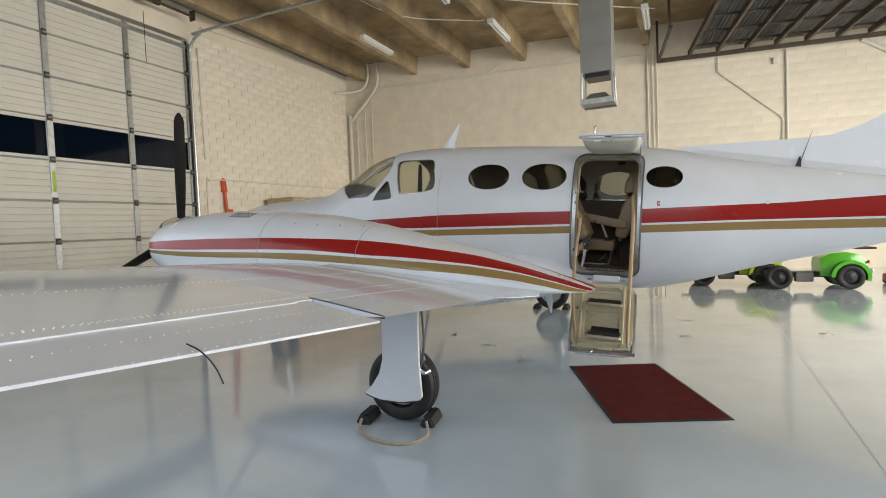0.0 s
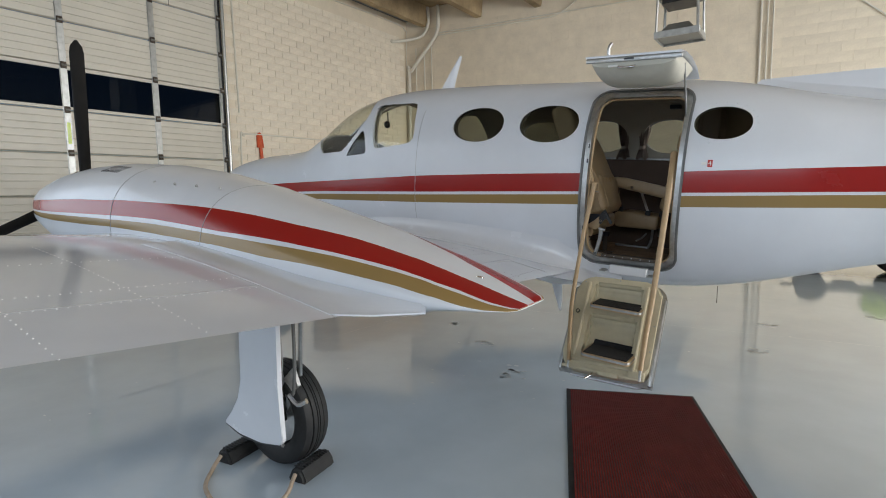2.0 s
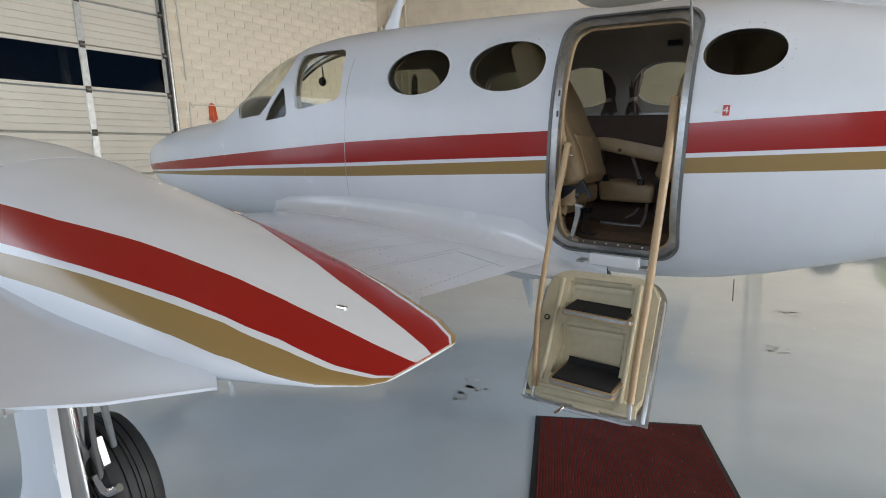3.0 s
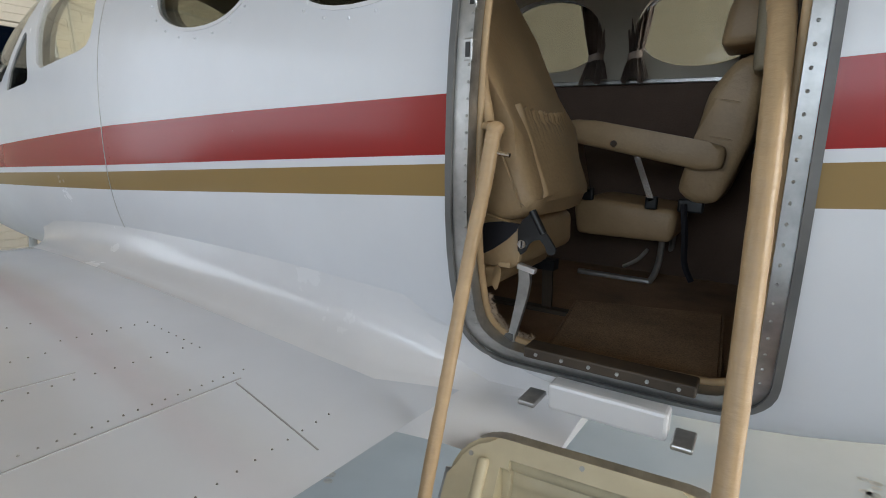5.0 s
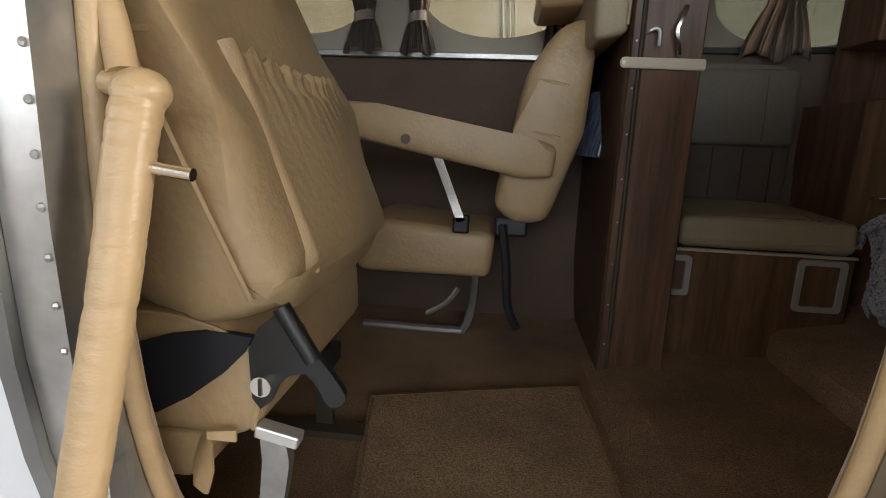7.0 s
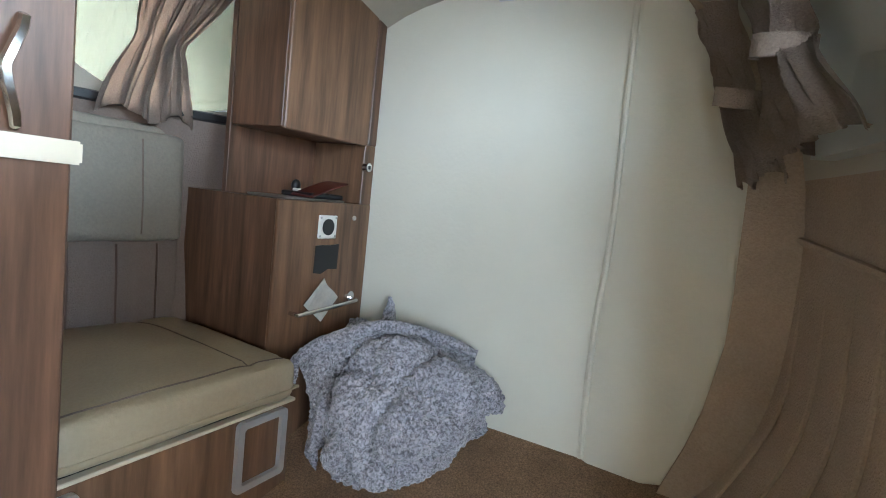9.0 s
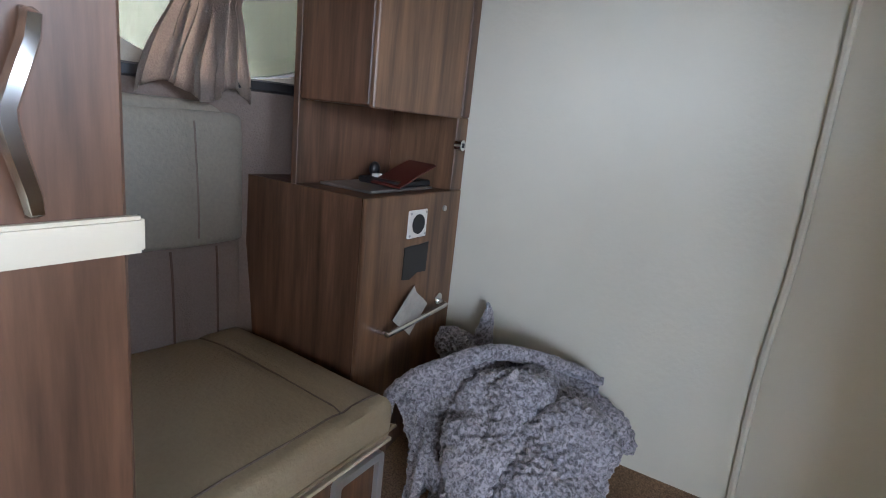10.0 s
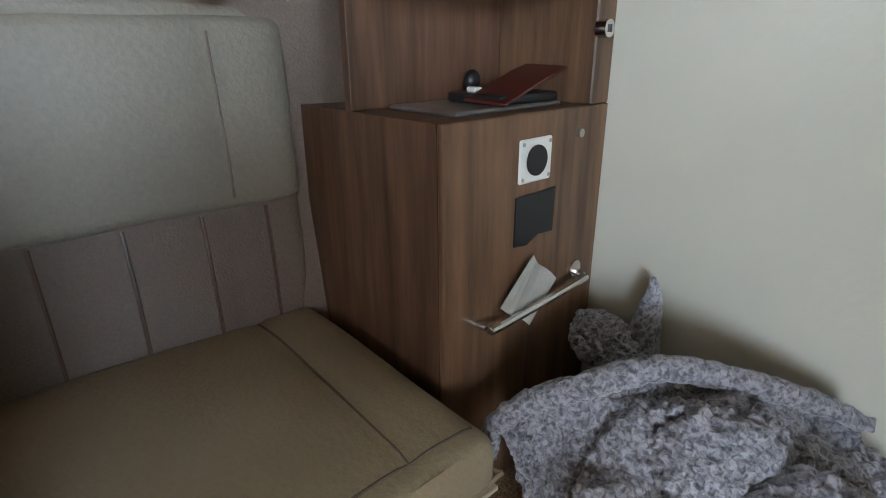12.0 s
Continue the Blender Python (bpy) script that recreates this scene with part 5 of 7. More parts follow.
loft([[(x0, y, z0), (x1, y - 0.006, z1), (x1, y - 0.003, z1), (x0, y + 0.003, z0)] for x0, z0, x1, z1, y in ((0.012, 1.1, 0.02, 1.112, -0.57), (0.012, 1.085, 0.035, 1.106, -0.582), (0.016, 1.065, 0.04, 1.085, -0.59), (0.022, 1.052, 0.03, 1.057, -0.584))], bm=flap)
loft([[(x, y, z0), (x, y, z1), (x, y + 0.003, z1), (x, y + 0.003, z0)] for x, z0, z1, y in ((0.03, 1.112, 1.12, -0.586), (0.055, 1.108, 1.12, -0.58))], bm=flap)
part("loose_flap", flap, M_leather, ls, "torn leather flap", smooth=True)
part("lap_belt", prism([(-0.2, 1.135), (-0.03, 1.125), (0.005, 1.145), (0.04, 1.172), (0.062, 1.195), (0.07, 1.21), (0.03, 1.213), (-0.01, 1.207), (-0.06, 1.19), (-0.2, 1.185)], "y", -0.5705, -0.562), M_belt, ls, "black belt cloth over the cushion")
lobe = [(0.148 + 0.011 * math.cos(radians(a)), 1.161 + 0.011 * math.sin(radians(a))) for a in range(40, -170, -30)]
pv = part("pivot_plate", prism([(0.068, 1.2), (0.078, 1.222), (0.095, 1.236), (0.105, 1.236), (0.118, 1.226), (0.128, 1.205), (0.144, 1.186)] + lobe + [(0.134, 1.168), (0.122, 1.181), (0.107, 1.178), (0.096, 1.168), (0.088, 1.15), (0.078, 1.142), (0.07, 1.152)], "y", -0.575, -0.567), M_black, ls, "chipped black pivot plate")
part("pivot_bolt", cyl((0.082, -0.583, 1.168), (0.082, -0.575, 1.168), 0.0098, seg=18), M_chrome, pv)
part("bolt_slot", box(0.0805, 0.0835, -0.5845, -0.5825, 1.16, 1.176), M_black, pv)
part("link_rod", cyl((0.102, -0.579, 1.245), (0.131, -0.579, 1.197), 0.0082), M_black, pv, "scratched black lever", smooth=True)
part("support_bar", xf(box(-0.022, 0.022, -0.009, 0.009, -0.0065, 0.0065, 0.002), Matrix.Translation((0.089, -0.56, 1.109)) @ Matrix.Rotation(radians(12), 4, "Y")), M_pull, ls)
part("front_leg", loft([[(x - w, -0.557, z), (x + w, -0.557, z), (x + w, -0.543, z), (x - w, -0.543, z)] for x, w, z in ((0.08, 0.013, 1.104), (0.083, 0.014, 1.075), (0.079, 0.013, 1.04), (0.069, 0.011, 0.99), (0.058, 0.009, 0.94), (0.052, 0.009, 0.9))]), M_alu, ls, "bent metal seat leg", smooth=True, angle=30)
part("cross_member", box(0.0, 0.062, -0.56, -0.545, 0.925, 0.943, 0.002), M_seal, ls)
part("rear_bracket", prism([(-0.005, 1.04), (0.025, 1.04), (0.03, 0.9), (0.0, 0.9)], "y", -0.21, -0.2), M_steel, ls)
part("seat_frame", box(-0.45, 0.04, -0.24, -0.2, 1.03, 1.06), M_black, ls)
part("floor_rail", box(-0.4, 0.09, -0.235, -0.2, 0.9, 0.912), M_steel, ls)

# ---- partition
pt = thing("cabin_partition", BODY, "walnut veneer cabin partition with hinged edge panel", "partition")
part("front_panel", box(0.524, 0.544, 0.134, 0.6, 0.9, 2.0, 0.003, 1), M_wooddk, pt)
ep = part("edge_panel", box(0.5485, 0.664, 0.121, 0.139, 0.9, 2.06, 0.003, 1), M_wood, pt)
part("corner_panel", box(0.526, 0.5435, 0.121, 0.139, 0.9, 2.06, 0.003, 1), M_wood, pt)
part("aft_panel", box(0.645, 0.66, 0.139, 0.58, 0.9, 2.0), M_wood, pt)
part("hinge_line", cyl((0.546, 0.1225, 0.91), (0.546, 0.1225, 2.05), 0.0042, seg=8), M_steel, ep)
for k in range(60):
    part("hinge_knuckle", cyl((0.546, 0.1215, 0.955 + k * 0.0184), (0.546, 0.1215, 0.967 + k * 0.0184), 0.0046, seg=6), M_steel, ep)
for k in range(12):
    z = 0.97 + k * 0.09
    if abs(z - 1.556) > 0.02:
        part("screw", cyl((0.5355, 0.1212, z), (0.5355, 0.119, z), 0.0022, seg=8), M_alu, ep)
strip = prism([(0.507, 1.557), (0.5085, 1.551), (0.513, 1.548), (0.669, 1.546), (0.669, 1.5675), (0.513, 1.5685), (0.5085, 1.5655), (0.507, 1.562)], "y", 0.112, 0.1205)
bmesh.ops.bevel(strip, geom=list(strip.edges), offset=0.0022, segments=2, affect="EDGES")
part("edge_strip", strip, M_strip, pt, "cream strip across the panel", smooth=True)
part("strip_screw", cyl((0.514, 0.112, 1.558), (0.514, 0.1105, 1.558), 0.0035, seg=10), M_pull, pt)
part("coat_hook", tube([(0.553, 0.121, 1.6145), (0.556, 0.109, 1.6155), (0.565, 0.107, 1.62), (0.5725, 0.107, 1.617), (0.5745, 0.107, 1.609), (0.575, 0.107, 1.589)], 0.0032, 8), M_pull, pt, "satin metal coat hook", smooth=True)
pull = bmesh.new()
loft([[(x + dx, y + dy, z) for dx, dy in ((-w, 0.0), (-w * 0.6, -0.0035), (w * 0.6, -0.0035), (w, 0.0), (w * 0.6, 0.003), (-w * 0.6, 0.003))] for x, y, z, w in
      ((0.6215, 0.1205, 1.667, 0.003), (0.6212, 0.114, 1.664, 0.0045), (0.618, 0.110, 1.653, 0.005), (0.6095, 0.108, 1.631, 0.0052), (0.6065, 0.108, 1.622, 0.0052), (0.6065, 0.108, 1.616, 0.0052), (0.6085, 0.108, 1.605, 0.0052), (0.6145, 0.110, 1.583, 0.005), (0.617, 0.114, 1.573, 0.0045), (0.6175, 0.1205, 1.57, 0.003))], bm=pull)
part("door_pull", pull, M_chrome, pt, "bent polished metal pull", smooth=True)
hb = thing("padded_panel", BODY, "cream padded headboard on the partition", "panel")
part("cushion", skewed([(0.455, 1.60), (0.522, 1.615), (0.522, 2.0), (0.44, 2.0)], 0.128, 0.5, bev=0.018), M_cushion, hb, smooth=True)
part("piping", tube([(0.517, 0.126, 1.63), (0.518, 0.126, 1.75), (0.518, 0.126, 1.98)], 0.003, 6), M_cushion, hb, smooth=True)

# ---- side-facing bench with its base and back
bn = thing("bench_seat", BODY, "beige vinyl bench cushion on a walnut base with chrome pulls", "seat")
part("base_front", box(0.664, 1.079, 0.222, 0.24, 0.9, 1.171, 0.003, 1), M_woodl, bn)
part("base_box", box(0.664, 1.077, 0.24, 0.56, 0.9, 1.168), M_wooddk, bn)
part("base_edge", box(0.664, 1.081, 0.216, 0.24, 1.1705, 1.1765, 0.0015, 1), M_strip, bn)
part("base_reveal", box(0.668, 1.074, 0.2295, 0.5, 1.1765, 1.186), M_black, bn)
for x0, x1, z0, z1 in ((0.667, 0.725, 1.073, 1.154), (0.966, 1.056, 1.053, 1.16)):
    ringp = cut(prism(rounded(x0 - 0.006, x1 + 0.006, z0 - 0.006, z1 + 0.006, 0.009, 4), "y", 0.2135, 0.2245), prism(rounded(x0 + 0.006, x1 - 0.006, z0 + 0.006, z1 - 0.006, 0.005, 4), "y", 0.2, 0.24))
    pf = part("pull_frame", copy_of(ringp), M_pull, bn, "satin metal pull frame", smooth=True, angle=30)
cu = pad(0.375, 0.365, 0.072, 0.02, 0.016, (("x", 0.1, 0.007), ("y", -0.155, 0.004)), 26)
cu = xf(cu, Matrix.Translation((0.885, 0.39, 1.219)) @ Matrix.Rotation(radians(1), 4, "X"))
tree = BVHTree.FromBMesh(cu)
seams = [[(x, y) for x, y in ((0.985 + 0.008 * (k / 20), 0.236 + 0.32 * k / 20) for k in range(21))], [(0.71 + 0.35 * k / 24, 0.235) for k in range(25)]]
seams = [[tree.ray_cast(Vector((x, y, 2)), Vector((0, 0, -1)))[0] for x, y in line] for line in seams]
part("cushion", cu, M_cushion, bn, "stitched beige cushion", smooth=True, angle=60)
for line in seams:
    part("stitched_seam", tube([p for p in line if p], 0.0016, 5), M_fabric, bn, smooth=True)
part("cushion_piping", tube([(0.70, 0.2095, 1.2), (0.9, 0.207, 1.2), (1.062, 0.209, 1.2), (1.0725, 0.23, 1.2), (1.074, 0.4, 1.202)], 0.0026, 6), M_cushion, bn, smooth=True)
bp_ = pad(0.39, 0.205, 0.056, 0.013, 0.007, (("x", 0.109, 0.006),), 24)
bp_ = xf(bp_, Matrix.Translation((0.875, 0.578, 1.512)) @ Matrix.Rotation(radians(-2), 4, "Z") @ Matrix.Rotation(radians(86), 4, "X"))
tree = BVHTree.FromBMesh(bp_)
line = [tree.ray_cast(Vector((0.984, 0, 1.425 + 0.175 * k / 16)), Vector((0, 1, 0)))[0] for k in range(17)]
part("stitched_seam", tube([p for p in line if p], 0.0016, 5), M_fabric, bn, smooth=True)
part("back_pad", bp_, M_backpad, bn, "grey-beige back pad", smooth=True, angle=60)
part("pad_top", skewed([(0.68, 1.605), (1.045, 1.605), (1.04, 1.63), (0.68, 1.63)], 0.56, 0.6, bev=0.011), M_backpad, bn, smooth=True)
lbk = pad(0.41, 0.24, 0.026, 0.01, 0.004, (("x", -0.09, 0.004), ("x", 0.02, 0.004), ("x", 0.12, 0.004)), 28)
lbk = xf(lbk, Matrix.Translation((0.866, 0.574, 1.3)) @ Matrix.Rotation(radians(-3), 4, "Z") @ Matrix.Rotation(radians(88), 4, "X"))
tree = BVHTree.FromBMesh(lbk)
for x in (0.71, 0.79, 0.87, 0.95, 1.025):
    line = [tree.ray_cast(Vector((x, 0, 1.2 + 0.205 * k / 12)), Vector((0, 1, 0)))[0] for k in range(13)]
    part("channel_seam", tube([p for p in line if p], 0.0024, 6), M_wooddk, bn, smooth=True)
part("lower_back", lbk, M_fabric, bn, "taupe fabric lower back with stitched channels", smooth=True, angle=60)
single("heater_hose", cyl((1.092, 0.27, 1.02), (1.092, 0.27, 1.15), 0.012), M_black, BODY, "black hose beside the walnut bench base", "hose")
wl = [[(x, side_y(x, z, 0.063 + o), z) for z, o in ((1.0, 0), (1.2, 0), (1.4, 0), (1.55, 0), (1.655, 0), (1.655, 0.006), (1.55, 0.006), (1.4, 0.006), (1.2, 0.006), (1.0, 0.006))] for x in (0.664, 0.75, 0.85, 0.95, 1.05, 1.15, 1.25, 1.345)]
single("side_panel", loft(wl), M_fabric, BODY, "taupe fabric side wall panel", "panel", kind="structure")


def fitted(x0, x1, y0, z0, z1, inset=0.07):
    """A box whose back follows the hull's side."""
    xs = [x0 + (x1 - x0) * k / 5 for k in range(6)]
    back = [(x, max(y0 + 0.1, min(side_y(x, max(z0, 1.3), inset), side_y(x, z1, inset)))) for x in xs]
    return prism([(x1, y0), (x0, y0)] + back, "z", z0, z1)


# ---- corner cabinet with open niche and upper locker
cbn = thing("corner_cabinet", BODY, "walnut veneer corner cabinet with niche and upper locker", "cabinet")
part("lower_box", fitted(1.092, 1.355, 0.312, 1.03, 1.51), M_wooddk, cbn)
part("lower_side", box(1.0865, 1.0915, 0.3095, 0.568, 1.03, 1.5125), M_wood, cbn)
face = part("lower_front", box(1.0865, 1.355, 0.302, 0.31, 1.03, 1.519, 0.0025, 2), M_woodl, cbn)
part("top", fitted(1.0865, 1.355, 0.3105, 1.5125, 1.5185), M_wood, cbn)
part("niche_back", box(1.0875, 1.352, 0.4475, 0.46, 1.5185, 2.02, 0.001, 1), M_wood, cbn)
part("niche_pillar", box(1.318, 1.355, 0.303, 0.447, 1.5185, 1.6475, 0.002, 1), M_woodl, cbn)
loc = part("locker", box(1.0885, 1.324, 0.312, 0.447, 1.648, 2.02, 0.002, 1), M_wood, cbn)
part("locker_door", box(1.087, 1.3245, 0.302, 0.3115, 1.645, 2.02, 0.002, 1), M_woodl, loc)
part("locker_post", box(1.327, 1.355, 0.302, 0.447, 1.648, 2.02, 0.002, 1), M_wood, loc)
ol = part("socket_plate", box(1.191, 1.245, 0.2985, 0.302, 1.446, 1.493, 0.002, 1), M_plate, face, "white socket plate")
part("socket", cyl((1.218, 0.2986, 1.4695), (1.218, 0.2965, 1.4695), 0.0165, seg=24), M_black, ol)
for x in (1.196, 1.24):
    for z in (1.451, 1.488):
        part("screw", cyl((x, 0.2986, z), (x, 0.2975, z), 0.0022, seg=8), M_alu, ol)
part("tape_patch", loft([[(x, y, z) for y in (0.302, 0.3003)] + [(x2, y, z2) for y in (0.3003, 0.302)] for x, z, x2, z2 in ((1.189, 1.377, 1.19, 1.432), (1.21, 1.374, 1.21, 1.433), (1.23, 1.383, 1.23, 1.432), (1.257, 1.381, 1.258, 1.434))]), M_black, face, "black tape patch")
part("towel_bar", tube([(1.135, 0.302, 1.303), (1.137, 0.284, 1.303), (1.148, 0.28, 1.303), (1.29, 0.28, 1.311), (1.306, 0.284, 1.313), (1.309, 0.302, 1.315)], 0.0045, 8), M_chrome, face, "chrome towel bar", smooth=True)
part("bar_rose", cyl((1.309, 0.302, 1.318), (1.309, 0.298, 1.318), 0.011), M_chrome, face)
part("key_cylinder", cyl((1.30, 0.302, 1.489), (1.30, 0.299, 1.489), 0.005), M_alu, face)
part("knob", cyl((1.322, 0.303, 1.6), (1.322, 0.29, 1.6), 0.0095, seg=20), M_chrome, cbn, "chrome lock knob", smooth=True)
part("knob_slot", box(1.32, 1.324, 0.2885, 0.2905, 1.596, 1.604), M_black, cbn)
part("ashtray", box(1.13, 1.3, 0.33, 0.44, 1.5185, 1.523, 0.002, 1), M_alu, cbn)
single("paper_tag", xf(loft([[(x, 0.003 * math.sin(x * 90) + d, -0.034 + 0.004 * math.sin(x * 60)) for d in (-0.0007, 0.0007)] + [(x, 0.004 * math.sin(x * 70 + 1) + d, 0.033 + 0.003 * math.sin(x * 80)) for d in (0.0007, -0.0007)] for x in (-0.033, -0.022, -0.011, 0, 0.011, 0.022, 0.033)]), Matrix.Translation((1.208, 0.29, 1.322)) @ Matrix.Rotation(radians(44), 4, "Y")), M_paper, BODY, "grey paper tag tucked behind the towel bar", "tag", smooth=False)
sh_ = thing("glasses_case", BODY, "open maroon leather case on the cabinet top", "case")
part("case_base", box(1.2, 1.3, 0.335, 0.42, 1.523, 1.534, 0.004), M_black, sh_)
part("case_lid", loft([[(x, y, z), (x, y, z + 0.0025), (x, y + 0.06, z + 0.0045), (x, y + 0.06, z + 0.002)] for x, y, z in ((1.195, 0.325, 1.5245), (1.215, 0.325, 1.531), (1.25, 0.327, 1.543), (1.285, 0.33, 1.553), (1.312, 0.335, 1.558))]), M_maroon, sh_, "maroon leather flap", smooth=True)
part("white_card", box(1.212, 1.224, 0.385, 0.4, 1.534, 1.54, 0.002), M_plate, sh_)
part("dark_pouch", ball((1.232, 0.41, 1.545), 0.011, (1, 0.8, 1.2)), M_black, sh_, smooth=True)


# ---- curtains
def curtain(label, top, tie, foot, wt, wk, wf, normal, group="curtains", n=64, depth=0.016, banded=True, folds=9):
    """A gathered curtain: wide at the top, tied, and flaring below. normal: which way it bulges."""
    t = thing("curtain", BODY, label, "curtain", group)
    top, tie, foot, nrm = Vector(top), Vector(tie), Vector(foot), Vector(normal).normalized()
    rows_ = []
    along = Vector((1, 0, 0)) - nrm * nrm.x
    along.normalize()
    ph = rng.uniform(0, 6)
    for k in range(22):
        u = k / 21
        if u < 0.6:
            q = u / 0.6
            c = top.lerp(tie, q)
            w = wt + (wk - wt) * (q ** 1.6)
        else:
            q = (u - 0.6) / 0.4
            c = tie.lerp(foot, q)
            w = wk + (wf - wk) * (q ** 0.7)
        row = []
        for j in range(n):
            a = j / (n - 1) - 0.5
            fold = math.sin(a * folds * 2 * math.pi + ph + 0.8 * math.sin(u * 4 + ph)) * depth * (0.6 + 0.4 * math.sin(j * 1.7)) + noise.noise(Vector((a * 6, u * 5, ph))) * 0.012
            row.append(c + along * (a * w) + nrm * (fold + 0.022 * math.cos(a * math.pi)) + Vector((0, 0, 0.012 * math.sin(a * 11 + ph) if k == 21 else 0)))
        rows_.append(row)
    b = loft(rows_, close=False, caps=False)
    bmesh.ops.solidify(b, geom=b.faces, thickness=0.003)
    part("cloth", b, M_curtain, t, smooth=True, angle=80)
    if not banded:
        return t
    band = []
    for k in range(25):
        a = 2 * math.pi * k / 24
        c = tie + along * (wk * 0.5 * math.cos(a)) + nrm * (0.03 * math.sin(a) + 0.01) + Vector((0, 0, 0.006 * math.cos(a)))
        o = along * (0.003 * math.cos(a)) + nrm * (0.003 * math.sin(a))
        band.append([c + o + Vector((0, 0, 0.013)), c - o + Vector((0, 0, 0.013)), c - o - Vector((0, 0, 0.013)), c + o - Vector((0, 0, 0.013))])
    part("tie", loft(band, caps=False), M_curtain, t, smooth=True)
    return t


curtain("taupe curtain tied back beside the cabin window", (-0.15, 0.585, 2.02), (-0.13, 0.588, 1.73), (-0.135, 0.59, 1.64), 0.14, 0.05, 0.12, (0, -1, 0), folds=5)
curtain("taupe curtain tied back beside the cabin window", (0.03, 0.585, 2.02), (0.025, 0.588, 1.73), (0.025, 0.59, 1.64), 0.12, 0.045, 0.11, (0, -1, 0), folds=5)
curtain("taupe curtain tied back beside the cabin window", (0.44, 0.585, 2.02), (0.44, 0.588, 1.75), (0.44, 0.59, 1.64), 0.12, 0.09, 0.12, (0, -1, 0), folds=5)
curtain("taupe curtain gathered over the bench window", (0.95, side_y(0.95, 1.95, 0.1), 1.95), (0.975, side_y(0.975, 1.765, 0.09), 1.765), (0.985, side_y(0.985, 1.64, 0.085), 1.64), 0.2, 0.085, 0.185, (0, -1, 0), folds=5, depth=0.011, banded=False)
curtain("taupe curtain tied with a band beside the aft window", (1.255, -0.35, 1.86), (1.262, -0.40, 1.735), (1.25, -0.442, 1.622), 0.11, 0.05, 0.1, (-0.55, 1, 0), folds=3, depth=0.01)
curtain("taupe curtain tied with a band beside the aft window", (1.12, -0.415, 1.85), (1.12, -0.442, 1.762), (1.075, -0.478, 1.648), 0.12, 0.06, 0.19, (-0.3, 1, 0), folds=3)

# ---- blanket
def tufted(bm, deep=0.0085):
    """Raises the curls of the fleece and keeps their height, by which the colour shades the gaps."""
    bm.normal_update()
    lay = bm.verts.layers.float.new("tuft")
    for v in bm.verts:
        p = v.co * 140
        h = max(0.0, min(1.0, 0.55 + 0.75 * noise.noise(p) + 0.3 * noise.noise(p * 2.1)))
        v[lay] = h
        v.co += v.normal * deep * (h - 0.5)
    return bm


def heap(p):
    """How far the heap reaches along a direction: a slumped sack, broad above, with pleats that run down to its foot."""
    q = Vector((p.x * 0.13, p.y * 0.155 * (1 + 0.16 * p.z), p.z * 0.155 if p.z > 0 else p.z * 0.1))
    w = p + Vector((noise.noise(p * 1.1), noise.noise(p * 1.1 + Vector((7, 0, 0))), noise.noise(p * 1.1 + Vector((0, 7, 0))))) * 0.5
    crease = abs(math.sin(w.y * 2.9 - w.z * 1.9 + w.x * 1.2)) ** 0.5 - 0.7
    pleat = abs(math.sin(4.2 * math.atan2(w.y, -w.x) + 1.4 * p.z)) ** 0.6 - 0.65
    return q * (1 + 0.24 * crease + 0.12 * pleat * (1 - 0.5 * p.z) + 0.15 * noise.noise(p * 1.9) + 0.05 * noise.noise(p * 5))


bl = bmesh.new()
bmesh.ops.create_icosphere(bl, subdivisions=7, radius=1)
C = Vector((1.19, 0.08, 1.13))
for v in bl.verts:
    v.co = C + heap(v.co.copy())
    g = max(0.0, min(1.0, (v.co.z - 1.04) / 0.2))
    v.co.y = 0.08 - 0.01 * g + (v.co.y - C.y) * (0.6 + 0.5 * g)
    v.co.x += 0.01 * (1 - g) * (1 if v.co.x < 1.19 else 0)
    if v.co.y > 0.16:
        v.co.x = max(v.co.x, 1.088 + 0.02 * noise.noise(v.co * 30))
    zg = 1.0 + max(0, (v.co.x - 0.945)) * 0.27
    v.co.x = min(v.co.x, 1.345)
    v.co.z = max(v.co.z, zg)
bt = thing("blanket", BODY, "crumpled grey fleece blanket heaped on the carpet", "blanket")
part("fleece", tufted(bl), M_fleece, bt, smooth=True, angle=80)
hemline = [(1.098, 0.242, 1.19), (1.1, 0.238, 1.226), (1.12, 0.217, 1.256), (1.15, 0.18, 1.28), (1.19, 0.146, 1.296), (1.22, 0.115, 1.3), (1.26, 0.064, 1.289), (1.29, 0.028, 1.277), (1.318, -0.012, 1.26)]
part("hem_fold", tufted(tube([(x - 0.012, y - 0.006, z + 0.006) for x, y, z in hemline], lambda u: 0.0125 * (1 - 0.4 * abs(2 * u - 1) ** 3), 20, 14), 0.004), M_fleece, bt, "turned hem of the blanket", smooth=True)
for c, r, k in (((1.3, -0.03, 1.2), 0.058, (0.8, 0.95, 0.62)), ((1.285, 0.0, 1.15), 0.06, (0.9, 1.0, 0.55)), ((1.29, 0.235, 1.25), 0.042, (1.0, 1.0, 0.6))):
    b = bmesh.new()
    bmesh.ops.create_icosphere(b, subdivisions=5, radius=r)
    for v in b.verts:
        v.co *= 1 + 0.16 * noise.noise(v.co * 26 + Vector(c) * 9)
        v.co = Vector(c) + Vector((v.co.x * k[0], v.co.y * k[1], v.co.z * k[2] + 0.25 * v.co.y))
    part("fold_bulge", tufted(b), M_fleece, bt, smooth=True)
line = smooth_path(hemline[1:], 20)
drape = []
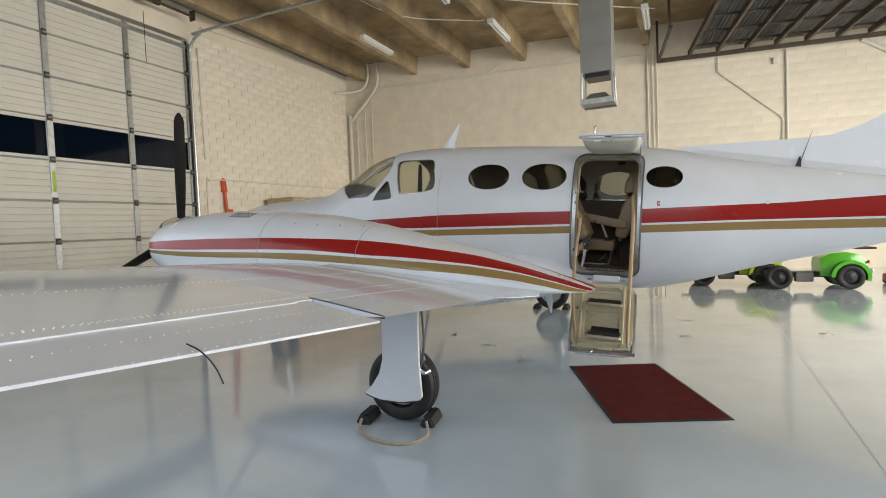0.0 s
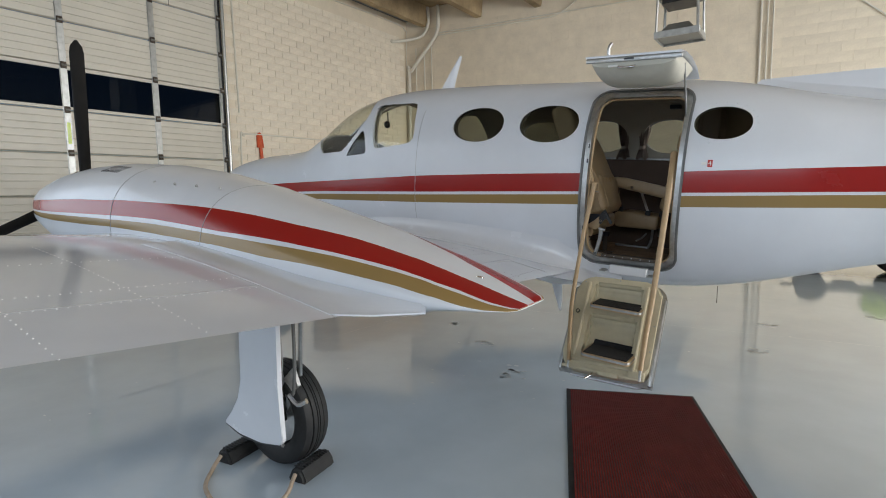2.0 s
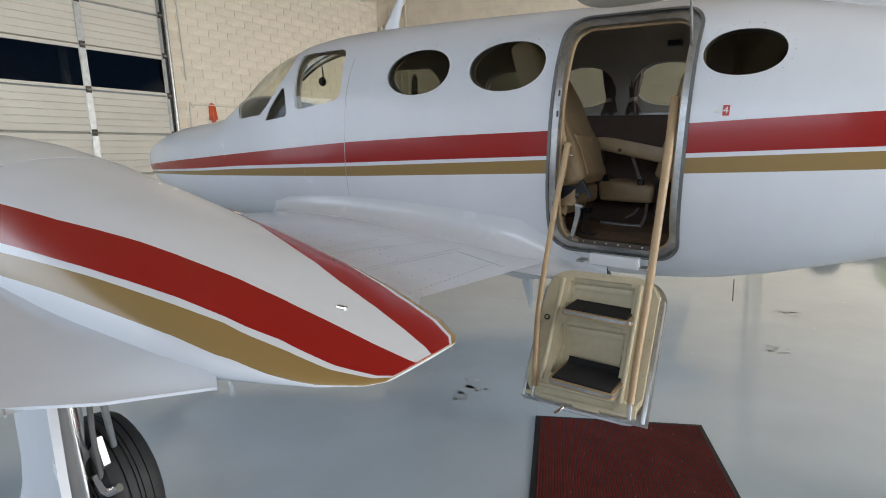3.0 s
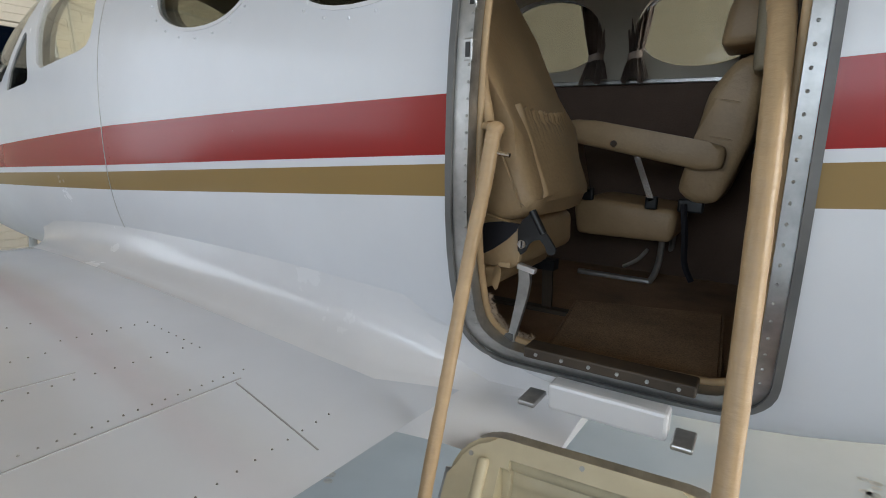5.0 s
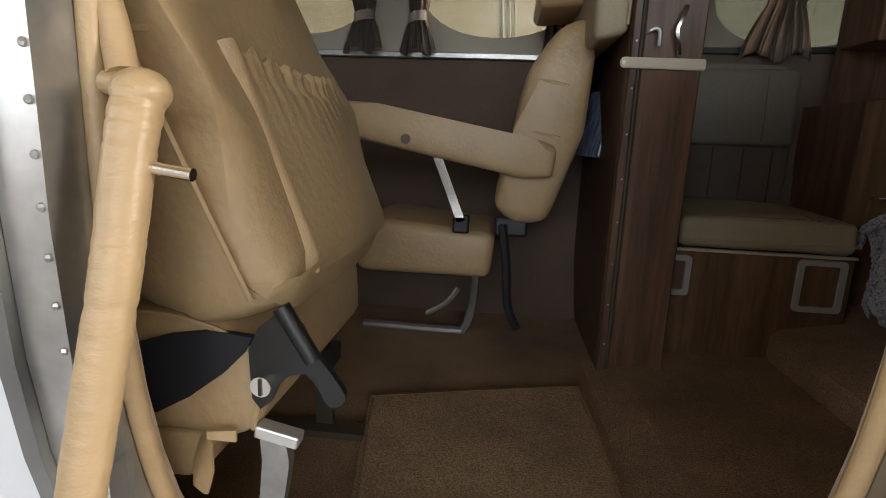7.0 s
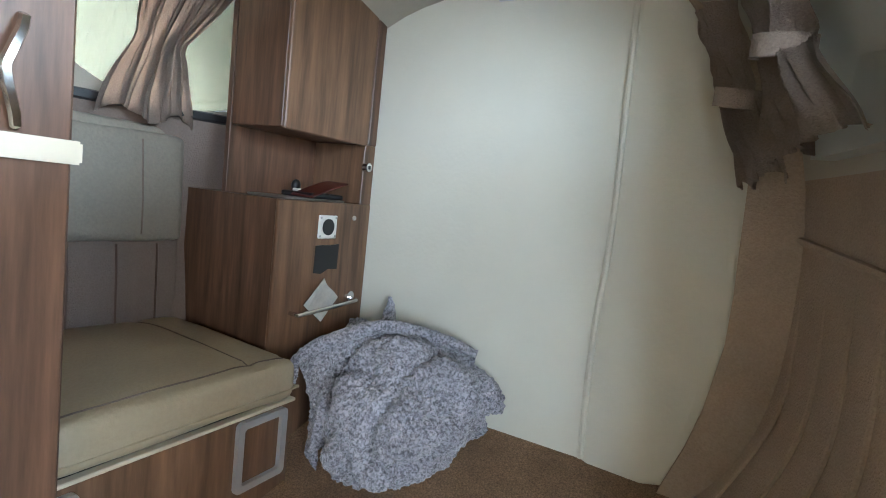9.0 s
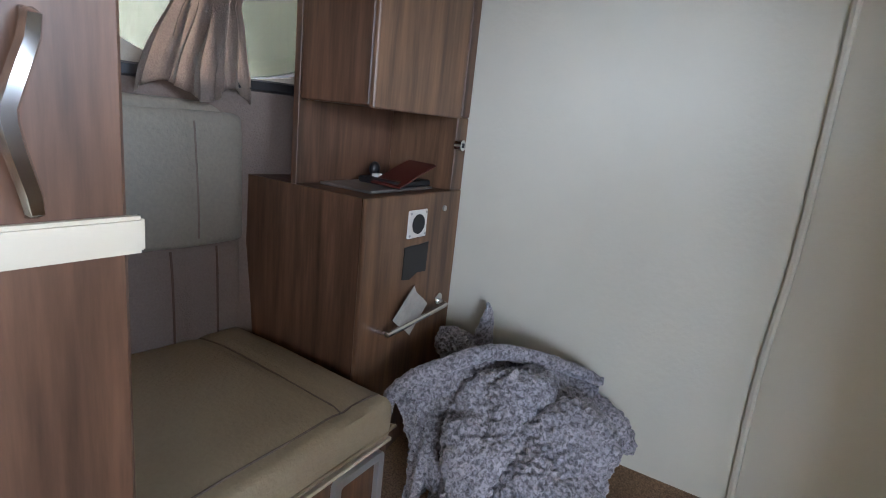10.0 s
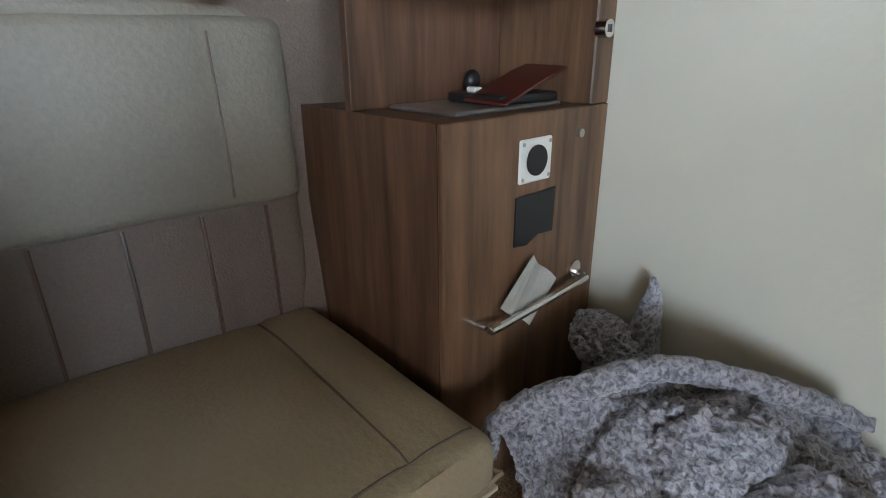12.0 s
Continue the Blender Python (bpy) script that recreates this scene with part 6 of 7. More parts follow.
for k, c in enumerate(line):
    t = k / (len(line) - 1)
    row = []
    for j in range(52):
        w = j / 51
        fold = 0.016 * math.sin(t * 21 + 2.2 * w) * w + 0.022 * noise.noise(Vector((t * 6, w * 3, 4)))
        q = min(1.0, 4 * t)
        row.append(c + Vector((-0.8 * (0.15 + 0.85 * q), -0.5 - 0.4 * (1 - q), 0)) * (0.07 * math.sin(w * 1.7) + fold) + Vector((0, 0.1 * t * w * w, -0.18 * w ** 1.3 + 0.012 * math.sin(w * 7 + t * 12) * w)))
    drape.append(row)
dr = loft(drape, close=False, caps=False)
bmesh.ops.solidify(dr, geom=dr.faces, thickness=0.008)
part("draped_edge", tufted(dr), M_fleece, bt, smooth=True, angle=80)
tip = smooth_path([(1.325, 0.204, 1.225), (1.324, 0.204, 1.27), (1.322, 0.2, 1.3), (1.321, 0.199, 1.318), (1.32, 0.201, 1.333)], 10)
tf = loft([[p + Vector((0.013 * w * math.sin(a), 0.009 * w * math.cos(a), 0)) for a in (2 * math.pi * k / 20 for k in range(20))] for p, w in ((p, 2.2 - 1.9 * i / (len(tip) - 1)) for i, p in enumerate(tip))])
part("corner_tuft", tufted(tf, 0.003), M_fleece, bt, smooth=True)


# ---------------------------------------------------------------- hangar
XW = -8.1
CORNER = Vector((XW, 7.8, 0))
BACK = Matrix.Translation(CORNER) @ Matrix.Rotation(radians(8), 4, "Z")  # x along the back wall, -y into the hangar
structure("ground", box(-60, 80, -80, 60, -0.5, -0.12), mat("asphalt", (0.12, 0.12, 0.12), 0.9, var=0.15, scale=2), ID, "grey asphalt apron outside the hangar", "ground")
floor = structure("floor", box(XW - 0.2, 10.4, -12.8, 12.0, -0.15, 0), M_floor, ID, "glossy pale blue-grey epoxy coated hangar floor", "floor")
for p, q in (((1.8, -4.0), (2.1, 4.0)), ((-6.0, 0.9), (8.0, 1.9)), ((-2.6, -2.6), (-2.2, 2.6))):
    d = (Vector(q) - Vector(p)).normalized() * 0.0025
    b = bmesh.new()
    b.faces.new([b.verts.new((x, y, 0.0006)) for x, y in ((p[0] - d.y, p[1] + d.x), (p[0] + d.y, p[1] - d.x), (q[0] + d.y, q[1] - d.x), (q[0] - d.y, q[1] + d.x))])
    part("floor_joint", b, M_joint, floor)
b = bmesh.new()
for cx, cy in ((-0.49, -0.79), (0.98, 1.79), (0.96, 0.82), (-1.1, -0.2), (-1.7, 0.3), (1.9, 2.7), (-0.55, -0.62), (2.4, 1.2)):
    for k in range(9):
        x, y, r = cx + rng.uniform(-0.09, 0.09), cy + rng.uniform(-0.08, 0.08), rng.uniform(0.012, 0.022)
        b.faces.new([b.verts.new((x + r * 1.3 * math.cos(t), y + r * math.sin(t), 0.0008)) for t in (2 * math.pi * j / 8 for j in range(8))])
for k in range(60):
    x, y, r = rng.uniform(-3, 4), rng.uniform(-4, 3), rng.uniform(0.003, 0.008)
    b.faces.new([b.verts.new((x + r * math.cos(t) * rng.uniform(1, 3), y + r * math.sin(t), 0.0009)) for t in (2 * math.pi * j / 6 for j in range(6))])
tagged(part("floor_scuffs", b, M_scuff, floor), kind="stuff")

DOOR_R, DOOR_TOP = 2.03, 5.42
wb = box(XW - 0.3, XW, DOOR_R + 0.02, 7.8, 0, 6.4)
box(XW - 0.3, XW, -3.6, DOOR_R + 0.02, DOOR_TOP, 6.4, bm=wb)
box(XW - 0.3, XW, -10.7, -4.1, 4.9, 6.4, bm=wb)
box(XW - 0.3, XW, -4.1, -3.6, 0, 6.4, bm=wb)
box(XW - 0.3, XW, -13.0, -10.7, 0, 6.4, bm=wb)
wall_w = structure("wall_west", wb, M_wall, ID, "cream painted slump brick wall beside the roll-up door", "wall")
wall_n = structure("wall_north", box(-0.3, 19.5, 0, 0.3, 0, 6.4), M_wall, BACK, "cream painted concrete block wall", "wall")
eb = box(10.3, 10.6, -13.0, -3.6, 0, 6.4)
box(10.3, 10.6, -3.6, 7.0, 5.0, 6.4, bm=eb)
box(10.3, 10.6, 7.0, 10.6, 0, 6.4, bm=eb)
structure("wall_east", eb, M_wall, ID, "painted block wall with an open door", "wall")
sb = box(XW, -5.2, -13.0, -12.7, 0, 6.4)
box(-5.2, 8.2, -13.0, -12.7, 5.0, 6.4, bm=sb)
box(8.2, 10.6, -13.0, -12.7, 0, 6.4, bm=sb)
structure("wall_south", sb, M_wall, ID, "painted block wall with an open door", "wall")

cb = box(XW - 0.3, 10.6, -13.0, 11.0, 6.33, 6.6)
for k in range(12):
    x = -7.5 + k * 1.56
    y1 = 7.8 + (x - XW) * math.tan(radians(8)) - 0.02
    loft([[(x - 0.14, y, 6.34), (x + 0.14, y, 6.34), (x + 0.085, y, 5.84), (x - 0.085, y, 5.84)] for y in (-12.9, y1)], bm=cb)
structure("ceiling", cb, M_ceil, ID, "bare brown concrete ceiling with deep ribs", "ceiling")
structure("trim", box(XW, XW + 0.28, -12.6, 7.78, 6.05, 6.33), mat("grey_header", (0.2, 0.21, 0.22), 0.6), ID, "grey steel header along the wall", "trim")


def piece_mesh(name, w, h, d, rough, seed):
    """One block or brick with rounded arrises and an uneven face. Its face looks along -y."""
    r = random.Random(seed)
    b = bmesh.new()
    nx, nz = 3, 2
    g = [[b.verts.new((-w / 2 + w * i / nx, -d + r.uniform(-rough, rough) if 0 < i < nx and 0 < j < nz else -d * 0.55, -h / 2 + h * j / nz)) for j in range(nz + 1)] for i in range(nx + 1)]
    for i in range(nx):
        for j in range(nz):
            b.faces.new((g[i][j], g[i + 1][j], g[i + 1][j + 1], g[i][j + 1]))
    rim = [g[i][0] for i in range(nx + 1)] + [g[nx][j] for j in range(1, nz + 1)] + [g[i][nz] for i in range(nx - 1, -1, -1)] + [g[0][j] for j in range(nz - 1, 0, -1)]
    bk = [b.verts.new((v.co.x * 1.01, 0.004, v.co.z * 1.01)) for v in rim]
    for i in range(len(rim)):
        b.faces.new((rim[i], rim[(i + 1) % len(rim)], bk[(i + 1) % len(rim)], bk[i]))
    bmesh.ops.recalc_face_normals(b, faces=b.faces)
    me = bpy.data.meshes.new(name)
    b.to_mesh(me)
    b.free()
    return me


# ---- sectional door in the west wall
gd = thing("door_1", Matrix.Translation((XW, 0, 0)), "closed cream sectional overhead door with a row of dark windows", "door", kind="structure")
ZJ = [0.0, 0.1, 0.76, 1.41, 2.06, 2.71, 3.37, 4.03, 4.70, 5.36]
STILES = [2.0, 0.73, -0.64, -2.01, -3.5]
for i, (z0, z1) in enumerate(zip(ZJ, ZJ[1:])):
    if i == 5:
        b = bmesh.new()
        box(-0.05, 0, -3.58, 2.0, z0 + 0.004, z0 + 0.05, 0.004, 1, bm=b)
        box(-0.05, 0, -3.58, 2.0, z1 - 0.06, z1 - 0.004, 0.004, 1, bm=b)
        sec = part("door_section", b, M_dpanel, gd)
        for ya, yb in zip(STILES[1:], STILES):
            part("door_pane", box(-0.03, -0.022, ya + 0.045, yb - 0.045, z0 + 0.05, z1 - 0.06), M_dglass, sec, "dark window pane")
            part("pane_bar", box(-0.045, 0.002, ya - 0.045, ya + 0.045, z0 + 0.05, z1 - 0.06, 0.004, 1), M_dpanel, sec)
        part("pane_bar", box(-0.045, 0.002, 1.955, 2.0, z0 + 0.05, z1 - 0.06, 0.004, 1), M_dpanel, sec)
        continue
    prof = [(-0.05, z0 + 0.003)]
    n = 6 if z1 - z0 > 0.3 else 1
    for k in range(n):
        a, c = z0 + 0.012 + (z1 - z0 - 0.024) * k / n, z0 + 0.012 + (z1 - z0 - 0.024) * (k + 1) / n
        prof += [(-0.012, a), (0.0, a + 0.006), (0.0, c - 0.012), (-0.012, c - 0.006)] if n > 1 else [(0, a), (0, c)]
    prof += [(-0.05, z1 - 0.003)]
    part("door_section", loft([[(px, y, pz) for px, pz in prof] for y in (-3.58, 2.0)]), M_dpanel, gd)
for y in STILES:
    st = part("door_stile", loft([[(0.002, y - 0.05 * k, z) for k in (-1, 1)] + [(0.022, y + 0.045, z), (0.022, y - 0.045, z)] for z in (0.02, 5.34)]), M_galv, gd)
    for z in ZJ[2:-1]:
        part("hinge", box(0.018, 0.036, y - 0.04, y + 0.04, z - 0.05, z + 0.05, 0.006, 1), M_steel, st)
        part("roller", cyl((0.036, y - 0.03, z), (0.036, y + 0.03, z), 0.016, seg=8), M_alu, st)
part("door_label", box(0.021, 0.024, -0.665, -0.615, 2.2, 2.52), M_lime, gd)
part("strut", box(0.0, 0.05, -3.58, 2.0, 5.2, 5.27, 0.006, 1), M_galv, gd)
trk = part("track", tube([(0.07, 2.06, 0.02), (0.07, 2.06, 4.85), (0.09, 2.06, 5.15), (0.2, 2.06, 5.35), (0.4, 2.06, 5.45), (0.8, 2.06, 5.49), (7.5, 2.06, 5.53)], 0.03, 8, 8), M_galv, gd, smooth=True)
part("weather_seal", box(0.0, 0.035, 2.0, 2.035, 0, 5.35), M_black, gd)
part("spring_shaft", cyl((0.35, -3.5, 5.75), (0.35, 1.95, 5.75), 0.025), M_steel, gd)
part("spring", cyl((0.35, -3.4, 5.75), (0.35, 1.2, 5.75), 0.055, seg=14), M_steel, gd)
part("bearing_bracket", box(0.28, 0.42, 1.92, 1.95, 5.66, 5.86, 0.01), M_steel, gd)
part("pull_cord", cyl((0.3, 0.9, 5.5), (0.3, 0.9, 4.6), 0.006, seg=6), M_black, gd)

# ---- open sectional door under the ceiling
od = thing("door_2", Matrix.Translation((0.55, 8.75, 0)) @ Matrix.Rotation(radians(7), 4, "Z"), "raised overhead door with brown steel ribs and corrugated sheets", "door", kind="structure")
for k in range(13):
    x = 0.75 + k * 0.62
    part("rib", box(x - 0.035, x + 0.035, -7.6, -0.12, 5.33, 5.46, 0.008, 1), M_steel, od)
    if k < 12:
        sh = loft([[(x + 0.03 + 0.56 * j / 28, y, 5.47 + (0.0 if (j // 2) % 2 else 0.022)) for j in range(29)] for y in (-7.6, -0.1)], close=False, caps=False)
        bmesh.ops.solidify(sh, geom=sh.faces, thickness=0.003)
        part("sheet", sh, M_sheet, od)
for y in (-0.55, -1.5, -2.45, -3.4, -4.35, -5.3, -6.25, -7.2):
    part("stile", box(0.72, 8.2, y - 0.02, y + 0.02, 5.41, 5.455, 0.004, 1), M_steel, od)
part("track", box(0.0, 8.6, -0.1, -0.03, 5.27, 5.37, 0.01, 1), M_steel, od)
part("track_hanger", box(0.0, 0.05, -0.1, -0.04, 5.3, 6.3), M_steel, od)
part("track_hanger", box(0.0, 0.05, -2.5, -2.44, 5.3, 6.3), M_steel, od)
part("end_bar", box(0.02, 0.08, -2.5, -0.1, 5.3, 5.36), M_steel, od)


# ---- conduits, pipes, duct and lamps
def wall_pt(u, z, d=0.04):
    return tuple((BACK @ Vector((u, -d, z))))


def pipe(pts, r, label="cream painted conduit on the wall", cat="conduit", material=None):
    return single("wall_pipe", tube(pts, r, 10, 5), material or M_pipe, ID, label, cat, "pipes on the walls")


pipe([wall_pt(1.05, 6.3, 0.12), wall_pt(1.05, 5.75, 0.12), wall_pt(0.85, 5.4, 0.1), wall_pt(0.18, 4.7, 0.08), wall_pt(0.12, 4.5, 0.08), wall_pt(0.12, 0.1, 0.08)], 0.05, "thick cream pipe down the corner", "pipe")
pipe([wall_pt(0.75, 6.3, 0.12), wall_pt(0.75, 5.85, 0.12), wall_pt(0.5, 5.55, 0.15), (XW + 0.06, 7.2, 5.4), (XW + 0.06, 7.1, 5.4)], 0.04, "thick cream pipe near the ceiling", "pipe")
for u in (0.32, 0.58, 0.8):
    pipe([wall_pt(u, 5.3), wall_pt(u, 3), wall_pt(u, 0.1)], 0.016)
pipe([wall_pt(0.9, 5.62), wall_pt(3.5, 5.62), wall_pt(6.0, 5.62), wall_pt(8.6, 5.6)], 0.014)
pipe([wall_pt(0.9, 5.56), wall_pt(3.5, 5.56), wall_pt(4.2, 5.58), wall_pt(4.7, 5.84)], 0.014)
for u in (8.62, 8.72, 8.5):
    pipe([wall_pt(u, 5.8), wall_pt(u, 3), wall_pt(u, 0.3)], 0.022 if u < 8.6 else 0.016)
pipe([wall_pt(11.65, 5.3), wall_pt(11.65, 3), wall_pt(11.65, 0.3)], 0.024)
pipe([wall_pt(10.15, 5.3), wall_pt(10.15, 5.0), wall_pt(10.2, 4.9), wall_pt(10.6, 4.55), wall_pt(11.1, 4.1), wall_pt(11.45, 3.79), wall_pt(11.53, 3.7), wall_pt(11.56, 3.6), wall_pt(11.56, 3.3), wall_pt(11.56, 2.6), wall_pt(11.56, 0.3)], 0.016)
pipe([wall_pt(13.2, 5.35), wall_pt(14.2, 4.7), wall_pt(15.0, 4.2)], 0.05, "thick cream pipe across the wall", "pipe")
single("junction_box", box(11.36, 11.46, -0.06, 0, 5.0, 5.15, 0.008), M_pipe, BACK, "small cream junction box on the wall", "junction box")
pipe([(XW + 0.03, 2.3, 5.3), (XW + 0.03, 2.32, 4), (XW + 0.03, 2.34, 3.0)], 0.018)
pipe([(XW + 0.03, 2.34, 0.2), (XW + 0.03, 2.34, 2.42), (XW + 0.03, 2.42, 2.55), (XW + 0.03, 2.6, 2.6), (XW + 0.03, 4.5, 2.62), (XW + 0.03, 7.7, 2.64)], 0.016)
pipe([(XW + 0.04, 2.4, 5.75), (XW + 0.04, 4.5, 5.85), (XW + 0.04, 7.0, 5.9), (XW + 0.04, 7.72, 5.8), (XW + 0.04, 7.74, 5.2), (XW + 0.04, 7.74, 0.2)], 0.014)
single("cable", tube([(-4.9, 1.2, 5.98), (-4.5, 4.0, 5.9), (-3.1, 5.0, 5.8), (-2.8, 5.2, 5.82)], 0.012, 6), M_pipe, ID, "thin cable looped between ceiling ribs", "cable")
single("cable", tube([(-3.9, 2.6, 5.83), (-2.0, 4.3, 5.75), (0.6, 6.4, 5.8)], 0.014, 6), M_pipe, ID, "thin conduit across the ceiling ribs", "conduit")


def strip_lamp():
    t = thing("strip_lamp", ID, "white fluorescent strip lamp under the ceiling", "lamp", "strip lamps under the ceiling")
    part("housing", box(-0.07, 0.07, -0.66, 0.66, 0.02, 0.08, 0.01, 1), M_lamp, t)
    for y in (-0.5, 0.5):
        part("hanger", cyl((0, y, 0.07), (0, y, 0.68), 0.006, seg=6), M_galv, t)
    for x in (-0.035, 0.035):
        part("lamp_tube", cyl((x, -0.62, 0.0), (x, 0.62, 0.0), 0.019, seg=10), M_lamp, t, smooth=True)
    for y in (-0.64, 0.64):
        part("end_cap", box(-0.06, 0.06, y - 0.015, y + 0.015, -0.025, 0.05), M_plate, t)
    return t


lamp = strip_lamp()
lamp.matrix_world = pose(-5.38, 5.05, 5.66)
for x, y in ((-2.58, 5.62), (-3.0, 3.0), (0.42, 6.5), (-5.4, -1.0), (-2.6, -1.6)):
    copy_thing(lamp, pose(x, y, 5.66))

dt = thing("air_duct", pose(-0.29, 3.9, 0), "grey sheet metal air duct hanging from the ceiling", "duct")
part("duct_box", box(-0.265, 0.265, -0.25, 0.25, 3.93, 6.32, 0.006, 1), M_duct, dt)
part("outlet_throat", box(-0.2, 0.2, -0.2, 0.2, 3.86, 3.93), M_black, dt)
for x in (-0.25, 0.25):
    for y in (-0.24, 0.24):
        part("strut", cyl((x, y, 3.94), (x * 1.05, y * 1.05, 3.45), 0.018, seg=6), M_galv, dt)
fr = bmesh.new()
for y in (-0.27, 0.25):
    box(-0.285, 0.285, y, y + 0.02, 3.4, 3.49, 0.003, 1, bm=fr)
for x in (-0.285, 0.265):
    box(x, x + 0.02, -0.25, 0.25, 3.4, 3.49, 0.003, 1, bm=fr)
part("deflector_frame", fr, M_galv, dt)
part("deflector", loft([[(-a, -a, z), (a, -a, z), (a, a, z), (-a, a, z)] for a, z in ((0.262, 3.43), (0.25, 3.45), (0.13, 3.6))]), M_duct, dt)

# ---- things along the walls
tb = thing("tow_bar", pose(XW + 0.25, 2.78, 0, 0, -5, 0), "orange steel tow bar leaning against the wall", "tow bar")
part("shaft", tube([(0, 0.1, 0.0), (0, 0.03, 1.4), (0, 0.0, 2.5)], 0.035, 10), M_orange, tb, smooth=True)
part("grip", prism([(-0.075 + 0, 2.35), (0.075, 2.35), (0.06, 2.62), (0.0, 2.66), (-0.06, 2.62)], "x", -0.02, 0.02), M_orange, tb)
part("hook", box(-0.04, 0.04, 0.02, 0.16, 1.86, 1.98, 0.02), M_orange, tb)
cr = thing("lumber_stack", pose(XW + 0.55, 5.6, 0), "tall stack of pale pine crates by the wall", "crates")
for k in range(6):
    for z in range(5):
        part("crate_board", box(-0.4, 0.35, -1.62 + k * 0.53, -1.12 + k * 0.53, z * 0.455, z * 0.455 + 0.445 - (0.03 if (k + z) % 3 else 0.0), 0.012, 1), M_crate, cr)


def cart(name, m, paint, label):
    t = thing(name, m, label, "cart")
    part("chassis", box(-0.95, 0.95, -0.2, 0.2, 0.24, 0.36, 0.02), M_black, t)
    body = loft([[(x, y, z) for y, z in ((-hw, 0.28), (hw, 0.28), (hw, zt - 0.1), (hw * 0.85, zt), (-hw * 0.85, zt), (-hw, zt - 0.1))] for x, hw, zt in ((0.1, 0.34, 0.66), (0.3, 0.36, 0.78), (0.6, 0.37, 0.8), (0.85, 0.36, 0.74), (0.98, 0.32, 0.58))])
    part("body", body, paint, t, smooth=True)
    for y in (-0.42, 0.42):
        arch = loft([[(0.62 + r * math.cos(a), yy, 0.27 + r * math.sin(a)) for r, yy in ((0.29, y - 0.1), (0.36, y - 0.1), (0.36, y + 0.1), (0.29, y + 0.1))] for a in (math.pi * k / 12 for k in range(-1, 13))])
        part("fender", arch, paint, t, smooth=True)
        for x in (0.62, -0.72):
            b = tyre_mesh(0.27, 0.19, False, 28)
            bmesh.ops.transform(b, matrix=Matrix.Translation((x, y, 0.27)), verts=b.verts)
            w = part("wheel", b, M_rubber, t, smooth=True)
            part("rim", loft([[(x + r * math.cos(a), y + (yy if y > 0 else -yy), 0.27 + r * math.sin(a)) for a in (2 * math.pi * k / 20 for k in range(20))] for r, yy in ((0.17, -0.05), (0.17, 0.06), (0.14, 0.03), (0.05, 0.05), (0.03, 0.06))]), M_black, w, smooth=True)
    part("bumper", box(0.98, 1.06, -0.38, 0.38, 0.34, 0.44, 0.02), M_alu, t)
    part("tail_lamp", box(0.95, 0.99, -0.37, -0.3, 0.55, 0.62, 0.01), M_redp, t)
    part("rack", box(0.75, 1.12, -0.36, 0.36, 0.86, 0.9, 0.01), M_black, t)
    part("hitch", box(-1.2, -0.9, -0.04, 0.04, 0.26, 0.32, 0.01), M_black, t)
    part("battery_box", box(-0.35, 0.0, -0.24, -0.05, 0.14, 0.36, 0.02), M_seal, t)
    return t


cart("utility_cart", pose(3.14, 5.66, 0, 0, 0, 3) @ Matrix.Scale(0.8, 4), M_green, "bright green utility cart with black wheels")
cart("utility_cart", pose(1.93, 6.1, 0, 0, 0, 3) @ Matrix.Scale(0.8, 4), M_lime, "lime yellow utility cart with black wheels")
jk = thing("floor_jack", pose(4.75, 6.1, 0, 0, 0, 5), "red hydraulic floor jack", "jack")
part("jack_body", box(-0.4, 0.4, -0.15, 0.15, 0.06, 0.2, 0.03), M_redp, jk)
part("jack_handle", cyl((0.35, 0, 0.18), (0.7, 0.05, 1.0), 0.018), M_black, jk)
for x in (-0.32, 0.32):
    part("caster", cyl((x, -0.18, 0.06), (x, 0.18, 0.06), 0.06), M_rubber, jk)

# ---- mat and wheel chocks
MATC = (Vector((-0.05, -0.84)) + Vector((0.7, -0.535)) + Vector((1.2, -1.885)) + Vector((0.465, -2.205))) / 4
mt = thing("floor_mat", pose(MATC.x, MATC.y, 0, 0, 0, 21.6), "dark red ribbed floor mat below the airplane steps", "mat")
part("backing", box(-0.405, 0.405, -0.73, 0.73, 0.0005, 0.006, 0.002, 1), M_rubber, mt)
rb = bmesh.new()
for k in range(64):
    x = -0.378 + 0.012 * k
    loft([[(x, y, 0.005), (x + 0.0025, y, 0.0105), (x + 0.0065, y, 0.0105), (x + 0.009, y, 0.005)] for y in (-0.705, 0.705)], bm=rb)
tagged(part("pile_ribs", rb, M_matred, mt), kind="stuff")
db = bmesh.new()
for k in range(46):
    ball((rng.uniform(-0.36, 0.36), rng.uniform(-0.68, 0.68), 0.0105), rng.uniform(0.0008, 0.0022), u=6, v=4, bm=db)
tagged(part("lint", db, M_rope, mt), kind="stuff")


def chock(m, label):
    t = thing("wheel_chock", m, label, "chock", "wheel chocks")
    b = prism([(-0.055, 0), (0.055, 0), (0.045, 0.035), (0.02, 0.072), (-0.02, 0.076), (-0.048, 0.04)], "y", -0.115, 0.115)
    bmesh.ops.bevel(b, geom=list(b.edges), offset=0.012, segments=3, affect="EDGES")
    part("block", b, M_rubber, t, smooth=True)
    for k in range(11):
        part("ridge", box(-0.03, 0.03, -0.09 + k * 0.0172, -0.082 + k * 0.0172, 0.066, 0.0765, 0.003, 1), M_rubber, t)
    return t


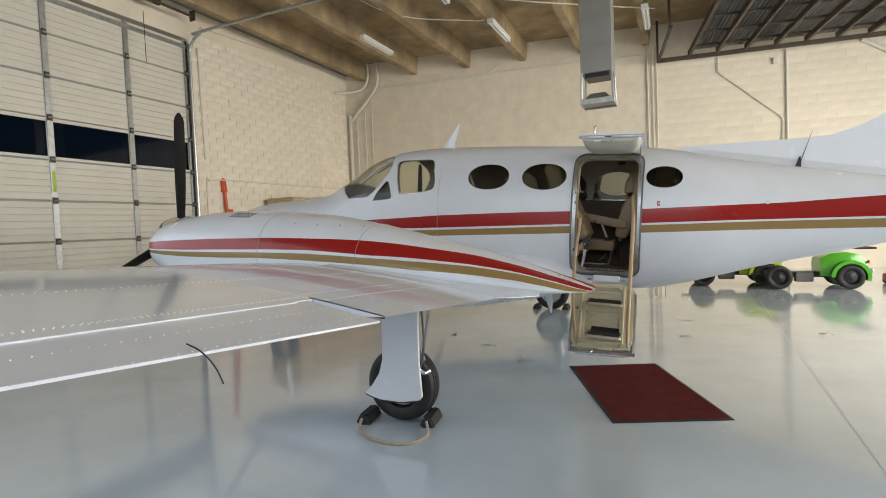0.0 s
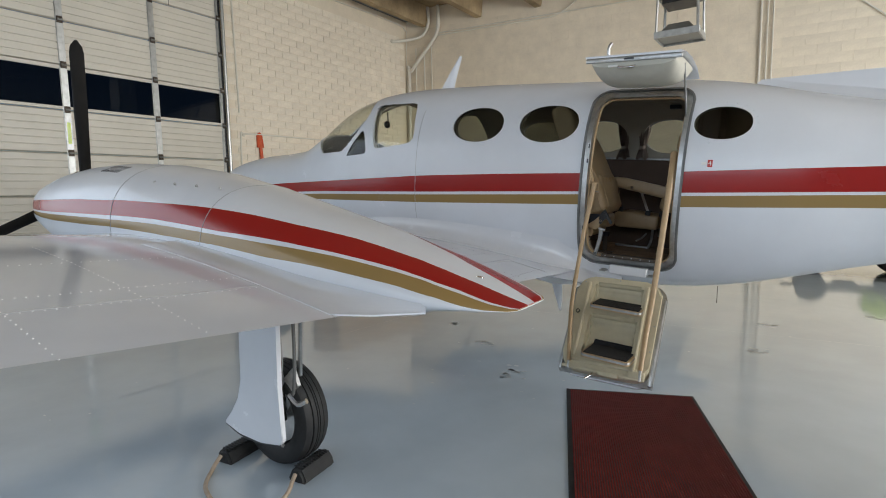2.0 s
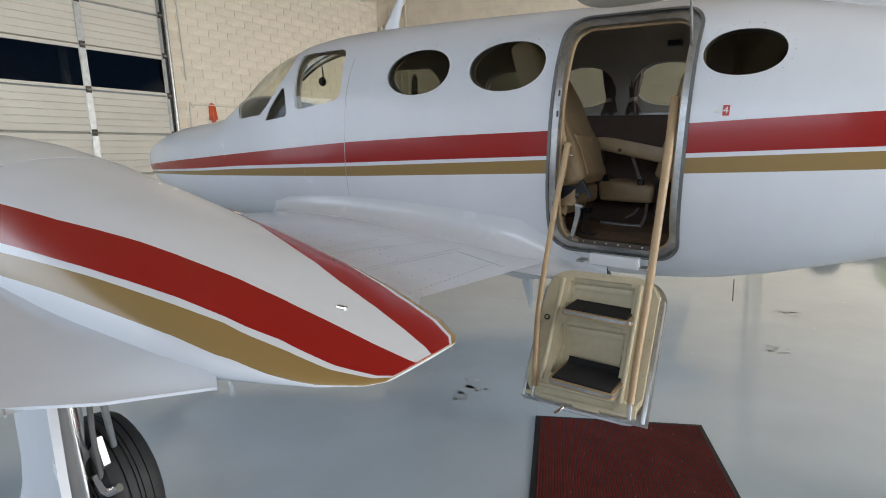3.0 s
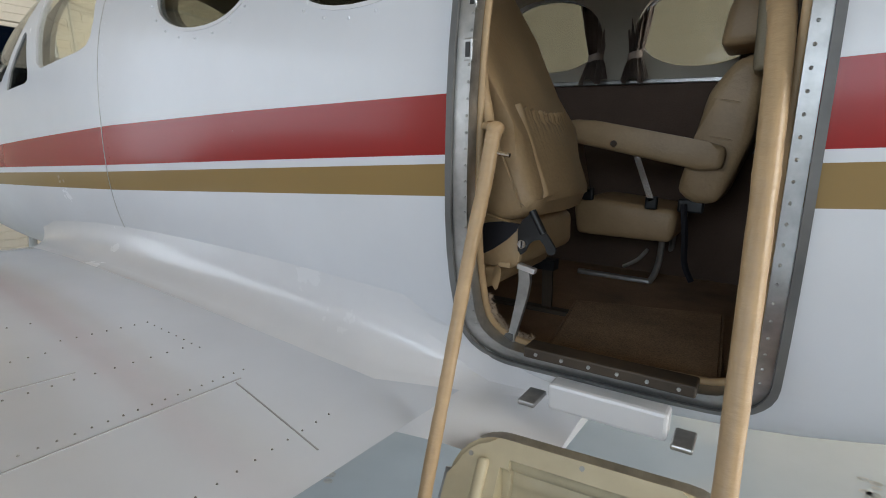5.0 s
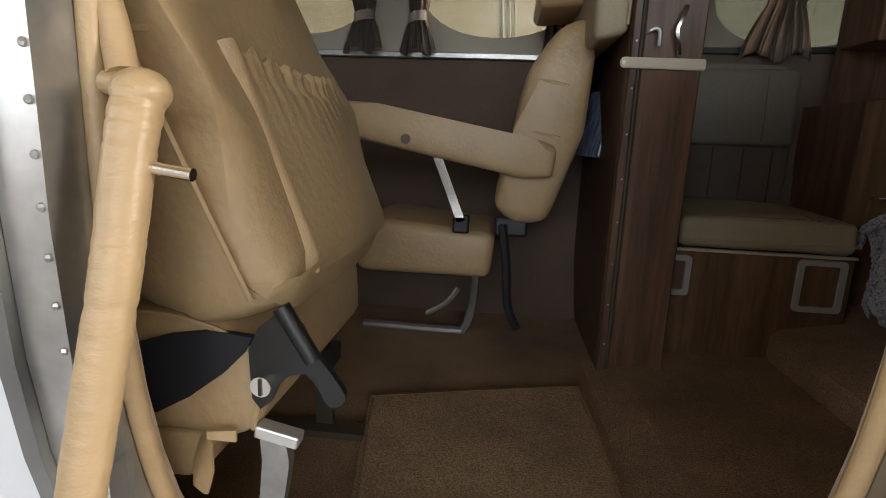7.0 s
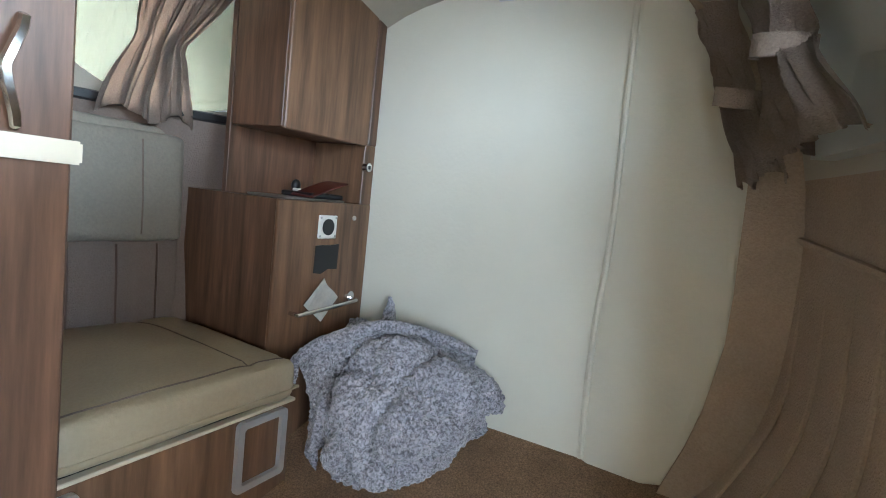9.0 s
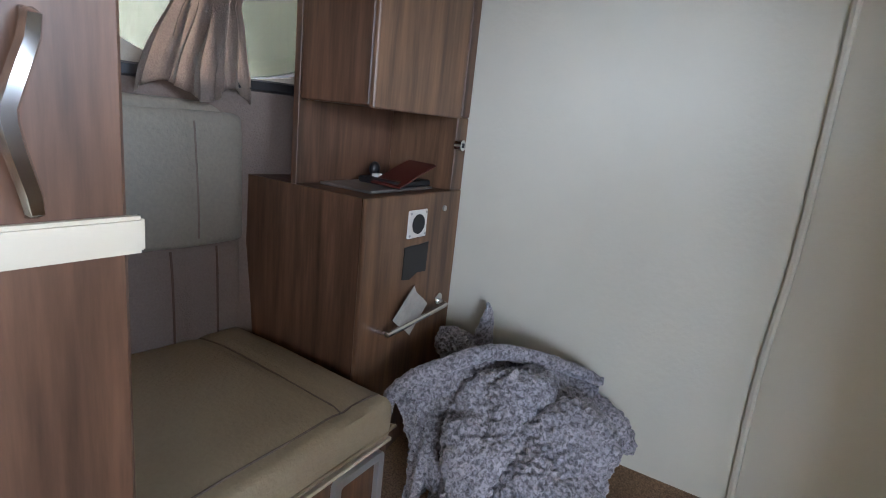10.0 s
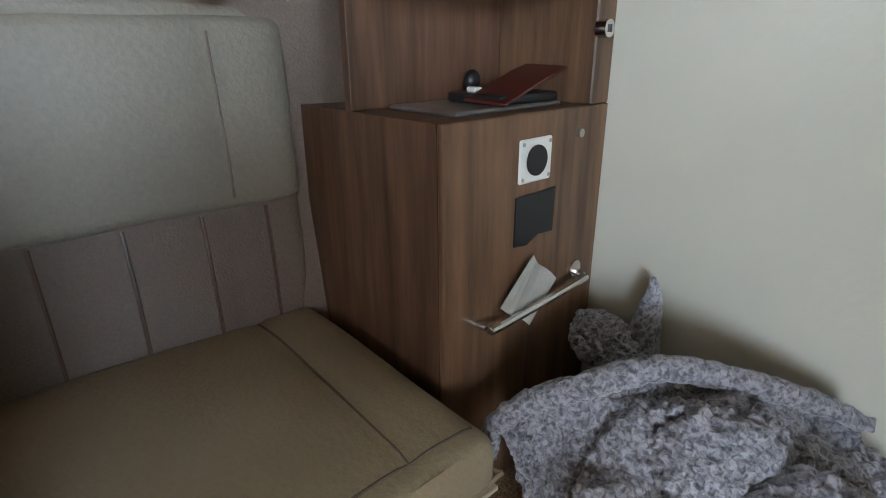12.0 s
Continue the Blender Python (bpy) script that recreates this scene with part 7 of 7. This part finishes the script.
chock(pose(-1.18, -2.62, 0, 0, 0, 8), "black rubber wheel chock against the tyre")
chock(pose(-0.72, -2.54, 0, 0, 0, 188), "black rubber wheel chock against the tyre")
chock(pose(-1.18, 2.52, 0), "black rubber wheel chock against the far tyre")
chock(pose(-0.72, 2.52, 0, 0, 0, 180), "black rubber wheel chock against the far tyre")
single("chock_rope", tube([(-1.17, -2.74, 0.05), (-1.15, -2.80, 0.012), (-1.02, -2.92, 0.01), (-0.82, -2.97, 0.01), (-0.68, -2.92, 0.01), (-0.64, -2.78, 0.012), (-0.70, -2.66, 0.05)], 0.01, 8), M_rope, ID, "tan rope joining two wheel chocks", "rope")

# ---- bricks and blocks
bm_ = [piece_mesh("brick", 0.385, 0.132, 0.022, 0.008, k) for k in range(6)]
made, extra = 0, []
WROT = Matrix.Rotation(radians(90), 4, "Z")
for row in range(34):
    z = 0.95 + row * 0.147
    for c in range(15):
        y = 2.28 + (c + 0.5 * (row % 2)) * 0.4
        if y > 7.55 or z > 5.55:
            continue
        m = Matrix.Translation((XW, y, z)) @ WROT
        if y < 6.2 and 1.5 < z < 5.5 and made < 300:
            o = new("brick", bm_[(row * 7 + c * 3) % 6])
            o.parent, o.matrix_local = wall_w, m
            made += 1
        else:
            extra.append((m, (row * 7 + c * 3) % 6))
for me in bm_:
    me.materials.append(M_brick)


def joined(items, meshes, name, parent, material):
    v, f = [], []
    for m, k in items:
        base = len(v)
        v += [tuple(m @ p.co) for p in meshes[k].vertices]
        f += [[base + i for i in p.vertices] for p in meshes[k].polygons]
    me = bpy.data.meshes.new(name)
    me.from_pydata(v, [], f)
    me.materials.append(material)
    o = new(name, me)
    o.parent = parent
    return tagged(o, kind="stuff")


joined(extra, bm_, "bricks", wall_w, M_brick)
bb = [piece_mesh("block", 0.393, 0.193, 0.007, 0.002, 20 + k) for k in range(4)]
for me in bb:
    me.materials.append(M_block)
made, extra = 0, []
for row in range(24):
    z = 1.1 + row * 0.2
    for c in range(46):
        u = 0.3 + (c + 0.5 * (row % 2)) * 0.4
        if u > 17.6 or z > 5.78:
            continue
        m = Matrix.Translation((u, 0, z))
        if 8.8 < u < 15.6 and 2.6 < z and made < 300:
            o = new("block", bb[(row * 5 + c * 3) % 4])
            o.parent, o.matrix_local = wall_n, m
            made += 1
        else:
            extra.append((m, (row * 5 + c * 3) % 4))
joined(extra, bb, "blocks", wall_n, M_block)
